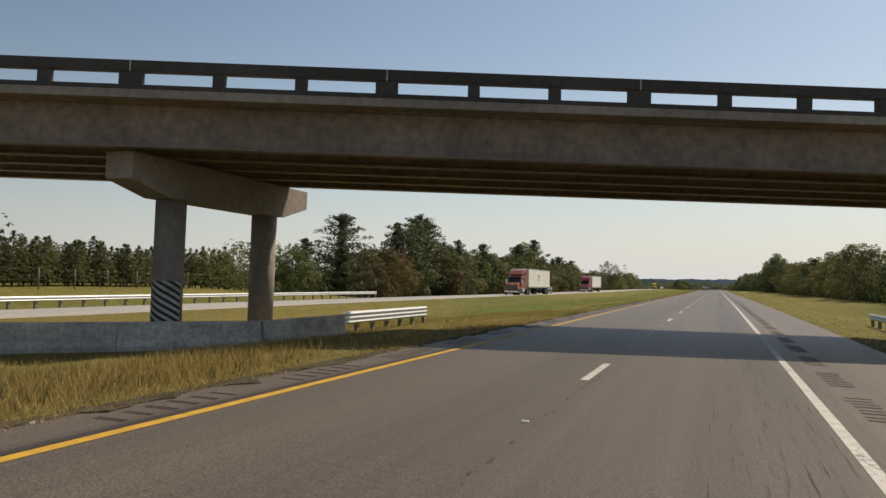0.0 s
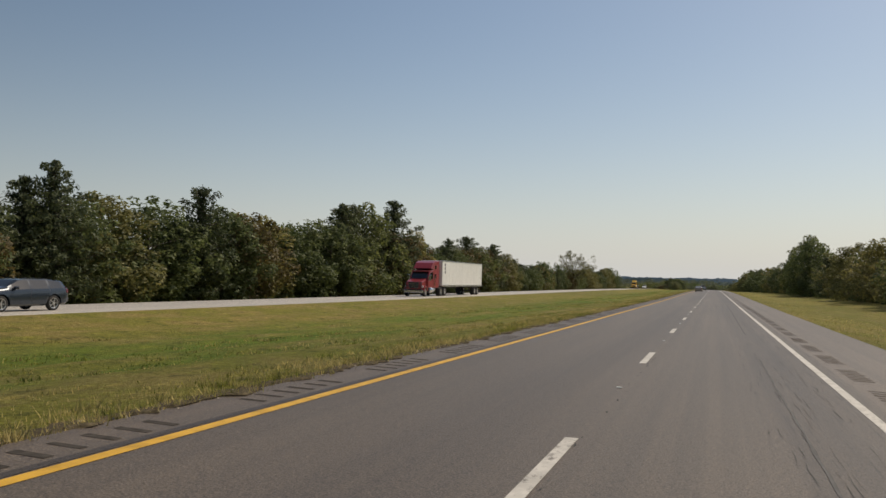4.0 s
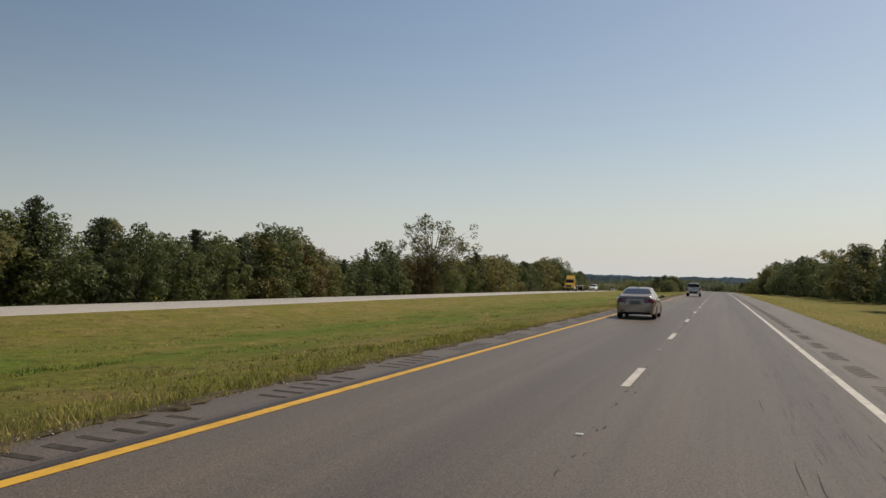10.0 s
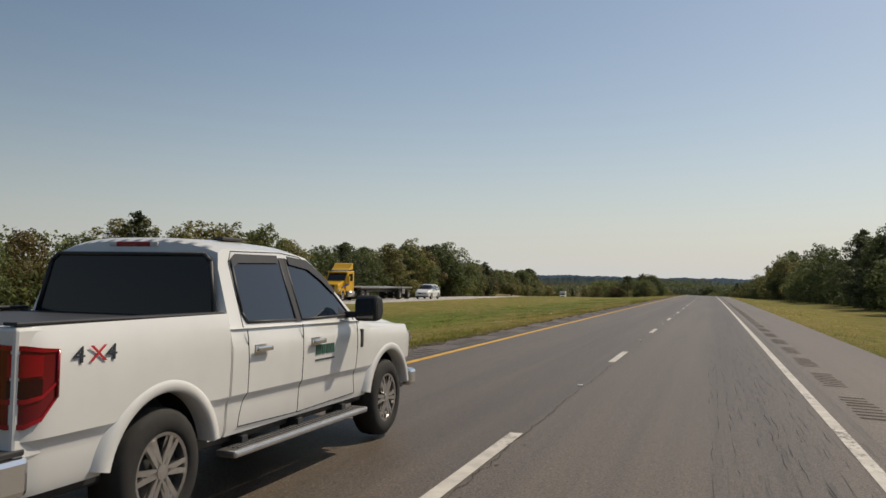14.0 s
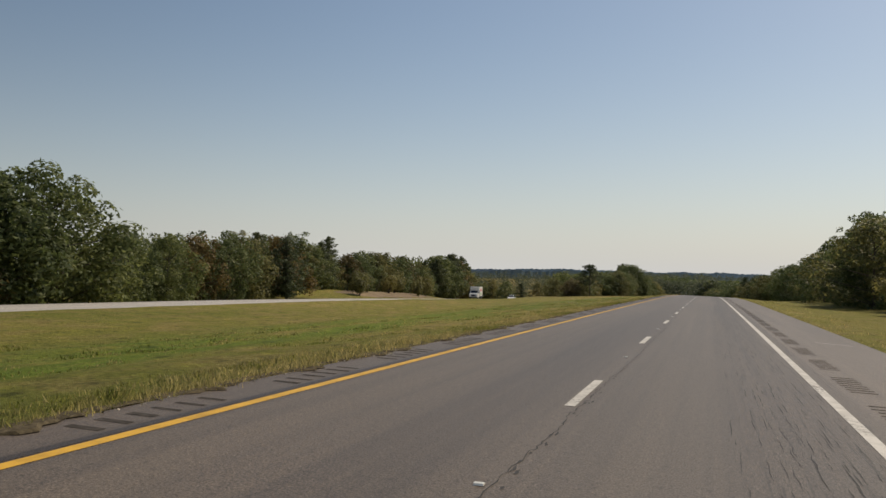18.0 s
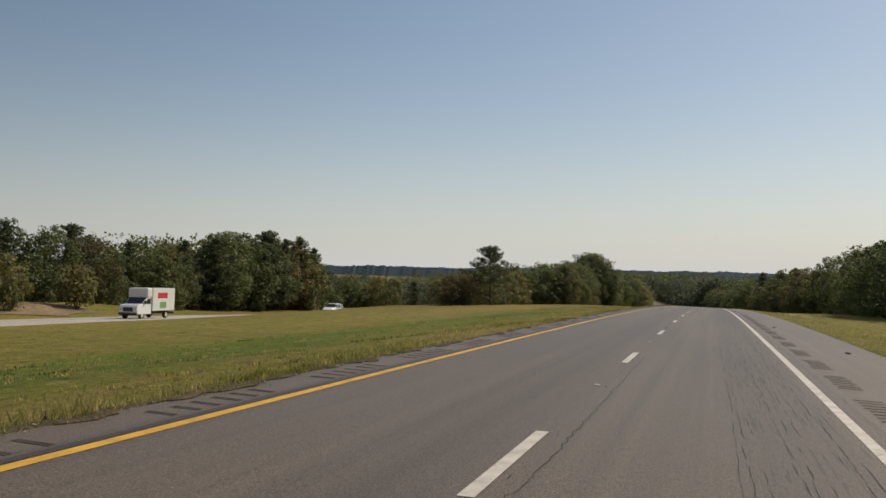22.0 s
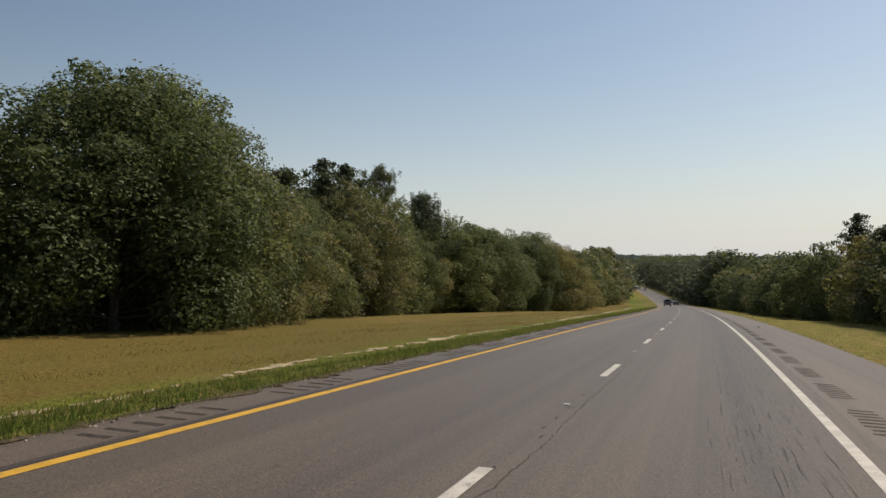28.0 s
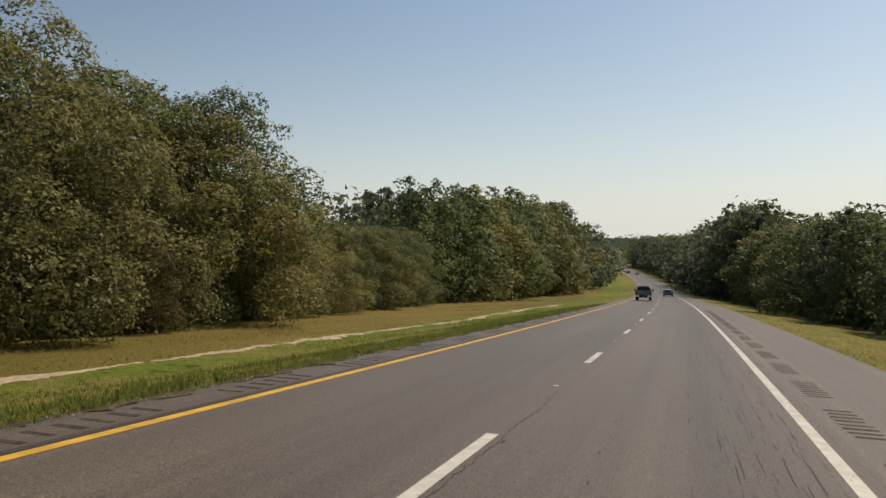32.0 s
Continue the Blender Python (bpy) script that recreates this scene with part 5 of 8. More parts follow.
# pale grit and thatch where the grass meets the pavement
n_ = 9000
s_, x_ = gr.uniform(0, 1010, n_), -4.66 + np.abs(gr.normal(size=n_)) * -.10 + gr.uniform(0, .12, n_)
c_ = rpt(s_, x_, -CROSS * x_ + .012)
w_ = gr.uniform(.008, .026, n_)[:, None]
axes = [v / np.linalg.norm(v, axis=1)[:, None] * w_ for v in (gr.normal(size=(n_, 3)), gr.normal(size=(n_, 3)), gr.normal(size=(n_, 3)))]
tri = []
for i, j, k in ((0, 1, 2), (0, 2, 1)):
    for q in (1, -1):
        tri.append(np.stack([c_ + axes[i] * q, c_ + axes[j], c_ - axes[k]], 1))
tagged(new("grit", quads("grit", np.stack(tri, 1).reshape(-1, 3), n_ * 4, material("pale_grit", (0.40, 0.35, 0.28), 0.95, spots=0.3, scale=5), 3)), "pale grit and dead thatch along the pavement's edge", "gravel", kind="stuff")

# dark thatch and soil from which the edge grass grows, root shade painted in
M_THATCH = material("shaded_thatch", (0.078, 0.062, 0.038), 1.0, spots=0.6, scale=14, big=0.35, bigscale=1.3, bump=0.8, bumpscale=25, spec=0.1)
ss = np.arange(0, 1012, 0.2)
outer = -4.66 + .10 * np.sin(ss * 1.9 + 1.5 * np.sin(ss * .63)) + .07 * np.sin(ss * 4.3) + gr.normal(size=len(ss)) * .06
cols = np.stack([outer, outer - .06, -4.98 + gr.normal(size=len(ss)) * .05, -5.25 + gr.normal(size=len(ss)) * .08], 1)
lift = np.array([.006, .030, .028, -.02]) + gr.uniform(0, .012, (len(ss), 4))
base = np.where(cols > -4.70, -CROSS * cols, rough_ground(np.repeat(ss[:, None], 4, 1), cols))
grid = rpt(np.repeat(ss[:, None], 4, 1).ravel(), cols.ravel(), (base + lift).ravel())
fs = [(i * 4 + k, i * 4 + k + 1, i * 4 + k + 5, i * 4 + k + 4) for i in range(len(ss) - 1) for k in range(3)]
tagged(new("thatch", mesh_of("thatch", [tuple(v) for v in grid], fs, M_THATCH)), "dark soil and dead thatch at the root of the edge grass", "soil", kind="stuff")

# a ragged line of bare sandy soil on the bank
vs, fs = [], []
ss = np.arange(768, 1030, 0.22)
half = np.clip(0.05 + 0.06 * smooth01(868, 884, ss) + 0.10 * smooth01(890, 930, ss) + 0.13 * np.sin(ss * .83) + 0.12 * np.sin(ss * 2.9) * np.sin(ss * .37) + np.random.RandomState(77).normal(size=len(ss)) * .11, 0, .5)
mid = np.array([soil_x(v) for v in ss]) + 0.25 * np.sin(ss * .11) + 0.1 * np.sin(ss * 1.9)
for i, (s, w, m) in enumerate(zip(ss, half, mid)):
    for q in (-1, 1):
        xx = m + q * (w + .01)
        vs.append(tuple(rpt(s, xx, float(rough_ground(s, xx)) + 0.008)))
    vs.append(tuple(rpt(s, m, float(rough_ground(s, m)) + 0.02 + 0.012 * (i % 3))))
for i in range(len(ss) - 1):
    if half[i] > 0.02 or half[i + 1] > 0.02:
        a = i * 3
        fs += [(a, a + 2, a + 5, a + 3), (a + 2, a + 1, a + 4, a + 5)]
tagged(new("bare_soil", mesh_of("bare_soil", vs, fs, M_SOIL)), "ragged strip of bare sandy soil on the grass bank", "soil", kind="stuff")
ss = np.arange(735, 800, 0.5)
vs, fs = [], []
for i, s in enumerate(ss):
    w = max(0.0, 0.25 + 0.3 * math.sin(s * .6) + 0.2 * math.sin(s * 1.7))
    for q in (-1, 1):
        xx = 13.2 + 0.4 * math.sin(s * .2) + q * (w + .01)
        vs.append(tuple(rpt(s, xx, float(rough_ground(s, xx)) + 0.05)))
for i in range(len(ss) - 1):
    fs.append((i * 2, i * 2 + 1, i * 2 + 3, i * 2 + 2))
tagged(new("bare_soil", mesh_of("bare_soil", vs, fs, M_SOIL)), "patch of bare sandy soil on the outer verge", "soil", kind="stuff")

# cut bank of bare clay and dead grass beyond the opposite carriageway
M_CLAY = material("dry_clay_bank", (0.17, 0.118, 0.064), 0.95, spots=0.4, scale=1.6, big=0.35, bigscale=0.22, bump=0.8, bumpscale=3)
bs = np.arange(652, 722, 2.0)
bx = np.linspace(-3.5, -12, 10)
bank = ribbon("cut_bank", bs, bx, lambda s, x: 0 * s, M_CLAY)
gs, gx = np.meshgrid(bs, bx, indexing="ij")
wx = opposite(gs)[0] - OWIDTH + gx + 0.7 * np.sin(gs * 0.6)
rise = 0.06 + 0.12 * np.abs(np.sin(gs * 1.1 + gx)) * np.sin(np.pi * (gx + 3.5) / -8.5) - 0.25 * (1 - smooth01(652, 664, gs) * (1 - smooth01(708, 720, gs)))
bank.vertices.foreach_set("co", rpt(gs, wx, rough_ground(gs, wx) + rise).reshape(-1, 3).astype(np.float32).ravel())
bank.update()
tagged(new("cut_bank", bank), "bare brown clay bank cut beside the opposite carriageway", "bank", kind="structure")

# milled rumble strips: short bars in ladders on both shoulders
def rumble(start, x0, x1, count, gap, width, mat, label):
    rng = np.random.RandomState(abs(int(start * 10)))
    quad = []
    for g in range(252):
        for k in range(count):
            s = start + g * 3.99 + k * gap + rng.uniform(-.015, .015)
            a, b, w = x0 + rng.uniform(-.03, .03), x1 + rng.uniform(-.03, .03), width * rng.uniform(.75, 1.15)
            quad.append(rpt([s, s, s + w, s + w], [a, b, b, a], -CROSS * np.array([a, b, b, a]) + 0.004))
    tagged(new("rumble_strip", quads("rumble_strip", np.concatenate(quad), len(quad), mat)), label, "road marking", kind="stuff")


rumble(-12.71, -4.42, -4.0, 6, 0.43, 0.125, M_TAR, "dark milled rumble bars in short ladders beside the yellow line")
rumble(0.18, 4.15, 4.57, 8, 0.33, 0.12, M_TAR_PALE, "worn rumble bars in short ladders on the outer shoulder")


def crack(s0, s1, x, wander, width, mat, name, label, seed, step=0.25):
    rng = np.random.RandomState(seed)
    ss = np.arange(s0, s1, step)
    xx = x + np.cumsum(rng.normal(size=len(ss)) * wander) * .3 + rng.normal(size=len(ss)) * wander * .6
    xx = x + (xx - x) * 0.999
    xx = np.clip(xx, x - 0.35, x + 0.35)
    w = width * rng.uniform(.5, 1.4, len(ss))
    l = rpt(ss, xx - w, -CROSS * xx + 0.006)
    r = rpt(ss, xx + w, -CROSS * xx + 0.006)
    v = np.stack([l, r], 1).reshape(-1, 3)
    f = [(i * 2, i * 2 + 1, i * 2 + 3, i * 2 + 2) for i in range(len(ss) - 1)]
    return tagged(new(name, mesh_of(name, v, f, mat)), label, "road damage", kind="structure")


CL = "thin dark jagged crack along the lane joint"
for k, (a, b) in enumerate(((60, 82), (84, 110), (205, 222), (262, 283), (318, 348), (400, 428), (520, 560), (592, 630), (640, 662), (675, 705), (724, 756), (812, 836), (868, 890), (935, 948))):
    crack(a, b, 0.12 + 0.1 * (k % 3 - 1), 0.022, 0.0055, M_CRACK, "road_crack", CL, 60 + k, 0.12)
for k, (a, b, x) in enumerate(((60, 140, 2.55), (150, 200, 2.62))):
    crack(a, b, x, 0.012, 0.02, M_SKID, "tyre_mark", "long dark tyre scuff along the lane", 90 + k, 0.5)
for k, (a, b, x) in enumerate(((188.5, 196, 1.62), (189.6, 195, 2.15), (62, 118, 2.68), (64, 112, 2.40))):
    crack(a, b, x, 0.05, 0.014, M_CRACK if k < 2 else M_SKID, "tyre_mark", "short black skid mark on the lane", 120 + k, 0.3)



def torn_grooves(rows, strength, length, width, label, seed):
    """Short ragged gouges in loose rows along the lane; strength gives their share of the length at distance s."""
    rng = np.random.RandomState(seed)
    corners = []
    for row in rows:
        s, phase = -8.0, rng.uniform(0, 6)
        while s < 1010:
            ln = rng.uniform(*length)
            if rng.rand() < np.interp(s, *strength) * (0.55 + 0.45 * math.sin(s * .19 + phase)):
                x = row + .05 * math.sin(s * .05 + phase) + rng.normal() * .018
                w = rng.uniform(*width)
                knots = np.linspace(s, s + ln, 4)
                xs = x + rng.normal(size=4) * .008
                ws = w * np.array([.3, 1, .8, .2]) * rng.uniform(.6, 1.3, 4)
                for i in range(3):
                    cx = np.array([xs[i] - ws[i], xs[i] + ws[i], xs[i + 1] + ws[i + 1], xs[i + 1] - ws[i + 1]])
                    corners.append(rpt([knots[i], knots[i], knots[i + 1], knots[i + 1]], cx, -CROSS * cx + .005))
            s += ln + rng.exponential(.35)
    tagged(new("torn_grooves", quads("torn_grooves", np.concatenate(corners), len(corners), M_CRACK)), label, "road damage", kind="stuff")


torn_grooves(np.linspace(2.1, 3.45, 19), ([0, 60, 150, 200, 260, 380, 480, 560, 720, 800, 900, 1000], [.35, .4, .45, .45, .4, .8, .7, 1, 1, .6, .6, .7]),
             (.25, 1.5), (.0025, .0065), "rows of short dark gouges torn into the worn asphalt", 71)
torn_grooves([.10, .16], ([0, 200, 1000], [.5, .5, .6]), (.06, .3), (.008, .02), "dark pits along the open joint between the lanes", 72)
torn_grooves([1.25], ([0, 860, 880, 1000], [0, 0, .5, .5]), (.06, .2), (.008, .016), "dotted line of dark pits along the middle of the lane", 73)

# raised reflective markers on the lane line
bm = bmesh.new()
prism(bm, [(-.04, 0), (.04, 0), (.025, .018), (-.025, .018)], -.045, .045, "x", 0.003)
me = bpy.data.meshes.new("pavement_marker")
bm.to_mesh(me)
bm.free()
me.materials.append(M_SIGN_WHITE)
for k in range(-1, 82):
    ob = tagged(new("pavement_marker", me), "small white raised reflective marker on the asphalt", "road marker", "lane markers")
    ob.matrix_world = road_pose(1.91 + 7.7 + k * 12.192, 0.0, 0.004)


# ---- barriers, fence and wires ----
M_BARRIER = material("stained_pale_concrete", (0.40, 0.36, 0.31), 0.9, spots=0.3, scale=9, big=0.35, bigscale=1.1, bump=0.5, bumpscale=22)


def wbeam(y0, y1, folds=2):
    """Corrugated rail profile swept along y, facing +x."""
    bm = bmesh.new()
    prof = []
    hgt = 0.16 * folds
    for i in range(folds * 6 + 1):
        z = -hgt / 2 + hgt * i / (folds * 6)
        prof.append((0.04 * (1 - math.cos(2 * math.pi * folds * i / (folds * 6))), z))
    back = [(x - 0.006, z) for x, z in prof[::-1]]
    prism(bm, prof + back, y0, y1, "y")
    return bm


def guard_rail(s0, s1, x, face, folds, label, top=0.55, span=3.81, paint=None):
    """Rail segments on posts along the road; face is +1 where the corrugated side looks to the right."""
    rail = empty("guard_rail", label, "guard rail", m=road_pose(s0, x, float(terrain(s0, x))))
    inv = rail.matrix_world.inverted()
    n = max(1, int(round((s1 - s0) / span)))
    step = (s1 - s0) / n
    for k in range(n):
        m = road_pose(s0 + k * step, x, float(terrain(s0 + k * step, x)) + top, 0 if face > 0 else 180)
        bm = wbeam(*((0, step) if face > 0 else (-step, 0)), folds)
        seg = part("rail", bm, paint or M_GALV, rail)
        seg.matrix_local = inv @ m
    for k in range(n * 2 + 1):
        s = s0 + k * step / 2
        bm = bmesh.new()
        box(bm, -.07, .07, -.09, .09, -.5, top + .14, .008)
        post = part("post", bm, M_POST, rail)
        post.matrix_local = inv @ road_pose(s, x - face * 0.12, float(terrain(s, x)))
    return rail


guard_rail(26.3, 35.0, -10.8, 1, 3, "galvanised three-fold steel guard rail fixed to the concrete barrier", 0.55, 3.4)
guard_rail(-40, 87, -36.6, 1, 2, "long steel guard rail on posts beside the opposite carriageway", 0.62, 3.81)
guard_rail(8, 47.5, 9.9, -1, 2, "short steel guard rail on posts at the outer shoulder", 0.6, 3.81)


def median_barrier():
    """The concrete parapet that shields the bridge pier: a straight end and a run that flares away from the road."""
    z = float(terrain(20, -10.9)) - 0.06
    ob = empty("median_barrier", "weathered low concrete barrier shielding the bridge pier", "barrier", m=road_pose(20.7, -10.75, z))
    for turn, y0, y1 in ((0, 0, 2.7), (0, 2.7, 5.4), (-47, -4.0, 0), (-47, -8.0, -4.0), (-47, -12.0, -8.0), (-47, -16.0, -12.0)):
        bm = bmesh.new()
        prism(bm, [(-.27, -.8), (.27, -.8), (.27, .08), (.17, .24), (.12, .76), (-.12, .76), (-.17, .24), (-.27, .08)], y0 + .008, y1 - .008, "y", 0.014)
        seg = part("barrier_segment", bm, M_BARRIER, ob)
        seg.rotation_euler = (0, 0, radians(turn))
    return ob


median_barrier()


def roadside_fence():
    f = empty("wire_fence", "farm wire fence on pale posts before the pine plantation", "fence", m=road_pose(-20, -66, float(terrain(-20, -66))))
    inv = f.matrix_world.inverted()
    bm = bmesh.new()
    tube(bm, (0, 0, -.4), (0, 0, 2.3), .07, .06, 8)
    first = part("fence_post", bm, M_POST, f, smooth=True)
    for k in range(26):
        p = first if k == 0 else new("fence_post", first.data)
        p.parent = f
        s = -20 + k * 5.0
        p.matrix_local = inv @ road_pose(s, -66, float(terrain(s, -66)))
    for z in (0.5, 1.0, 1.5, 2.0):
        bm = bmesh.new()
        for k in range(25):
            a, b = [inv @ Vector(rpt(s, -66, float(terrain(s, -66)) + z)) for s in (-20 + k * 5.0, -15 + k * 5.0)]
            tube(bm, a, b, .004, sides=4, cap=False)
        part("wire", bm, M_POST, f)
    return f


roadside_fence()


def power_line():
    """Two sagging wires across the road between timber poles."""
    ob = empty("power_line", "two thin overhead wires sagging between timber poles", "power line", m=road_pose(73, 0, 0, 26))
    for x in (-96.0, 70.0):
        bm = bmesh.new()
        tube(bm, (x, 0, -2.5), (x, 0, 13.4), .16, .11, 12)
        part("pole", bm, M_WOOD, ob, smooth=True)
        bm = bmesh.new()
        box(bm, x - .06, x + .06, -.7, .7, 12.9, 13.04, .01)
        part("crossarm", bm, M_WOOD, ob)
        for y in (-.5, .5):
            bm = bmesh.new()
            tube(bm, (x, y, 13.04), (x, y, 13.2), .05, .03, 8)
            part("insulator", bm, M_BLACK, ob)
    for y, z in ((-.5, 13.2), (.5, 13.2)):  # one wire hangs lower
        bm = bmesh.new()
        n = 40
        pts = [Vector((-96 + 166 * i / n, y, z - (2.0 + .75 * (y < 0)) * (1 - (2 * i / n - 1) ** 2))) for i in range(n + 1)]
        for a, b in zip(pts, pts[1:]):
            tube(bm, a, b, .009, sides=5, cap=False)
        part("wire", bm, M_BLACK, ob)
    return ob


power_line()

# small litter on the shoulder
def scrap(s, x, w, label):
    rng = np.random.RandomState(int(s))
    bm = bmesh.new()
    n = 9
    ring = [bm.verts.new((w * (0.5 + .5 * rng.rand()) * math.cos(6.283 * i / n), w * 2.2 * (0.5 + .5 * rng.rand()) * math.sin(6.283 * i / n), 0)) for i in range(n)]
    top = [bm.verts.new((v.co.x * .7, v.co.y * .7, .03 + .03 * rng.rand())) for v in ring]
    for i in range(n):
        bm.faces.new((ring[i], ring[(i + 1) % n], top[(i + 1) % n], top[i]))
    bm.faces.new(top)
    me = bpy.data.meshes.new("tyre_scrap")
    bm.to_mesh(me)
    bm.free()
    me.materials.append(M_BLACK)
    ob = tagged(new("tyre_scrap", me), label, "debris", "scraps of tyre")
    ob.matrix_world = road_pose(s, x, -CROSS * x if -4.5 < x < 7 else float(terrain(s, x)) + .02, rng.uniform(-25, 25))


scrap(65.3, -4.2, 0.09, "flat black strip of shredded tyre on the shoulder")
scrap(118, -4.8, 0.2, "dark clump of debris in the grass edge")
scrap(668.8, 5.8, 0.12, "black scrap of shredded tyre on the outer shoulder")
scrap(685.5, 4.9, 0.14, "black scrap of shredded tyre on the outer shoulder")
scrap(868, 5.4, 0.10, "black scrap of shredded tyre on the outer shoulder")
scrap(917.7, -10.5, 0.2, "black scrap of shredded tyre on the grass bank")
# shrubs on the cut bank
for k, (s, dx, h) in enumerate(((658, -6, 3.0), (668, -9, 3.6), (683, -8, 2.6), (694, -10, 3.4), (701, -6, 2.2), (712, -7, 3.2))):
    tree("bush", k % 3, s, float(opposite(s)[0]) - OWIDTH + dx, h, None, "dark rounded shrub on the bare bank", wide=1.2)

# ---- vehicles ----
from mathutils.bvhtree import BVHTree


def paint(name, colour, rough=0.28, metal=0.0, coat=0.6):
    mat = material(name, colour, rough, metal, spots=0.04, scale=3, big=0.05, bigscale=0.8)
    mat.node_tree.nodes["Principled BSDF"].inputs["Coat Weight"].default_value = coat
    return mat


M_GOLD = paint("champagne_paint", (0.375, 0.31, 0.245), 0.33, 0.6)
M_SILVER = paint("silver_grey_paint", (0.16, 0.165, 0.175), 0.35, 0.4)
M_WHITE = paint("white_paint", (0.74, 0.74, 0.72), 0.3)
M_WHITE2 = paint("dusty_white_paint", (0.66, 0.65, 0.62), 0.45, coat=0.2)
M_NAVY = paint("dark_blue_paint", (0.02, 0.03, 0.045), 0.25, 0.3)
M_ORANGE = paint("rust_orange_paint", (0.30, 0.095, 0.055), 0.4)
M_RED = paint("dark_red_paint", (0.25, 0.02, 0.025), 0.35)
M_SCHOOL = paint("yellow_paint", (0.72, 0.40, 0.02), 0.35)
M_BLUE_DECAL = paint("blue_decal", (0.04, 0.05, 0.16), 0.4)
M_TINT = material("tinted_glass", (0.015, 0.018, 0.02), 0.05, spec=0.9)
# the pale base colour stands in for sky reflected in the panes
M_GLASS_PALE = material("painted_reflection_glass", (0.13, 0.137, 0.135), 0.06, spec=1.0)
M_GLASS_DIM = material("smoked_glass", (0.055, 0.058, 0.058), 0.08, spec=0.7)
M_TAIL_BRIGHT = material("bright_red_lens", (0.34, 0.006, 0.016), 0.15, spec=0.8)
M_WHEEL = material("bright_alloy_wheel", (0.50, 0.49, 0.48), 0.25, metal=0.9, spots=0.15, scale=14)
M_GLASS_BLACK = material("dark_privacy_glass", (0.017, 0.015, 0.013), 0.12, spec=0.35)
M_LENS = material("grey_lens", (0.30, 0.29, 0.28), 0.12, spec=0.9)
M_TAIL_DEEP = material("deep_red_lens", (0.17, 0.006, 0.013), 0.12, spec=0.7)
M_TAIL_DARK = material("smoked_red_lens", (0.045, 0.004, 0.008), 0.15, spec=0.7)
M_GLASS_SKY = material("sky_reflecting_glass", (0.012, 0.02, 0.034), 0.03, spec=0.6)
M_GOLD_SHADE = paint("champagne_shade", (0.22, 0.185, 0.15), 0.4, 0.3)
M_GREEN_INK = material("dark_green_decal", (0.02, 0.09, 0.06), 0.5)
M_TYRE = material("tyre_rubber", (0.022, 0.021, 0.02), 0.85, spots=0.25, scale=12)
M_ALLOY = material("alloy_wheel", (0.55, 0.54, 0.53), 0.3, metal=0.9, spots=0.1)
M_CHROME = material("chrome", (0.75, 0.75, 0.75), 0.15, metal=1.0)
M_TAIL = material("red_lens", (0.10, 0.003, 0.010), 0.18, spec=0.6)
M_CLEAR = material("clear_lens", (0.62, 0.62, 0.6), 0.12, spec=0.9)
M_TRIM = material("dark_trim", (0.03, 0.03, 0.032), 0.55, spots=0.15)
M_PLATE = material("plate_white", (0.6, 0.62, 0.6), 0.4, spots=0.08)
M_PLATE_DARK = material("plate_black", (0.03, 0.032, 0.036), 0.4, spots=0.1)
M_PLATE_DIM = material("plate_dim", (0.13, 0.125, 0.115), 0.4, spots=0.1)
M_PLATE_GREY = material("plate_grey", (0.2, 0.2, 0.2), 0.5, spots=0.1)
M_DECK = material("aluminium_deck", (0.42, 0.40, 0.36), 0.5, metal=0.3, spots=0.2, scale=5)
M_TRAILER = material("white_trailer_panel", (0.72, 0.71, 0.67), 0.5, spots=0.05, scale=3, big=0.08, bigscale=0.5)
M_RED_DECAL = material("red_decal", (0.5, 0.03, 0.04), 0.5)
M_GREEN_DECAL = material("green_decal", (0.12, 0.35, 0.08), 0.5)
M_INK = material("black_decal", (0.03, 0.035, 0.05), 0.5)


def softened(v, n):
    k = np.hanning(n + 2)[1:-1]
    k /= k.sum()
    p = n // 2
    return np.convolve(np.pad(v, p, mode="edge"), k, "valid")


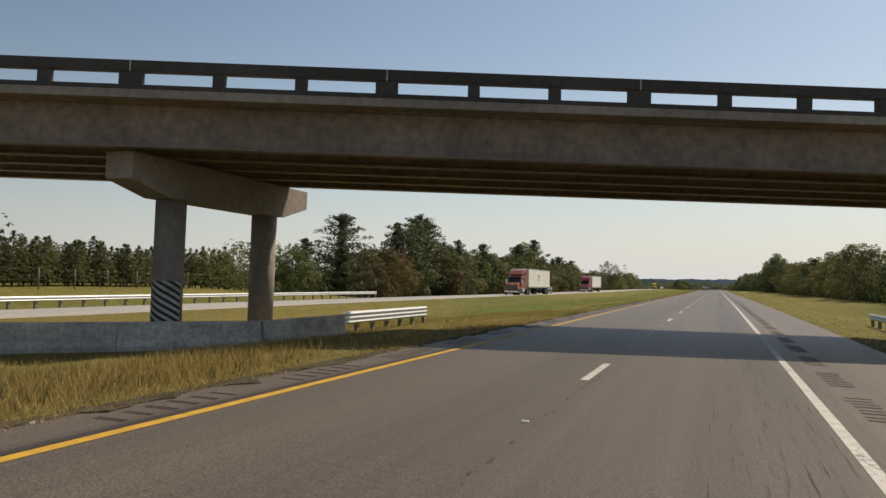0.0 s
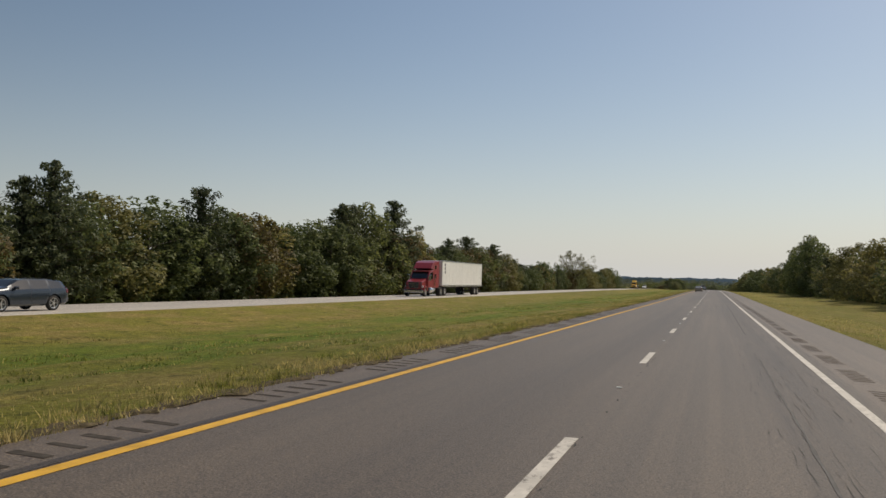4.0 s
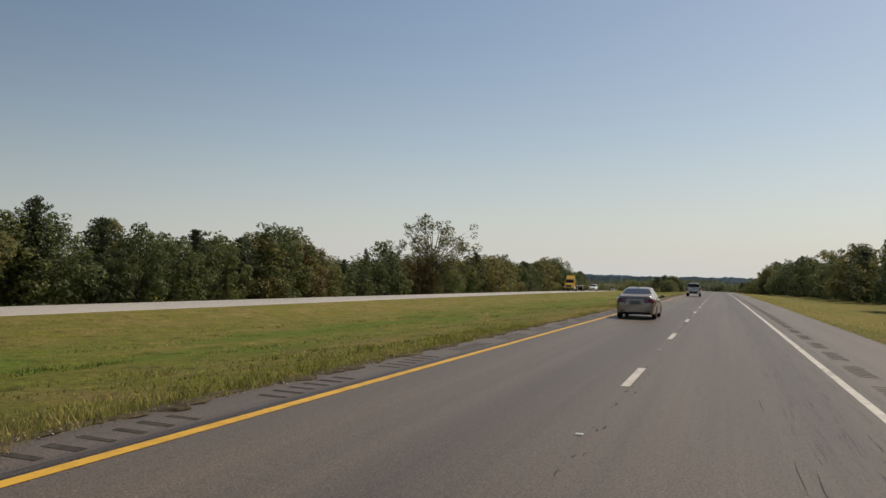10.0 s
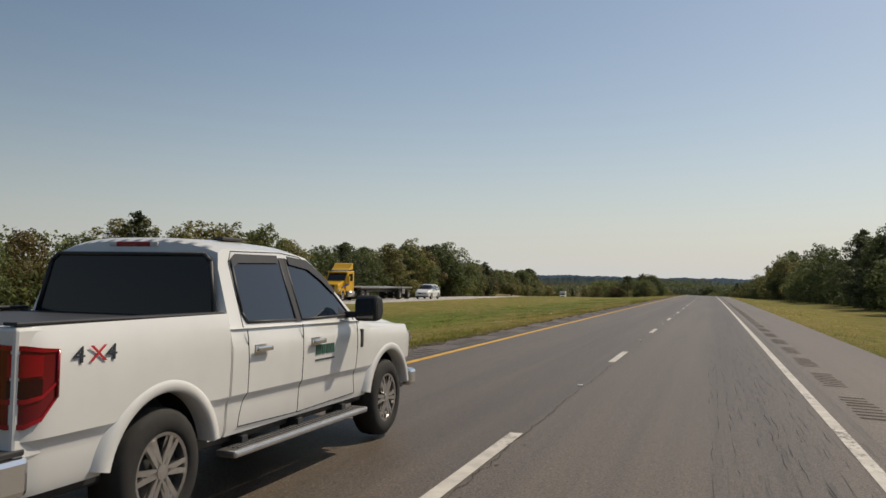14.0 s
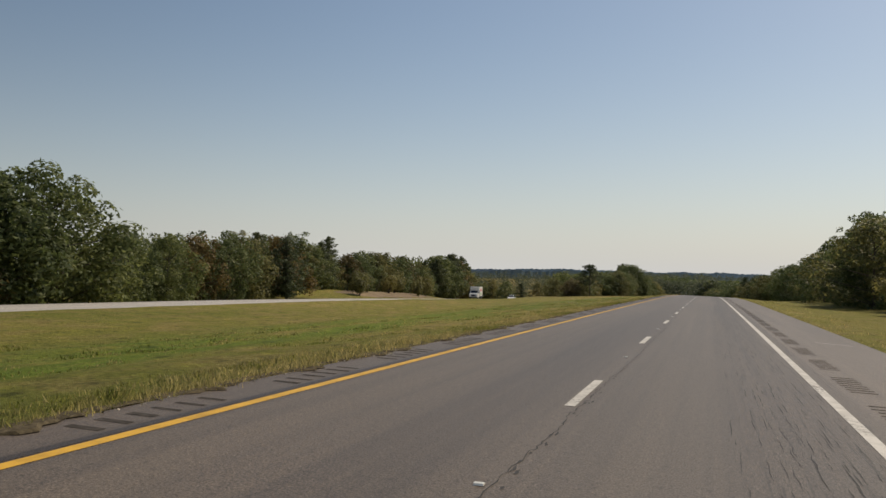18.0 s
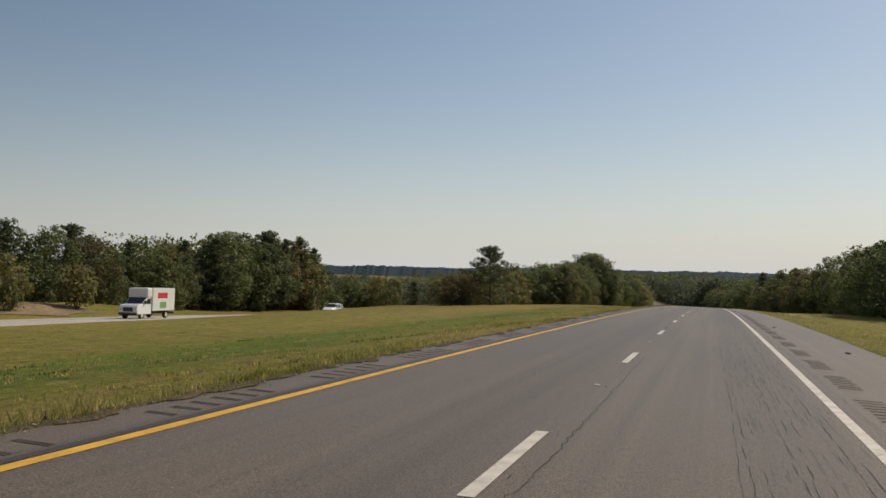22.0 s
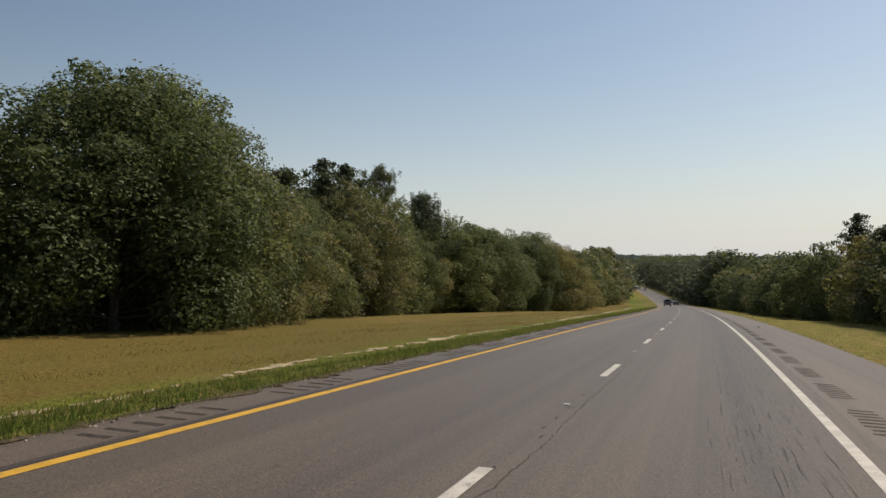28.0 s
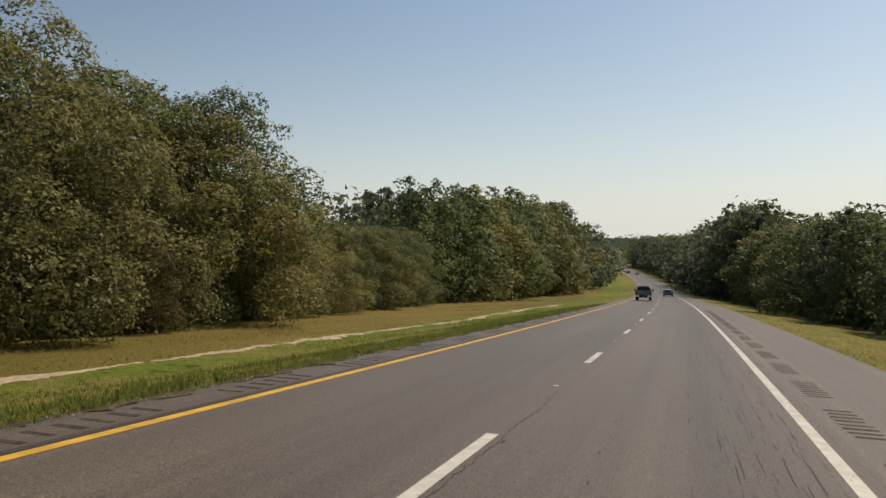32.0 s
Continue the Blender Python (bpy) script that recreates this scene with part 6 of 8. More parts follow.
class Shell:
    """A vehicle body: half outlines along its length, swept into a skin, from which windows and panels are cut."""

    def __init__(self, keys, arches, dy=0.05, soft=5, square=False):
        a = np.array(keys)
        self.y = np.arange(a[0, 0], a[-1, 0] + dy / 2, dy)
        self.c = [softened(np.interp(self.y, a[:, 0], a[:, k]), soft) for k in range(1, 6)]
        self.arches, self.square = arches, square

    def ring(self, i):
        w, zl, zb, zt, wt = (c[i] for c in self.c)
        y = self.y[i]
        hb, ht = zb - zl, zt - zb
        e = 0.985 if self.square else 0.955
        pts = [(0, zl), (w * .86, zl), (w * .975, zl + .08), (w, zl + .35 * hb), (w * .998, zl + .62 * hb), (w * e + w * .03, zl + .86 * hb), (w * e, zb),
               (wt, zb + ht * .86), (wt * .93, zb + ht * .96), (wt * .6, zt - .004), (0, zt)]
        out = []
        for k, (x, z) in enumerate(pts):
            for yc, zc, r in self.arches:
                if abs(y - yc) < r and 1 <= k <= 5:
                    z = max(z, zc + math.sqrt(r * r - (y - yc) ** 2))
            out.append((x, y, z))
        return out

    def point(self, y, u, side=1, off=0.0):
        i = int(np.clip(round((y - self.y[0]) / (self.y[1] - self.y[0])), 0, len(self.y) - 1))
        r = self.ring(i)
        k = int(min(max(math.floor(u), 0), len(r) - 2))
        a, b = Vector(r[k]), Vector(r[k + 1])
        p = a.lerp(b, u - k)
        d = (b - a).normalized()
        nrm = Vector((d.z, 0, -d.x))
        p = Vector((p.x, y, p.z)) + nrm * off
        return Vector((p.x * side, p.y, p.z))

    def skin(self, zone):
        """Faces grouped by zone(y, ring step, side)."""
        groups = {}
        rings = [self.ring(i) for i in range(len(self.y))]
        n = len(rings[0])
        for i in range(len(rings) - 1):
            ym = (self.y[i] + self.y[i + 1]) / 2
            for k in range(n - 1):
                for sd in (1, -1):
                    q = [rings[i][k], rings[i][k + 1], rings[i + 1][k + 1], rings[i + 1][k]]
                    q = [(x * sd, y, z) for x, y, z in q]
                    groups.setdefault(zone(ym, k, sd), []).append(q if sd < 0 else q[::-1])
        for i, flip in ((0, 1), (len(rings) - 1, 0)):
            loop = [p for p in rings[i]] + [(-p[0], p[1], p[2]) for p in rings[i][-2:0:-1]]
            groups.setdefault("body", []).append(loop if not flip else loop[::-1])
        return groups

    def build(self, parent, zone, mats, labels=None):
        for name, faces in self.skin(zone).items():
            bm = bmesh.new()
            for f in faces:
                bm.faces.new([bm.verts.new(p) for p in f])
            bmesh.ops.remove_doubles(bm, verts=bm.verts, dist=0.0008)
            bmesh.ops.recalc_face_normals(bm, faces=bm.faces)
            name = name[0] if isinstance(name, tuple) else name
            ob = part(name, bm, mats[name], parent, (labels or {}).get(name, ""), smooth=True)
            ob.data.set_sharp_from_angle(angle=radians(38))

    def panel(self, parent, name, y0, y1, u0, u1, mat, sides=(1, -1), off=0.006, label="", taper=0.0):
        """A thin plate that follows the skin."""
        for sd in sides:
            bm = bmesh.new()
            ny, nu = max(2, int((y1 - y0) / .06) + 1), max(2, int((u1 - u0) / .3) + 1)
            grid = []
            for a in range(ny):
                y = y0 + (y1 - y0) * a / (ny - 1)
                cut = taper * a / (ny - 1)
                grid.append([bm.verts.new(self.point(y, u0 + cut + (u1 - u0 - 2 * cut) * b / (nu - 1), sd, off)) for b in range(nu)])
            for a in range(ny - 1):
                for b in range(nu - 1):
                    bm.faces.new((grid[a][b], grid[a + 1][b], grid[a + 1][b + 1], grid[a][b + 1]))
            bmesh.ops.recalc_face_normals(bm, faces=bm.faces)
            bmesh.ops.solidify(bm, geom=bm.faces[:], thickness=0.004)
            part(name, bm, mat, parent, label, smooth=True)


def wheel(parent, x, y, r, width, rim_r, rim_mat=None, spokes=10, pairs=0.0):
    """Tyre and rim; x is the outer face and its sign the side."""
    sd = 1 if x > 0 else -1
    hub = new("wheel")
    hub.parent = parent
    hub.location = (x - sd * width / 2, y, r)
    if sd < 0:
        hub.rotation_euler = (0, 0, math.pi)
    prof = [(-width / 2 + .02, rim_r), (-width / 2, rim_r + .02), (-width / 2 + .01, r - .045), (-width / 2 + .04, r - .008), (0, r), (width / 2 - .04, r - .008), (width / 2 - .01, r - .045), (width / 2, rim_r + .02), (width / 2 - .02, rim_r)]
    bm = bmesh.new()
    n = 28
    rings = [[bm.verts.new((px, pr * math.cos(2 * math.pi * k / n), pr * math.sin(2 * math.pi * k / n))) for k in range(n)] for px, pr in prof]
    for a, b in zip(rings, rings[1:]):
        for k in range(n):
            bm.faces.new((a[k], a[(k + 1) % n], b[(k + 1) % n], b[k]))
    bmesh.ops.recalc_face_normals(bm, faces=bm.faces)
    part("tyre", bm, M_TYRE, hub, smooth=True)
    bm = bmesh.new()
    prof = [(width / 2 - .015, rim_r + .004), (width / 2 - .02, rim_r - .02), (width / 2 - .10, rim_r - .03), (-width / 2 + .03, rim_r - .02), (-width / 2 + .02, rim_r)]
    rings = [[bm.verts.new((px, pr * math.cos(2 * math.pi * k / n), pr * math.sin(2 * math.pi * k / n))) for k in range(n)] for px, pr in prof]
    for a, b in zip(rings, rings[1:]):
        for k in range(n):
            bm.faces.new((a[k], a[(k + 1) % n], b[(k + 1) % n], b[k]))
    tube(bm, (width / 2 - .06, 0, 0), (width / 2 - .015, 0, 0), .06, .05, 14)
    for k in range(spokes):
        a = 2 * math.pi * k / spokes if not pairs else 4 * math.pi * (k // 2) / spokes + (pairs if k % 2 else -pairs)
        c, s = math.cos(a), math.sin(a)
        vs = []
        for px, rr, hw in ((width / 2 - .05, .04, .022), (width / 2 - .018, .04, .022), (width / 2 - .018, rim_r - .015, .017), (width / 2 - .05, rim_r - .015, .017)):
            vs.append([bm.verts.new((px, rr * c - q * hw * s, rr * s + q * hw * c)) for q in (-1, 1)])
        for a2, b2 in zip(vs, vs[1:] + vs[:1]):
            bm.faces.new((a2[0], a2[1], b2[1], b2[0]))
    bmesh.ops.recalc_face_normals(bm, faces=bm.faces)
    part("rim", bm, rim_mat or M_ALLOY, hub)
    bm = bmesh.new()
    tube(bm, (-width / 2 + .04, 0, 0), (width / 2 - .09, 0, 0), rim_r - .03, sides=20)
    part("brake_disc", bm, M_TRIM, hub, smooth=True)
    return hub


def block(parent, name, x0, x1, y0, y1, z0, z1, mat, bevel=0.01, label=""):
    bm = bmesh.new()
    box(bm, x0, x1, y0, y1, z0, z1, bevel)
    return part(name, bm, mat, parent, label)


def mirror_pair(parent, x, y, z, mat, w=.2, h=.15):
    for sd in (1, -1):
        bm = bmesh.new()
        prism(bm, [(y - .05, z - h / 2), (y + .09, z - h / 2 + .03), (y + .09, z + h / 2 - .03), (y - .05, z + h / 2)], sd * x, sd * (x + w), "x", .02)
        part("wing_mirror", bm, mat, parent)


def text_part(parent, body, size, m, mat, name="lettering", shear=0.0):
    cu = bpy.data.curves.new(name, "FONT")
    cu.body, cu.size, cu.extrude, cu.shear = body, size, 0.002, shear
    tmp = bpy.data.objects.new(name, cu)
    scene.collection.objects.link(tmp)
    me = bpy.data.meshes.new_from_object(tmp.evaluated_get(bpy.context.evaluated_depsgraph_get()))
    bpy.data.objects.remove(tmp)
    me.materials.clear()
    me.materials.append(mat)
    ob = new(name, me)
    ob.parent = parent
    ob.matrix_local = m
    return ob


def bars(parent, m, widths, height, mat, gap=.02):
    """Unreadable or withheld writing as plain bars in the plane of m (x along the writing)."""
    x = 0.0
    for w in widths:
        bm = bmesh.new()
        box(bm, x, x + w, 0, height, -.002, .002)
        ob = part("lettering_bar", bm, mat, parent)
        ob.matrix_local = m
        x += w + gap


def glide(pts, n):
    """n points on a smooth curve through pts."""
    p = np.array(pts, float)
    q = np.vstack([2 * p[0] - p[1], p, 2 * p[-1] - p[-2]])
    u = np.linspace(0, len(p) - 1 - 1e-6, n)
    i = u.astype(int)
    f = (u - i)[:, None]
    a, b, c, d = q[i], q[i + 1], q[i + 2], q[i + 3]
    return .5 * (2 * b + (c - a) * f + (2 * a - 5 * b + 4 * c - d) * f ** 2 + (3 * b - a - 3 * c + d) * f ** 3)


def sheet(parent, name, rows, mat, label="", sharp=35, thick=0.0):
    """A smooth sheet through rows of points."""
    bm = bmesh.new()
    grid = [[bm.verts.new(p) for p in r] for r in rows]
    for r0, r1 in zip(grid, grid[1:]):
        for k in range(len(r0) - 1):
            bm.faces.new((r0[k], r0[k + 1], r1[k + 1], r1[k]))
    bmesh.ops.remove_doubles(bm, verts=bm.verts, dist=0.0005)
    bmesh.ops.recalc_face_normals(bm, faces=bm.faces)
    if thick:
        bmesh.ops.solidify(bm, geom=bm.faces[:], thickness=thick)
    ob = part(name, bm, mat, parent, label, smooth=True)
    ob.data.set_sharp_from_angle(angle=radians(sharp))
    return ob


def pane(parent, name, pts, mat, depth, label="", bevel=0.0):
    """A flat plate with the given corners, made solid along its normal."""
    bm = bmesh.new()
    vs = [bm.verts.new(p) for p in pts]
    f = bm.faces.new(vs)
    n = f.normal if f.normal.length else Vector((0, 0, 1))
    f.normal_update()
    n = f.normal.copy()
    back = [bm.verts.new(Vector(p) + n * depth) for p in pts]
    bm.faces.new(back[::-1])
    for k in range(len(vs)):
        bm.faces.new((vs[k], vs[(k + 1) % len(vs)], back[(k + 1) % len(vs)], back[k]))
    bmesh.ops.recalc_face_normals(bm, faces=bm.faces)
    if bevel:
        bmesh.ops.bevel(bm, geom=bm.edges[:], offset=bevel, segments=2, affect="EDGES", profile=0.5)
    return part(name, bm, mat, parent, label)


def seam(parent, name, pts, r, mat, label=""):
    """A thin bead along a line of points."""
    bm = bmesh.new()
    pts = [Vector(p) for p in pts]
    for a, b in zip(pts, pts[1:]):
        tube(bm, a, b, r, sides=6)
    return part(name, bm, mat, parent, label, smooth=True)


def arch_lip(parent, x, yc, zc, r, z0, mat, w=0.035, out=0.02):
    """The rolled edge round a wheel opening."""
    for sd in (1, -1):
        a0 = math.asin(max(-1, min(1, (z0 - zc) / r)))
        angles = np.linspace(a0, math.pi - a0, 29)
        rows = [[(sd * (x + o), yc + (r + d) * math.cos(a), zc + (r + d) * math.sin(a)) for o, d in ((-.10, -.012), (out * .6, -.012), (out, .0), (out, w * .6), (out * .4, w), (-.02, w * 1.25))] for a in angles]
        sheet(parent, "wheel_arch", rows, mat, sharp=60)
        rows = [[(sd * xx, yc + (r + .012) * math.cos(a), zc + (r + .012) * math.sin(a)) for xx in (x - .34, x - .05)] for a in angles]
        sheet(parent, "arch_liner", rows, M_TRIM)


def sedan(m):
    car = empty("sedan", "champagne-gold four-door sedan with a sloping tinted rear window", "car", m=m)
    # stations along the car: y, half width, sill, belt, top, half roof
    keys = np.array([(-2.425, .64, .38, .62, .66, .46), (-2.415, .72, .32, .78, .86, .54), (-2.39, .775, .275, .89, .99, .59), (-2.34, .815, .245, .95, 1.075, .64), (-2.25, .85, .23, .975, 1.105, .69), (-2.1, .88, .22, .985, 1.12, .72),
                     (-1.8, .905, .205, 1.0, 1.135, .74), (-1.45, .915, .20, 1.0, 1.265, .70), (-1.1, .915, .195, .995, 1.395, .635), (-.75, .915, .19, .985, 1.475, .605), (-.35, .915, .19, .975, 1.50, .60), (.1, .915, .19, .96, 1.487, .60), (.5, .915, .19, .945, 1.405, .61),
                     (.95, .912, .195, .925, 1.19, .68), (1.3, .905, .2, .90, 1.02, .74), (1.75, .885, .205, .85, .93, .73), (2.1, .835, .225, .76, .83, .66), (2.3, .73, .27, .66, .70, .52), (2.38, .58, .34, .56, .60, .4)])
    ys = np.concatenate([np.arange(-2.425, -2.36, .006), np.arange(-2.36, -1.0, .014), np.arange(-1.0, 2.3, .025), np.arange(2.3, 2.381, .01)])
    smooth_cols = []
    for k in range(1, 6):
        fine = np.interp(np.arange(-2.6, 2.6, .01), keys[:, 0], keys[:, k])
        smooth_cols.append(np.interp(ys, np.arange(-2.6, 2.6, .01), softened(fine, 7)))
    rings = []
    for y, w, zl, zb, zt, wt in zip(ys, *smooth_cols):
        hb, ht = zb - zl, zt - zb
        rings.append([(x, y, z) for x, z in glide([(0, zl), (w * .80, zl), (w * .955, zl + .07 * hb), (w * .985, zl + .24 * hb), (w, zl + .48 * hb), (w * .997, zl + .68 * hb), (w * .985, zl + .84 * hb), (w * .955, zl + .95 * hb), (w * .93, zb),
                                                   (wt + (w * .93 - wt) * .46, zb + ht * .5), (wt * 1.01, zb + ht * .84), (wt * .9, zb + ht * .95), (wt * .55, zb + ht * .99), (0, zt)], 66)])
    arches = ((-1.40, .33, .37), (1.40, .33, .37))
    bm = bmesh.new()
    under = bmesh.new()
    for i in range(len(rings) - 1):
        for k in range(65):
            q = [rings[i][k], rings[i][k + 1], rings[i + 1][k + 1], rings[i + 1][k]]
            x, y, z = (sum(p[j] for p in q) / 4 for j in range(3))
            if x > .5 and any((y - yc) ** 2 + (z - zc) ** 2 < (r - .02) ** 2 for yc, zc, r in arches):
                continue
            target = under if k < 9 else bm
            for sd in (1, -1):
                target.faces.new([target.verts.new((px * sd, py, pz)) for px, py, pz in (q if sd < 0 else q[::-1])])
    for i in (0, -1):
        bm.faces.new([bm.verts.new(p) for p in rings[i]] + [bm.verts.new((-p[0], p[1], p[2])) for p in rings[i][-2:0:-1]])
    for b in (bm, under):
        bmesh.ops.remove_doubles(b, verts=b.verts, dist=0.0005)
        bmesh.ops.recalc_face_normals(b, faces=b.faces)
    tree_of = BVHTree.FromBMesh(bm)
    body = part("body", bm, M_GOLD, car, smooth=True)
    body.data.set_sharp_from_angle(angle=radians(50))
    part("underbody", under, M_TRIM, car, smooth=True)

    def laid(points, way, off):
        """Points moved along way on to the body's skin, and off it by that much."""
        out = []
        for q in points:
            start = Vector(q) - Vector(way) * 3
            hit, n, _, _ = tree_of.ray_cast(start, Vector(way))
            if hit is None:
                hit, n, _, _ = tree_of.find_nearest(out[-1] if out else Vector(q))
            out.append(hit + (n if n.dot(Vector(way)) < 0 else -n) * off)
        return out

    def fitted(name, outline, way, mat, label="", off=.004, holder=None):
        """A plate of that outline that lies on the skin."""
        edge = [Vector(a).lerp(Vector(b), f) for a, b in zip(outline, outline[1:] + outline[:1]) for f in np.linspace(0, 1, 9)[:-1]]
        mid = sum(edge, Vector()) / len(edge)
        rows = [laid([mid.lerp(e, f) for e in edge + edge[:1]], way, off) for f in np.linspace(0.02, 1, 9)]
        rows.append(laid(edge + edge[:1], way, -.012))
        return sheet(holder or car, name, rows, mat, label, sharp=60)

    for sd in (1, -1):
        side = (-sd, 0, 0)
        at = lambda pts: [(sd * 1.5, y, z) for y, z in pts]
        fitted("side_window", at([(-.06, 1.0), (.88, .97), (.72, 1.10), (.50, 1.25), (.28, 1.345), (.05, 1.39), (-.06, 1.395)]), side, M_GLASS_PALE)
        fitted("side_window", at([(-.15, 1.0), (-.15, 1.40), (-.45, 1.395), (-.78, 1.34), (-1.0, 1.27), (-.95, 1.01)]), side, M_GLASS_PALE)
        fitted("quarter_window", at([(-1.0, 1.015), (-1.05, 1.245), (-1.26, 1.13), (-1.42, 1.035)]), side, M_GLASS_DIM)
        fitted("door_pillar", at([(-.15, 1.0), (-.06, 1.0), (-.06, 1.395), (-.15, 1.40)]), side, M_TRIM, off=.003)
        fitted("door_pillar", at([(-.95, 1.01), (-1.0, 1.27), (-1.05, 1.25), (-1.0, 1.01)]), side, M_TRIM, off=.003)
        # tail lamp in two pieces that meet at the corner, with a pale inner lens
        rear = (0, 1, 0)
        back = lambda pts: [(sd * x, -3, z) for x, z in pts]
        lamp = fitted("tail_lamp", back([(.40, .875), (.52, .80), (.64, .772), (.80, .772), (.80, .957), (.60, .957), (.42, .94)]), rear, M_TAIL_DEEP, "dark red wrap-round tail lamp", .006)
        fitted("lamp_wing", at([(-2.34, .775), (-2.24, .79), (-2.02, .865), (-1.84, .945), (-1.98, .968), (-2.34, .957)]), side, M_TAIL_DEEP, "", .006, lamp)
        fitted("lamp_corner", [(sd * .95 - sd * f * .35, -2.6 - f * .2 + .2, z) for f, z in ((0, .785), (.5, .775), (1, .775), (1, .955), (.5, .957), (0, .96))], Vector((-sd * .7, .7, 0)).normalized(), M_TAIL_DEEP, "", .005, lamp)
        fitted("reversing_lamp", back([(.37, .908), (.44, .872), (.53, .85), (.555, .875), (.47, .905)]), rear, M_LENS, "pale reversing lens", .009)
        fitted("rear_vent", back([(.42, .40), (.62, .385), (.70, .41), (.62, .43), (.44, .432)]), rear, M_TRIM, "dark slot low in the rear bumper")
        fitted("head_lamp", at([(1.72, .80), (2.15, .70), (2.2, .76), (1.9, .86)]), side, M_CLEAR)
        for pts in ([(-.105, .30), (-.105, .985)], [(.86, .30), (.80, .955)], [(-1.0, 1.0), (-1.05, .93), (-1.05, .86), (-1.0, .78), (-.93, .70)]):
            fine = [(y0 + (y1 - y0) * f, z0 + (z1 - z0) * f) for (y0, z0), (y1, z1) in zip(pts, pts[1:]) for f in np.linspace(0, 1, 12)]
            seam(car, "door_gap", laid(at(fine), side, 0), .004, M_TRIM)
        seam(car, "crease", laid(at(zip(np.linspace(-1.9, 1.5, 40), np.linspace(.905, .80, 40))), side, 0), .006, M_GOLD)
        seam(car, "window_trim", laid(at(zip(np.linspace(-1.42, .92, 30), np.linspace(1.015, .955, 30))), side, .002), .007, M_CHROME)
        seam(car, "sill_trim", laid(at([(y, .30) for y in np.linspace(-1.0, .98, 10)]), side, .002), .009, M_TRIM)
        for y in (-.86, .02):
            q = laid(at([(y + .1, .885)]), side, 0)[0]
            block(car, "door_handle", min(q.x, q.x + sd * .035), max(q.x, q.x + sd * .035), y, y + .2, .872, .90, M_CHROME, .010)
        # dark material on the mirror: the shade on its rear side is painted
        bm = bmesh.new()
        prism(bm, [(.70, .985), (.84, .99), (.88, 1.04), (.85, 1.10), (.74, 1.115), (.69, 1.07)], sd * .92, sd * 1.10, "x", .03)
        part("wing_mirror", bm, M_TRIM, car, "dark wing mirror")
        block(car, "mirror_foot", min(sd * .82, sd * .95), max(sd * .82, sd * .95), .76, .83, .98, 1.03, M_TRIM, .01)
        seam(car, "roof_moulding", laid([(sd * .54, y, 3) for y in np.linspace(-.95, .35, 14)], (0, 0, -1), 0), .005, M_TRIM)
    fitted("rear_window", [(x, y, 3) for x, y in ((-.50, -1.0), (.50, -1.0), (.56, -1.2), (.66, -1.60), (.60, -1.68), (0, -1.73), (-.60, -1.68), (-.66, -1.60), (-.56, -1.2))], (0, 0, -1), M_GLASS_SKY, "sloping tinted rear window reflecting the sky")
    fitted("windscreen", [(x, y, 3) for x, y in ((-.50, .42), (.50, .42), (.66, 1.0), (.56, 1.12), (-.56, 1.12), (-.66, 1.0))], (0, 0, -1), M_TINT)
    for yc, zc, r in arches:
        arch_lip(car, .893, yc, zc, r, .22, M_GOLD, .03, .012)
    for x, y in ((.90, -1.40), (-.90, -1.40), (.89, 1.40), (-.89, 1.40)):
        wheel(car, x, y, .33, .215, .235, M_WHEEL, spokes=10)
    # boot lid: lip, gap, plate recess, garnish
    rear = (0, 1, 0)
    seam(car, "boot_garnish", laid([(x, -3, .905 + .02 * abs(x)) for x in np.linspace(-.36, .36, 17)], rear, .004), .009, M_CHROME)
    seam(car, "boot_lip_gap", laid([(x, -3, .985 - .04 * abs(x) ** 2) for x in np.linspace(-.56, .56, 41)], rear, 0), .0045, M_TRIM)
    seam(car, "boot_gap", laid([(x, -3, .655 + .15 * max(0, (abs(x) - .42) / .2)) for x in np.linspace(-.62, .62, 41)], rear, 0), .0045, M_TRIM)
    # flush plate in darker paint: the recess and its shade are only coloured in
    fitted("plate_recess", [(x, -3, z) for x, z in ((-.28, .69), (.28, .69), (.25, .86), (-.25, .86))], rear, M_GOLD_SHADE, off=.003)
    plate = laid([(0, -3, .775)], rear, 0)[0].y
    block(car, "licence_plate", -.155, .155, plate - .03, plate + .03, .70, .845, M_PLATE_DIM, .006, "dull grey licence plate with unreadable characters")
    bars(car, Matrix.Translation((-.105, plate - .033, .745)) @ pose(0, 0, 0, 90), [.03] * 5, .05, M_PLATE_GREY, .014)
    block(car, "rear_diffuser", -.62, .62, -2.37, -2.2, .235, .33, M_TRIM, .03)
    bm = bmesh.new()
    prism(bm, [(-.90, 1.46), (-.70, 1.475), (-.82, 1.53), (-.88, 1.535)], -.022, .022, "x", .006)
    part("roof_antenna", bm, M_TRIM, car)
    return car


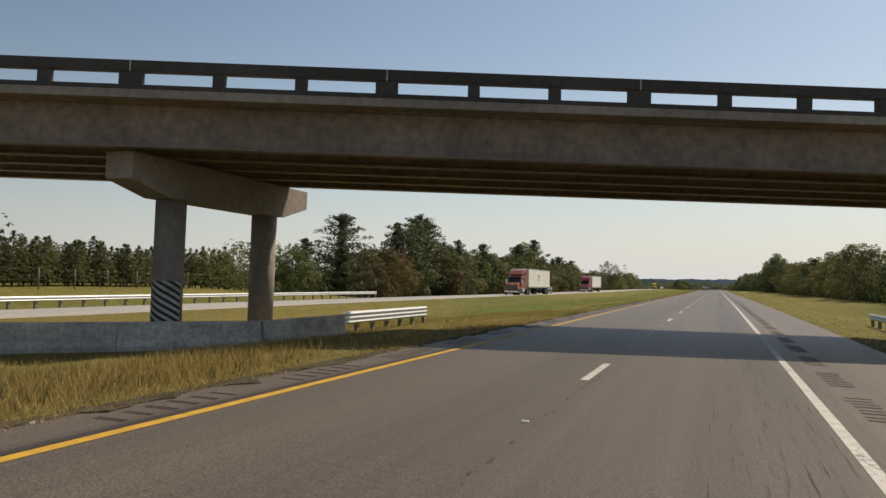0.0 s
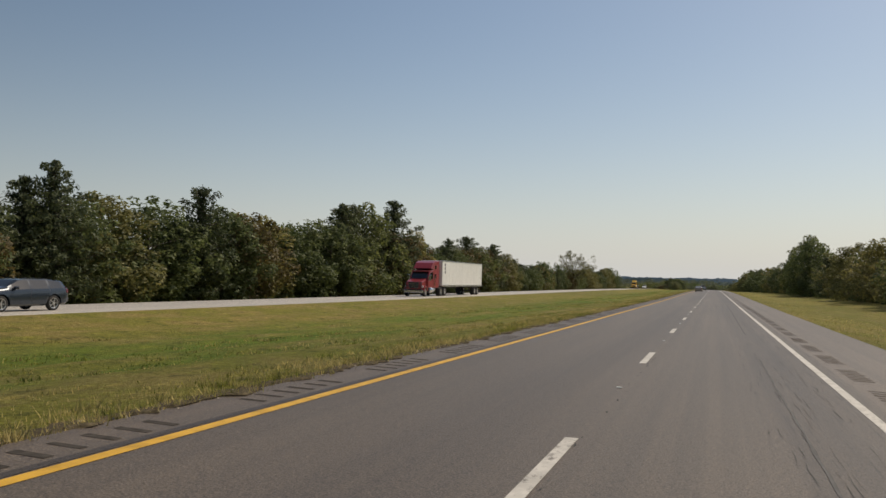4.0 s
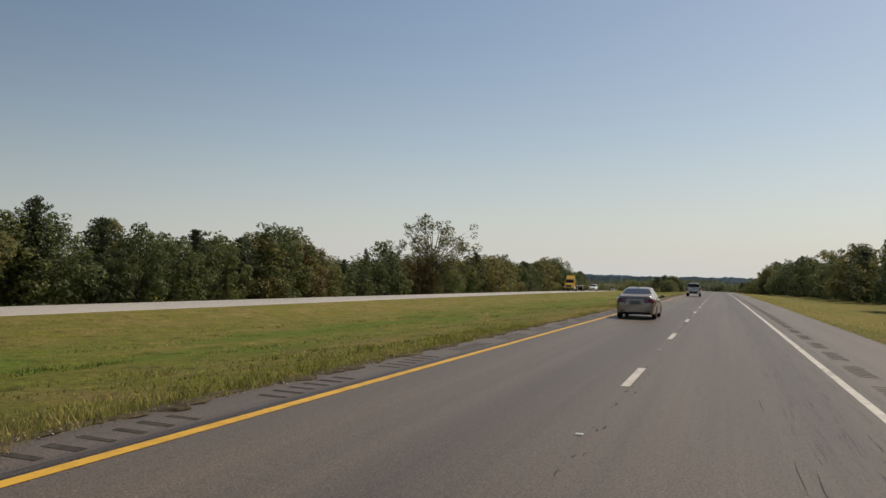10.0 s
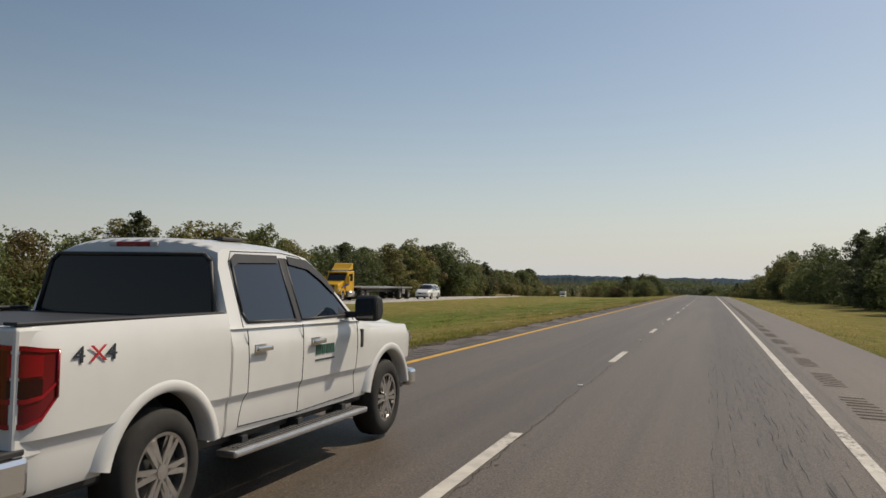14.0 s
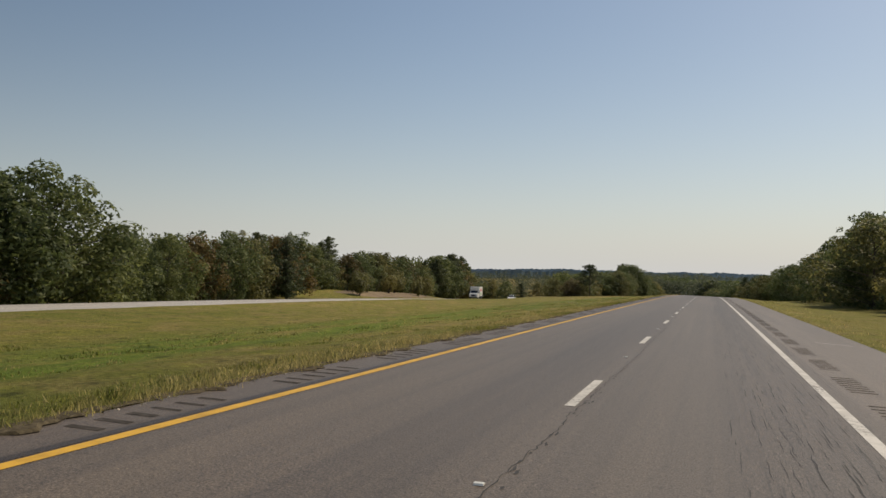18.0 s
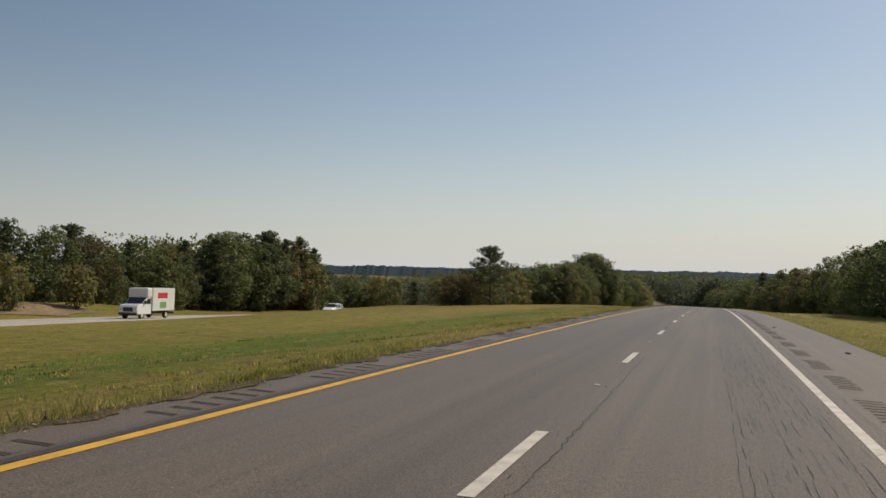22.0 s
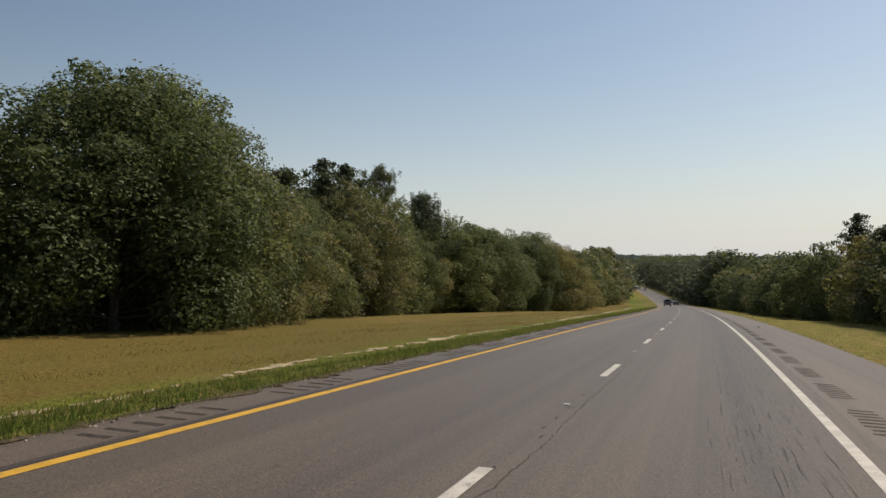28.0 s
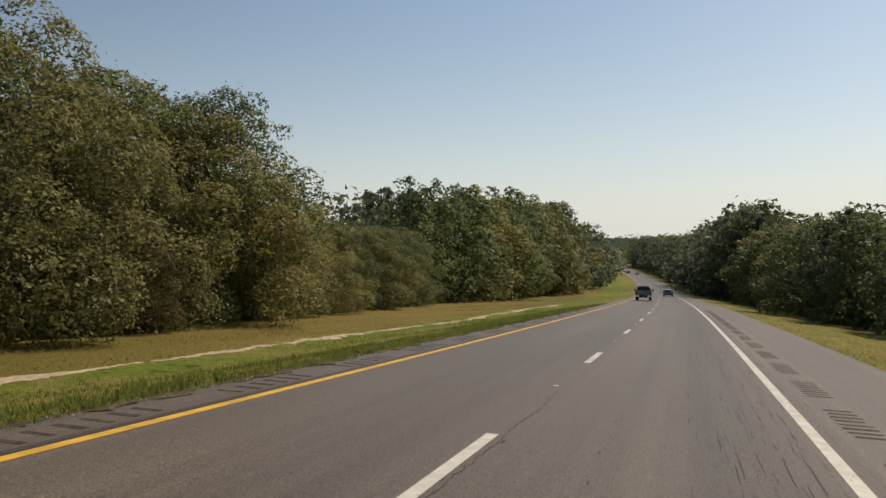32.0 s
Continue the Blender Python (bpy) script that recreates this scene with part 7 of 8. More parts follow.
def pickup(m, coat=None, label="white crew-cab pickup truck with a dark rear window", written=True):
    coat = coat or M_WHITE
    car = empty("pickup_truck", label, "truck", m=m)
    arches = ((-1.78, .41, .52), (1.90, .41, .52))

    def side_x(z):
        return float(np.interp(z, [.46, .55, .74, .775, .80, 1.02, 1.20, 1.30, 1.385, 1.42], [.93, .965, .972, .985, 1.003, 1.012, 1.008, .995, .975, .955]))

    def top_z(y):
        return float(np.interp(y, [-2.95, -1.09, -1.06, 1.15, 1.35, 2.5, 2.8, 2.9], [1.385, 1.40, 1.29, 1.265, 1.235, 1.17, 1.05, .95]))
    stations = sorted(set([round(v, 4) for v in np.arange(-2.93, 2.86, .06)] + [round(yc + r * math.cos(a), 4) for yc, zc, r in arches for a in np.linspace(0, math.pi, 33)] + [-1.096, -1.094, -1.066, -1.064]))
    bm = bmesh.new()
    for sd in (1, -1):
        old = None
        for y in stations:
            zb = .50
            for yc, zc, r in arches:
                if abs(y - yc) <= r + 1e-6:
                    zb = max(zb, zc + math.sqrt(max(0, r * r - (y - yc) ** 2)))
            zt = top_z(y)
            tuck = .0 if y > -2.75 else .05 * ((-2.75 - y) / .18) ** 2
            tuck += 0 if y < 2.3 else .18 * ((y - 2.3) / .55) ** 2
            levels = [zb] + [max(zb + .002 * (k + 1), z) for k, z in enumerate((.56, .70, .745, .775, .80, .86, .95, 1.05, 1.15, 1.23))] + [zt - .04, zt]
            levels = [min(z, zt) for z in levels]
            dent = .03 if -1.094 <= y <= -1.066 else 0
            ring = [bm.verts.new((sd * (side_x(z + (1.40 - zt if z > zt - .10 else 0)) - tuck - dent), y, z)) for z in levels]
            inner = bm.verts.new((sd * (.88 - tuck), y, zt + .005))
            ring.append(inner)
            if old:
                for k in range(len(ring) - 1):
                    try:
                        bm.faces.new((old[k], old[k + 1], ring[k + 1], ring[k]))
                    except ValueError:
                        pass
            old = ring
    # cab roof, pillars and shoulders; the windows lie on the leaning sides
    lean = lambda z: .965 - (z - 1.27) * .36
    outline = [(-1.04, 1.27), (-.985, 1.73), (-.93, 1.85), (-.85, 1.885), (-.3, 1.90), (.2, 1.888), (.42, 1.855), (.60, 1.75), (1.18, 1.245)]
    for sd in (1, -1):
        f = bm.faces.new([bm.verts.new((sd * lean(z), y, z)) for y, z in outline])
        for (y0, z0), (y1, z1) in (((-1.06, 1.285), (1.18, 1.262)),):
            a = [bm.verts.new(p) for p in ((sd * .99, y0, z0), (sd * .99, y1, z1), (sd * lean(1.262), y1, 1.262), (sd * lean(1.285), y0, 1.285))]
            bm.faces.new(a)
    arcs = []
    for y, z in outline[2:8]:
        w, crown = lean(z), .085 if y < .4 else .06
        arcs.append([bm.verts.new((w * x, y + (.03 * (1 - x * x) if y > .4 else -.02 * (1 - x * x) if y < -.8 else 0), z + crown * (1 - abs(x) ** 3.2))) for x in np.linspace(-1, 1, 25)])
    for r0, r1 in zip(arcs, arcs[1:]):
        for k in range(24):
            bm.faces.new((r0[k], r0[k + 1], r1[k + 1], r1[k]))
    # the back of the cab below, beside and above its window
    rows = [[(lean(z) * x, y - .02 * (1 - x * x), z + (.085 * (1 - abs(x) ** 3.2) if n == 3 else 0)) for x in np.linspace(-1, 1, 13)] for n, (y, z) in enumerate(((-1.045, 1.2), (-1.04, 1.27), (-.985, 1.73), (-.93, 1.85)))]
    grid = [[bm.verts.new(p) for p in r] for r in rows]
    for r0, r1 in zip(grid, grid[1:]):
        for k in range(12):
            bm.faces.new((r0[k], r0[k + 1], r1[k + 1], r1[k]))
    # bonnet and nose
    rows = [[(.90 * x, y, top_z(y) + .005 + rise * (1 - x ** 4)) for x in np.linspace(-1, 1, 15)] for y, rise in ((1.12, .10), (1.5, .10), (2.2, .09), (2.6, .06), (2.85, .02))]
    rows.append([(.72 * x, 2.93, .80) for x in np.linspace(-1, 1, 15)])
    rows.append([(.74 * x, 2.90, .5) for x in np.linspace(-1, 1, 15)])
    grid = [[bm.verts.new(p) for p in r] for r in rows]
    for r0, r1 in zip(grid, grid[1:]):
        for k in range(14):
            bm.faces.new((r0[k], r0[k + 1], r1[k + 1], r1[k]))
    bmesh.ops.remove_doubles(bm, verts=bm.verts, dist=0.0012)
    bmesh.ops.recalc_face_normals(bm, faces=bm.faces)
    body = part("body", bm, coat, car, smooth=True)
    body.data.set_sharp_from_angle(angle=radians(28))
    block(car, "underbody", -.86, .86, -2.9, 2.7, .42, .60, M_TRIM, .02)
    block(car, "bed_cover", -.885, .885, -2.92, -1.06, 1.335, 1.372, M_TRIM, .01, "flat black cover over the bed")
    for sd in (1, -1):
        block(car, "bed_rail_cap", min(sd * .87, sd * .965), max(sd * .87, sd * .965), -2.93, -1.11, 1.392, 1.412, M_TRIM, .008)
    for yc, zc, r in arches:
        arch_lip(car, .985, yc, zc, r, .52, coat, .085, .034)
    for x, y in ((1.0, -1.78), (-1.0, -1.78), (1.0, 1.90), (-1.0, 1.90)):
        wheel(car, x, y, .41, .28, .25, M_WHEEL, spokes=12, pairs=.15)
    # glass on the sides
    front = [(.98, 1.325), (.60, 1.70), (.40, 1.80), (.16, 1.825), (.03, 1.825), (.03, 1.315)]
    rear = [(-.07, 1.315), (-.07, 1.825), (-.40, 1.83), (-.74, 1.815), (-.80, 1.76), (-.84, 1.40), (-.80, 1.325)]
    for sd in (1, -1):
        for poly, glass in ((front, M_GLASS_SKY), (rear, M_GLASS_SKY)):
            pane(car, "side_window", [(sd * (lean(z) + .004), y, z) for y, z in poly], glass, .003)
            seam(car, "window_frame", [(sd * (lean(z) + .004), y, z) for y, z in poly + poly[:1]], .013, M_TRIM)
        pane(car, "door_pillar", [(sd * (lean(z) + .006), y, z) for y, z in ((-.075, 1.30), (.035, 1.30), (.035, 1.84), (-.075, 1.84))], M_TRIM, .004)
        for poly in ([(-.82, 1.74), (-.81, 1.81), (-.74, 1.85), (-.11, 1.86), (-.11, 1.795), (-.72, 1.78)], [(.06, 1.79), (.06, 1.86), (.40, 1.835), (.62, 1.715), (.80, 1.56), (.76, 1.53), (.58, 1.65), (.38, 1.75)]):
            pane(car, "rain_guard", [(sd * (lean(z) + .022), y, z) for y, z in poly], M_TRIM, .005)
        # door outlines, handles, sill step
        for pts in ([(-.87, 1.27), (-.855, 1.05), (-.85, .80), (-.90, .66), (-.92, .56)], [(-.02, 1.28), (-.02, .80), (-.02, .53)], [(1.06, 1.26), (1.07, 1.0), (1.05, .78), (1.10, .56)], [(-.92, .555), (-.02, .53), (1.10, .555)]):
            fine = [(y0 + (y1 - y0) * f, z0 + (z1 - z0) * f) for (y0, z0), (y1, z1) in zip(pts, pts[1:]) for f in np.linspace(0, 1, 9)]
            seam(car, "door_gap", [(sd * (side_x(z) - .001), y, z) for y, z in fine], .0045, M_TRIM)
        for pts in ([(-.87, 1.28), (-.855, 1.45), (-.83, 1.78), (-.76, 1.868), (-.02, 1.885)], [(-.02, 1.885), (.30, 1.86), (.60, 1.735), (1.06, 1.27)]):
            seam(car, "door_gap", [(sd * (lean(z) + .0005), y, z) for y, z in pts], .004, M_TRIM)
        for y in (-.80, .10):
            x = side_x(1.13)
            block(car, "handle_recess", min(sd * (x - .01), sd * (x + .004)), max(sd * (x - .01), sd * (x + .004)), y + .02, y + .18, 1.07, 1.155, M_ALLOY, .003)
            block(car, "door_handle", min(sd * (x + .02), sd * (x + .045)), max(sd * (x + .02), sd * (x + .045)), y, y + .23, 1.10, 1.14, M_CHROME, .011, "chrome door handle")
        # mirror on its arm
        bm = bmesh.new()
        prism(bm, [(.86, 1.27), (1.0, 1.28), (1.05, 1.36), (1.02, 1.50), (.90, 1.53), (.85, 1.45)], sd * 1.06, sd * 1.30, "x", .035)
        mirror = part("wing_mirror", bm, M_BLACK, car, "black wing mirror")
        block(mirror, "mirror_glass", min(sd * 1.09, sd * 1.27), max(sd * 1.09, sd * 1.27), .845, .853, 1.30, 1.49, M_TINT, .004)
        block(car, "mirror_arm", min(sd * .93, sd * 1.1), max(sd * .93, sd * 1.1), .90, .98, 1.30, 1.36, M_BLACK, .015)
        pane(car, "mirror_foot", [(sd * (lean(z) + .008), y, z) for y, z in ((.98, 1.30), (.72, 1.30), (.80, 1.40))], M_BLACK, .006)
        # fender vent
        block(car, "fender_vent", min(sd * .99, sd * 1.018), max(sd * .99, sd * 1.018), 1.14, 1.20, 1.0, 1.18, M_TRIM, .008)
        # running board with its brackets
        block(car, "running_board", min(sd * .90, sd * 1.08), max(sd * .90, sd * 1.08), -1.10, 1.20, .36, .415, M_ALLOY, .02, "ribbed metal running board")
        for k in range(3):
            block(car, "board_tread", min(sd * (.935 + .04 * k), sd * (.955 + .04 * k)), max(sd * (.935 + .04 * k), sd * (.955 + .04 * k)), -1.0, 1.1, .414, .420, M_TRIM, .002)
        for y in (-.8, .05, .9):
            block(car, "board_bracket", min(sd * .78, sd * .96), max(sd * .78, sd * .96), y - .04, y + .04, .37, .47, M_TRIM, .005)
        # tail lamp: wraps the corner, with a bright rim
        corner = lambda d: [(sd * (.80 + 0), -2.945 - d), (sd * (.93 + d * .5), -2.94 - d), (sd * (.985 + d), -2.89), (sd * (1.006 + d), -2.80), (sd * (1.012 + d), -2.70)]
        lo, hi = [.88, .87, .865, .895, 1.01], [1.30, 1.295, 1.29, 1.275, 1.265]
        rows = [[(x, y, a + (b - a) * f) for (x, y), a, b in zip(corner(.006), lo, hi)] for f in np.linspace(0, 1, 6)]
        lamp = sheet(car, "tail_lamp", rows, M_TAIL_DEEP, "tall dark red wrap-round tail lamp", thick=.012)
        for f0, f1, mat, nm in ((.0, .06, M_TAIL_BRIGHT, "lamp_rim"), (.94, 1.0, M_TAIL_BRIGHT, "lamp_rim"), (.30, .36, M_TAIL_BRIGHT, "lamp_band"), (.62, .90, M_TAIL_BRIGHT, "lens"), (.37, .58, M_TAIL_DARK, "smoked_lens")):
            rows = [[(x, y, a + (b - a) * f) for (x, y), a, b in zip(corner(.012), lo, hi)] for f in (f0, (f0 + f1) / 2, f1)]
            sheet(lamp, nm, [r[:5] if nm in ("lamp_rim", "lamp_band") else r[1:4] for r in rows], mat, thick=.003)
        seam(lamp, "lamp_rim", [(sd * 1.022, -2.705, z) for z in (1.01, 1.265)], .009, M_TAIL_BRIGHT)
        block(car, "bed_corner", min(sd * .785, sd * .972), max(sd * .785, sd * .972), -2.938, -2.62, .70, 1.385, coat, .02)
        block(car, "bumper_end", min(sd * .50, sd * 1.0), max(sd * .50, sd * 1.0), -3.06, -2.84, .52, .73, M_CHROME, .035, "chromed bumper end")
        pane(car, "head_lamp", [(sd * .60, 2.885, .92), (sd * .90, 2.75, .90), (sd * .91, 2.73, 1.08), (sd * .60, 2.86, 1.10)], M_CLEAR, .02)
    rear_glass = [(-.84, 1.35), (.84, 1.35), (.755, 1.78), (.69, 1.835), (-.69, 1.835), (-.755, 1.78)]
    back_y = lambda z: -1.04 + (z - 1.27) * .126 - .024
    pane(car, "rear_window", [(x, back_y(z) - .012 * (1 - x * x), z) for x, z in rear_glass], M_GLASS_BLACK, .006)
    seam(car, "rear_window_frame", [(x, back_y(z) - .014, z) for x, z in rear_glass + rear_glass[:1]], .018, M_TRIM)
    seam(car, "cab_bead", [(x, -1.06, 1.30) for x in (-.9, .9)], .015, M_TRIM)
    block(car, "brake_lamp", -.17, .17, -.967, -.93, 1.895, 1.932, M_TAIL_BRIGHT, .006, "red high brake lamp")
    for x in (-.20, .20):
        block(car, "cargo_lamp", x - .03 if x < 0 else x - .04, x + .04 if x < 0 else x + .03, -.969, -.93, 1.897, 1.93, M_CLEAR, .004)
    pane(car, "windscreen", [(-.86, 1.16, 1.33), (.86, 1.16, 1.33), (.70, .62, 1.83), (-.70, .62, 1.83)], M_TINT, .01)
    for x in (-.45, .45):
        block(car, "roof_bump", x - .05, x + .05, -.5, -.2, 1.97, 1.998, M_TRIM, .01)
    # tailgate, lower valance and hitch
    block(car, "tailgate", -.795, .795, -2.965, -2.88, .735, 1.375, coat, .02)
    block(car, "tailgate_band", -.77, .77, -2.972, -2.95, 1.02, 1.20, coat, .008)
    block(car, "tailgate_edge", -.80, .80, -2.975, -2.87, 1.365, 1.395, M_TRIM, .008)
    block(car, "tailgate_handle", -.14, .14, -2.982, -2.95, 1.27, 1.32, M_TRIM, .006)
    block(car, "rear_bumper", -.52, .52, -3.05, -2.86, .48, .66, M_TRIM, .02)
    block(car, "bumper_step", -.98, .98, -3.045, -2.86, .73, .765, M_TRIM, .01)
    block(car, "licence_plate", -.16, .16, -3.065, -3.045, .50, .63, M_PLATE_DARK, .005, "black licence plate with pale unreadable characters")
    bars(car, Matrix.Translation((-.13, -3.067, .535)) @ pose(0, 0, 0, 90, 0, 0), [.03] * 6, .06, M_PLATE, .014)
    block(car, "tow_hitch", -.05, .05, -3.09, -2.8, .40, .47, M_TRIM, .006)
    bm = bmesh.new()
    tube(bm, (.62, -3.0, .44), (.62, -2.6, .44), .045, sides=14)
    part("exhaust_tip", bm, M_CHROME, car, smooth=True)
    # badges and writing
    bm = bmesh.new()
    bmesh.ops.create_circle(bm, cap_ends=True, segments=24, radius=1)
    bmesh.ops.scale(bm, vec=(.12, .05, 1), verts=bm.verts)
    ob = part("badge", bm, M_BLUE_DECAL, car, "dark blue oval badge")
    ob.matrix_local = Matrix.Translation((0, -2.975, 1.10)) @ pose(0, 0, 0, 90)
    bars(car, Matrix.Translation((.24, -2.974, 1.06)) @ pose(0, 0, 0, 90), [.075, .06, .055, .055], .07, M_INK, .03)
    if written:
        for sd, turn in ((1, 90), (-1, -90)):
            for k, (body_text, mat) in enumerate((("4", M_INK), ("X", M_RED_DECAL), ("4", M_INK))):
                y = -2.60 + k * .125 if sd > 0 else -2.20 - k * .125
                text_part(car, body_text, .165, Matrix.Translation((sd * 1.014, y, 1.175)) @ pose(0, 0, 0, 90, 0, turn) @ Matrix.Diagonal((1.15, .8, 1, 1)), mat)
            bars(car, Matrix.Translation((sd * 1.014, .20 if sd > 0 else .56, 1.0)) @ pose(0, 0, 0, 90, 0, turn), [.10, .07, .07, .07], .085, M_GREEN_INK, .015)
            bars(car, Matrix.Translation((sd * 1.014, .20 if sd > 0 else .56, .945)) @ pose(0, 0, 0, 90, 0, turn), [.02] * 12, .014, M_INK, .011)
    block(car, "grille", -.62, .62, 2.90, 2.96, .66, 1.0, M_TRIM, .02)
    block(car, "front_bumper", -.92, .92, 2.78, 2.98, .42, .62, M_CHROME, .04)
    return car


def wagon(m, mat, label, name="suv", h=1.0):
    car = empty(name, label, "car", m=m)
    z = 1.70 * h
    sh = Shell([(-2.33, .74, .45, .95, 1.02 * h, .62), (-2.27, .86, .32, 1.02, z * .72, .66), (-2.05, .91, .28, 1.04, z * .94, .64), (-1.2, .925, .25, 1.02, z, .66), (0, .925, .24, 1.0, z, .66), (.45, .925, .24, .98, z * .965, .66),
                (1.1, .915, .25, .96, 1.10, .78), (1.9, .89, .26, .88, 1.0, .76), (2.25, .82, .3, .76, .88, .66), (2.35, .7, .38, .66, .74, .5)], [(-1.40, .36, .42), (1.42, .36, .42)])

    def zone(y, k, sd):
        if k == 6 and (-1.9 < y < -1.2 or -1.1 < y < -.15 or -.06 < y < .8):
            return "side_window", int(y > -1.15) + int(y > -.1), sd
        if k >= 7 and (y < -2.04):
            return "rear_window"
        if k >= 7 and .42 < y < 1.08:
            return "windscreen"
        if k == 0:
            return "underbody"
        return "body"
    sh.build(car, zone, {"body": mat, "side_window": M_TINT, "rear_window": M_TINT, "windscreen": M_TINT, "underbody": M_TRIM})
    for x, y in ((.91, -1.40), (-.91, -1.40), (.90, 1.42), (-.90, 1.42)):
        wheel(car, x, y, .36, .22, .24, spokes=5)
    sh.panel(car, "tail_lamp", -2.3, -2.1, 4.4, 6.4, M_TAIL)
    sh.panel(car, "head_lamp", 1.8, 2.2, 4.6, 6.0, M_CLEAR, off=.01)
    block(car, "grille", -.5, .5, 2.30, 2.37, .56, .74, M_TRIM, .02)
    block(car, "front_bumper", -.78, .78, 2.22, 2.36, .34, .5, mat, .04)
    block(car, "rear_bumper", -.78, .78, -2.38, -2.22, .42, .62, mat, .04)
    sh.panel(car, "roof_rail", -1.8, .2, 8.0, 8.25, M_TRIM, off=.04)
    sh.panel(car, "door_gap", -1.15, -1.135, 2.2, 6.0, M_TRIM, off=.002)
    sh.panel(car, "door_gap", -.11, -.095, 2.2, 6.0, M_TRIM, off=.002)
    mirror_pair(car, .86, .74, 1.06, mat)
    return car


def truck_wheel(parent, x, y, dual=False, mat=None):
    wheel(parent, x, y, .51, .28 if not dual else .55, .29, mat or M_ALLOY, spokes=10)


def tractor(m, mat, sleeper, label, roof_fairing=True, decal=None):
    """A road tractor facing +y, its back axle behind the origin."""
    tr = empty("road_tractor", label, "truck", m=m)
    # bonnet, cab and sleeper as bevelled side outlines
    bm = bmesh.new()
    prism(bm, [(1.75, .95), (3.35, .62), (3.42, 1.0), (3.36, 1.62), (1.9, 1.95), (1.75, 1.95)], -.92, .92, "x", .09)
    part("bonnet", bm, mat, tr, smooth=False)
    bm = bmesh.new()
    prism(bm, [(-.05, .95), (1.8, .95), (1.85, 1.95), (1.25, 2.85), (-.05, 2.95)], -1.08, 1.08, "x", .06)
    part("cab", bm, mat, tr)
    bm = bmesh.new()
    prism(bm, [(1.30, 2.72), (1.83, 1.98), (1.86, 2.02), (1.34, 2.78)], -.92, .92, "x", .01)
    part("windscreen", bm, M_TINT, tr)
    for sd in (1, -1):
        bm = bmesh.new()
        prism(bm, [(.35, 1.95), (1.62, 1.95), (1.2, 2.62), (.35, 2.68)], sd * 1.07, sd * 1.095, "x", .008)
        part("side_window", bm, M_TINT, tr)
        bm = bmesh.new()
        prism(bm, [(.28, 1.0), (.30, 1.0), (.30, 2.75), (.28, 2.75)], sd * 1.075, sd * 1.088, "x")
        part("door_gap", bm, M_TRIM, tr)
        bm = bmesh.new()
        tube(bm, (sd * .98, .1, .72), (sd * .98, 1.35, .72), .30, sides=20)
        part("fuel_tank", bm, M_CHROME if decal is None else M_ALLOY, tr, smooth=True)
        block(tr, "step", min(sd * .8, sd * 1.12), max(sd * .8, sd * 1.12), 1.3, 1.75, .45, .95, M_TRIM, .02)
        block(tr, "wing_mirror", min(sd * 1.12, sd * 1.38), max(sd * 1.12, sd * 1.38), 1.62, 1.78, 1.75, 2.4, mat if decal else M_CHROME, .03)
        block(tr, "mirror_arm", min(sd * 1.05, sd * 1.2), max(sd * 1.05, sd * 1.2), 1.65, 1.70, 2.3, 2.34, M_TRIM, .005)
        bm = bmesh.new()
        prism(bm, [(2.15, .62), (2.25, 1.0), (2.55, 1.18), (2.95, 1.18), (3.2, .95), (3.25, .62), (3.12, .62), (3.02, .95), (2.75, 1.06), (2.5, .98), (2.3, .62)], sd * .80, sd * 1.18, "x", .02)
        part("front_wing", bm, mat, tr)
        block(tr, "head_lamp", min(sd * .66, sd * 1.05), max(sd * .66, sd * 1.05), 3.18, 3.36, .98, 1.2, M_CLEAR, .03)
        if sleeper:
            block(tr, "exhaust_stack", sd * 1.12 - .06, sd * 1.12 + .06, -.2, -.08, 1.2, 2.4, M_CHROME, .02)
    if sleeper:
        bm = bmesh.new()
        prism(bm, [(-1.75, .95), (.0, .95), (.0, 2.95), (.9, 3.1), (.2, 3.75), (-.6, 3.98), (-1.75, 4.0)], -1.09, 1.09, "x", .07)
        part("sleeper", bm, mat, tr)
        for sd in (1, -1):
            block(tr, "sleeper_window", min(sd * 1.085, sd * 1.10), max(sd * 1.085, sd * 1.10), -.75, -.25, 2.0, 2.5, M_TINT, .005)
            block(tr, "sleeper_window", min(sd * 1.085, sd * 1.10), max(sd * 1.085, sd * 1.10), -.75, -.25, 3.05, 3.45, M_TINT, .005)
    elif roof_fairing:
        bm = bmesh.new()
        prism(bm, [(-.02, 3.08), (.95, 3.0), (.62, 3.2), (.12, 3.68), (-.02, 3.72)], -.95, .95, "x", .04)
        wing = part("roof_fairing", bm, mat, tr)
        for sd in (1, -1):
            bm = bmesh.new()
            box(bm, sd * .7 - .04, sd * .7 + .04, .1, .2, 2.88, 3.1)
            part("fairing_strut", bm, M_TRIM, wing)
    block(tr, "visor", -1.0, 1.0, 1.25, 1.62, 2.72, 2.86, mat, .03)
    block(tr, "grille", -.56, .56, 3.36, 3.44, .92, 1.55, M_TRIM, .03)
    if not decal:
        for x in (-.9, -.3, .3, .9):
            block(tr, "grille_guard_post", x - .035, x + .035, 3.5, 3.56, .6, 1.6, M_TRIM, .01)
        for z in (.75, 1.15, 1.57):
            block(tr, "grille_guard_bar", -.95, .95, 3.51, 3.57, z - .03, z + .03, M_TRIM, .01)
    for k in range(5):
        block(tr, "grille_bar", -.52, .52, 3.43, 3.455, 1.0 + k * .11, 1.03 + k * .11, M_CHROME, .004)
    block(tr, "front_bumper", -1.1, 1.1, 3.25, 3.5, .38, .72, M_TRIM if decal else M_CHROME, .06)
    block(tr, "chassis", -.42, .42, -4.3, 3.2, .72, .98, M_TRIM, .02)
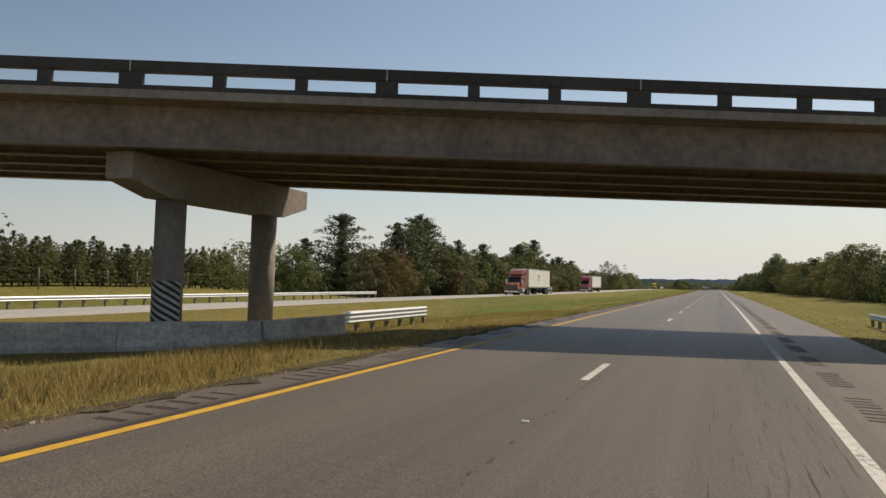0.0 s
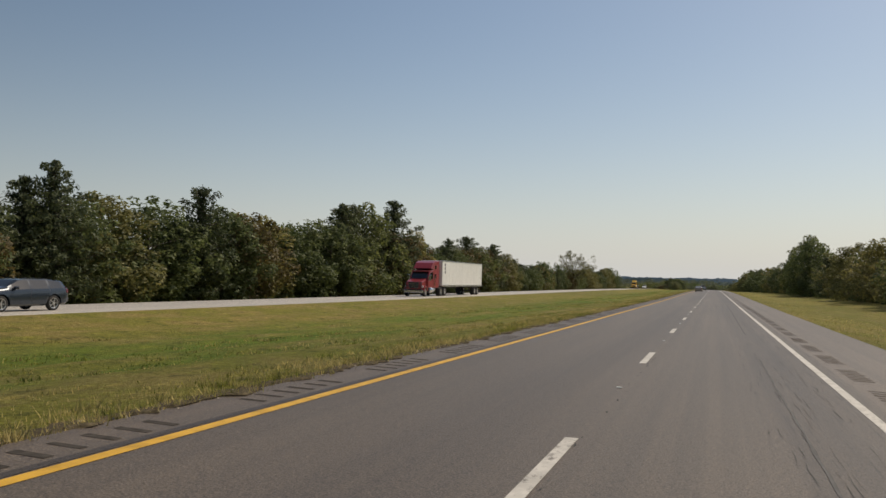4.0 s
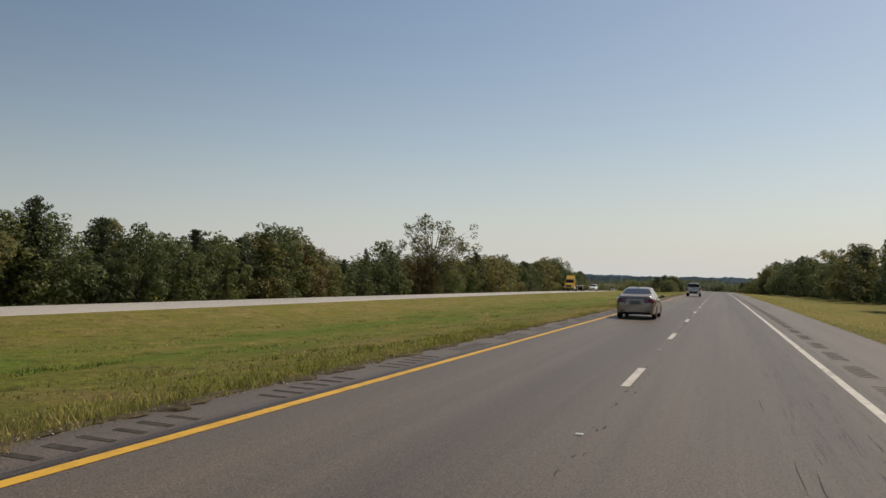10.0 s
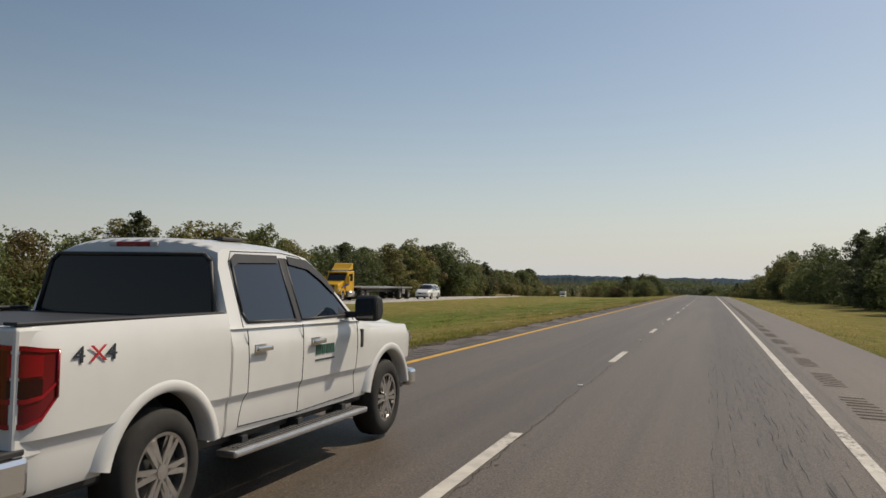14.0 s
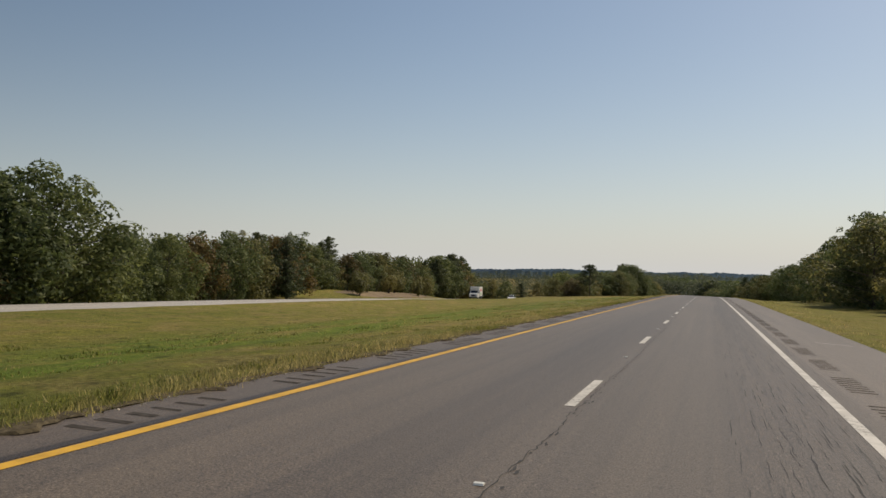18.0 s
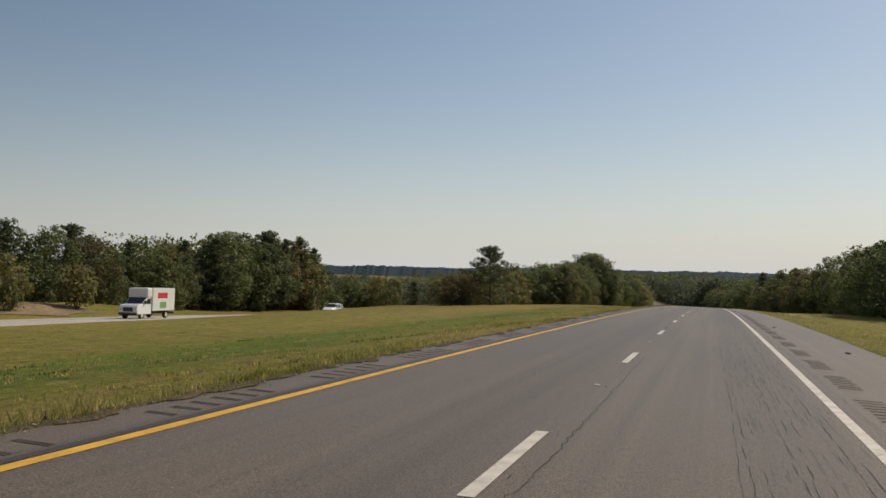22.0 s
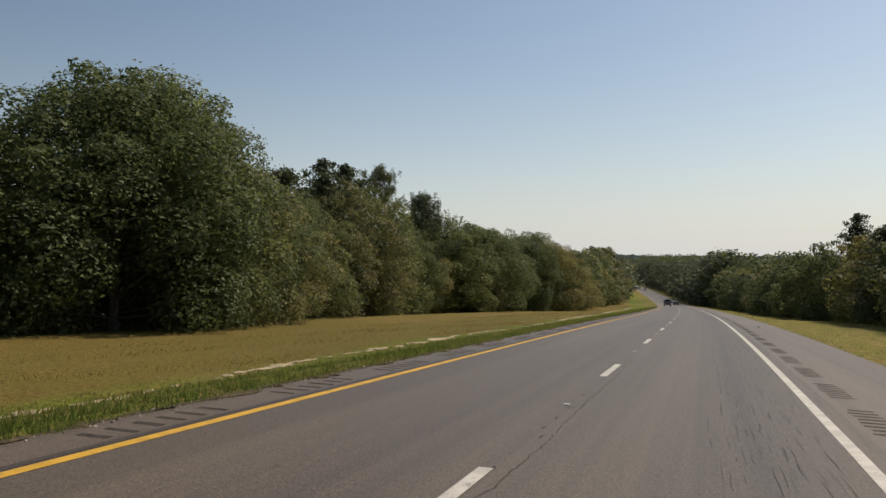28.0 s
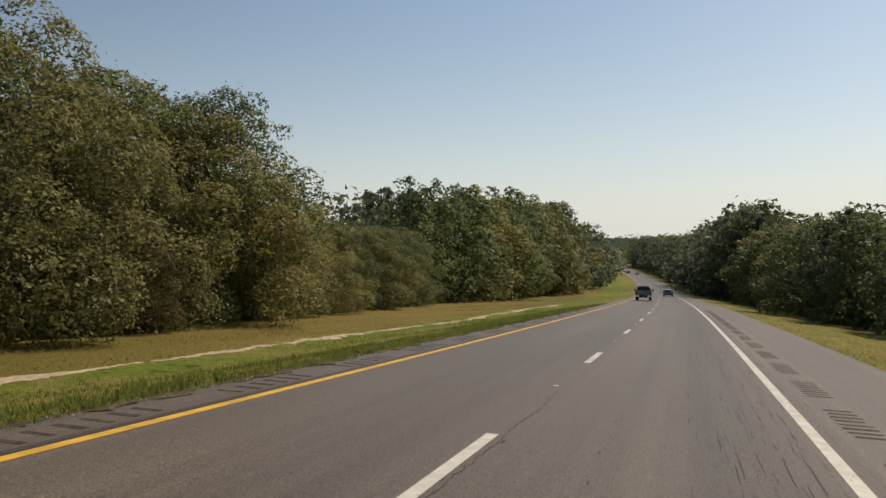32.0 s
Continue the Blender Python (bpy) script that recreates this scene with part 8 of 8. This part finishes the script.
    block(tr, "coupling", -.5, .5, -3.3, -2.2, .98, 1.12, M_TRIM, .02)
    if decal:
        for sd in (1, -1):
            bm = bmesh.new()
            prism(bm, [(1.2, 1.55), (3.0, 1.25), (3.0, 1.35), (2.0, 1.62), (1.2, 1.85)], sd * 1.083, sd * 1.092, "x")
            part("stripe", bm, decal, tr, "dark blue stripe")
    for y in (2.72,):
        truck_wheel(tr, 1.15, y)
        truck_wheel(tr, -1.15, y)
    for y in (-2.15, -3.45):
        truck_wheel(tr, 1.22, y, True)
        truck_wheel(tr, -1.22, y, True)
        for sd in (1, -1):
            block(tr, "mud_flap", sd * .95 - .28, sd * .95 + .28, y - .58, y - .56, .3, .9, M_TRIM, .003)
    return tr


def semi_trailer(m, label, kind="van"):
    """A 16.2 m trailer whose front face is at the origin, running back along -y."""
    tr = empty("semi_trailer", label, "trailer", m=m)
    L = 16.15
    if kind == "van":
        block(tr, "box", -1.28, 1.28, -L, 0, 1.16, 4.08, M_TRAILER, .03)
        for sd in (1, -1):
            for k in range(13):
                y0 = -L + .12 + k * (L - .2) / 13
                bm = bmesh.new()
                box(bm, min(sd * 1.28, sd * 1.289), max(sd * 1.28, sd * 1.289), y0, y0 + (L - .2) / 13 - .035, 1.3, 3.95, .003)
                part("side_panel", bm, M_TRAILER, tr)
            block(tr, "bottom_rail", min(sd * 1.26, sd * 1.30), max(sd * 1.26, sd * 1.30), -L, 0, 1.10, 1.28, M_ALLOY, .01)
            block(tr, "top_rail", min(sd * 1.26, sd * 1.30), max(sd * 1.26, sd * 1.30), -L, 0, 3.97, 4.09, M_ALLOY, .01)
            for k in range(9):
                block(tr, "marker_reflector", min(sd * 1.30, sd * 1.306), max(sd * 1.30, sd * 1.306), -1 - k * 1.8, -.7 - k * 1.8, 1.17, 1.22, M_TAIL, .002)
        block(tr, "rear_frame", -1.28, 1.28, -L - .02, -L, 1.16, 4.08, M_ALLOY, .005)
    else:
        block(tr, "deck", -1.28, 1.28, -L, 0, 1.28, 1.42, M_DECK, .015)
        for sd in (1, -1):
            block(tr, "side_rail", min(sd * 1.26, sd * 1.30), max(sd * 1.26, sd * 1.30), -L, 0, 1.25, 1.44, M_ALLOY, .01)
            bm = bmesh.new()
            prism(bm, [(-L, 1.27), (-.5, 1.27), (-1.6, 1.0), (-4, .85), (-11, .85), (-12.5, 1.05), (-L, 1.05)], sd * .45 - .06, sd * .45 + .06, "x", .01)
            part("main_beam", bm, M_TRIM, tr)
        block(tr, "tool_box", 1.0, 1.25, -13.6, -12.7, .62, 1.2, M_ALLOY, .02)
        block(tr, "tool_box", -1.25, -1.0, -13.6, -12.7, .62, 1.2, M_ALLOY, .02)
    block(tr, "underframe", -.55, .55, -L + .2, -1.0, .98, 1.16, M_TRIM, .02)
    for sd in (1, -1):
        block(tr, "landing_leg", sd * .75 - .06, sd * .75 + .06, -2.9, -2.75, .3, 1.12, M_TRIM, .01)
        block(tr, "landing_foot", sd * .75 - .14, sd * .75 + .14, -2.95, -2.7, .26, .32, M_TRIM, .01)
    ys = (-13.2, -14.45) if kind == "van" else (-12.1, -15.1)
    for y in ys:
        truck_wheel(tr, 1.24, y, True)
        truck_wheel(tr, -1.24, y, True)
        block(tr, "axle", -1.0, 1.0, y - .08, y + .08, .43, .6, M_TRIM, .02)
    block(tr, "rear_guard", -1.1, 1.1, -L, -L + .1, .5, .62, M_TRIM, .01)
    for sd in (1, -1):
        block(tr, "guard_strut", sd * .5 - .05, sd * .5 + .05, -L, -L + .1, .6, 1.15, M_TRIM, .01)
    return tr


def opp_pose(s, dx):
    ox, oz = (float(v) for v in opposite(s))
    d = (float(opposite(s + 5)[0]) - float(opposite(s - 5)[0])) / 10
    return road_pose(s, ox + dx, oz + CROSS * dx + 0.004, 180 - math.degrees(math.atan(d)))


def side_m(x, y, z):
    """Plane for writing on a vehicle's left side (seen from the median)."""
    return Matrix.Translation((x, y, z)) @ pose(0, 0, 0, 90, 0, -90)


def box_truck(m):
    tr = empty("box_truck", "small white rental box truck with red and green panels", "truck", m=m)
    block(tr, "cargo_box", -1.1, 1.1, -3.2, .6, .75, 2.95, M_WHITE2, .03)
    block(tr, "box_nose", -1.05, 1.05, .55, 1.4, 2.0, 2.93, M_WHITE2, .12)
    for sd in (1, -1):
        block(tr, "decal", min(sd * 1.1, sd * 1.106), max(sd * 1.1, sd * 1.106), -1.9, -.2, 1.95, 2.5, M_RED_DECAL, .002, "red logo panel")
        block(tr, "decal", min(sd * 1.1, sd * 1.106), max(sd * 1.1, sd * 1.106), -1.7, -.6, 1.0, 1.6, M_GREEN_DECAL, .002, "green logo panel")
    bm = bmesh.new()
    prism(bm, [(.6, .45), (2.85, .45), (2.9, 1.1), (2.75, 1.32), (1.95, 1.45), (1.3, 2.02), (.6, 2.05)], -.98, .98, "x", .05)
    part("cab", bm, M_WHITE, tr)
    bm = bmesh.new()
    prism(bm, [(1.36, 1.97), (1.93, 1.48), (1.97, 1.51), (1.42, 2.01)], -.84, .84, "x", .008)
    part("windscreen", bm, M_TINT, tr)
    for sd in (1, -1):
        bm = bmesh.new()
        prism(bm, [(.75, 1.42), (1.78, 1.42), (1.3, 1.9), (.75, 1.93)], sd * .975, sd * .99, "x", .005)
        part("side_window", bm, M_TINT, tr)
        block(tr, "head_lamp", sd * .72 - .2, sd * .72 + .2, 2.82, 2.92, .85, 1.05, M_CLEAR, .02)
    block(tr, "grille", -.5, .5, 2.84, 2.93, .72, 1.1, M_TRIM, .02)
    block(tr, "front_bumper", -.95, .95, 2.75, 2.98, .38, .6, M_TRIM, .03)
    block(tr, "chassis", -.45, .45, -3.2, 2.6, .45, .76, M_TRIM, .02)
    block(tr, "rear_bumper", -1.0, 1.0, -3.3, -3.18, .42, .6, M_TRIM, .02)
    mirror_pair(tr, .98, 1.75, 1.6, M_TRIM, .2, .28)
    for x, y in ((.98, 2.05), (-.98, 2.05), (1.02, -1.9), (-1.02, -1.9)):
        wheel(tr, x, y, .37, .26, .21, M_WHITE2, spokes=8)
    return tr


# our carriageway
sedan(road_pose(333.05, -2.24, CROSS * 2.24))
pickup(road_pose(416.62, -2.20, CROSS * 2.2))
# opposite carriageway
tractor(opp_pose(118.2, -2.4), M_ORANGE, True, "rust-orange long-nosed road tractor with a tall sleeper cab")
van = semi_trailer(opp_pose(120.6, -2.4), "white ribbed box trailer with faded red writing")
bars(van, side_m(-1.292, -6.6, 2.75), [.34, .26, .34], .42, M_RED_DECAL, .14)
bars(van, side_m(-1.292, -6.5, 2.3), [.2] * 5, .2, M_RED_DECAL, .05)
tractor(opp_pose(201.0, -4.8), M_RED, True, "dark red road tractor with a sleeper cab")
van = semi_trailer(opp_pose(203.3, -4.8), "long white box trailer with black upright lettering bars")
for k in range(3):
    bars(van, side_m(-1.293, -.75, 3.45 - k * .42), [.34], .32, M_INK)
for k in range(7):
    bars(van, side_m(-1.293, -15.6, 3.3 - k * .22), [.10], .12, M_INK)
wagon(opp_pose(145.0, -3.6), M_NAVY, "dark blue low hatchback car on the opposite carriageway", "car", .86)
tractor(opp_pose(481.0, -7.6), M_SCHOOL, False, "bright yellow day-cab tractor with a roof fairing", decal=M_BLUE_DECAL)
semi_trailer(opp_pose(482.4, -7.6), "empty flatbed trailer with a thin aluminium deck", "flat")
wagon(opp_pose(497.0, -3.6), M_WHITE, "white compact SUV with a dark grille", "suv")
box_truck(opp_pose(705.0, -4.1))
wagon(opp_pose(749.0, -2.0), M_WHITE, "white SUV half hidden by the grass rise", "suv")
# ahead round the bend
pickup(road_pose(1044, -1.95, CROSS * 1.95), M_SILVER, "silver-grey pickup truck ahead in the passing lane", False)
wagon(road_pose(1098, 1.85, -CROSS * 1.85), M_SILVER, "dark grey sedan ahead in the outer lane", "car", .86)
# far ahead on the hill
wagon(road_pose(1385, -1.9, .05), M_NAVY, "dark car far up the hill in the passing lane", "car", .9)
wagon(road_pose(1368, 1.9, -.05), M_WHITE, "pale car far up the hill in the outer lane", "car", .9)
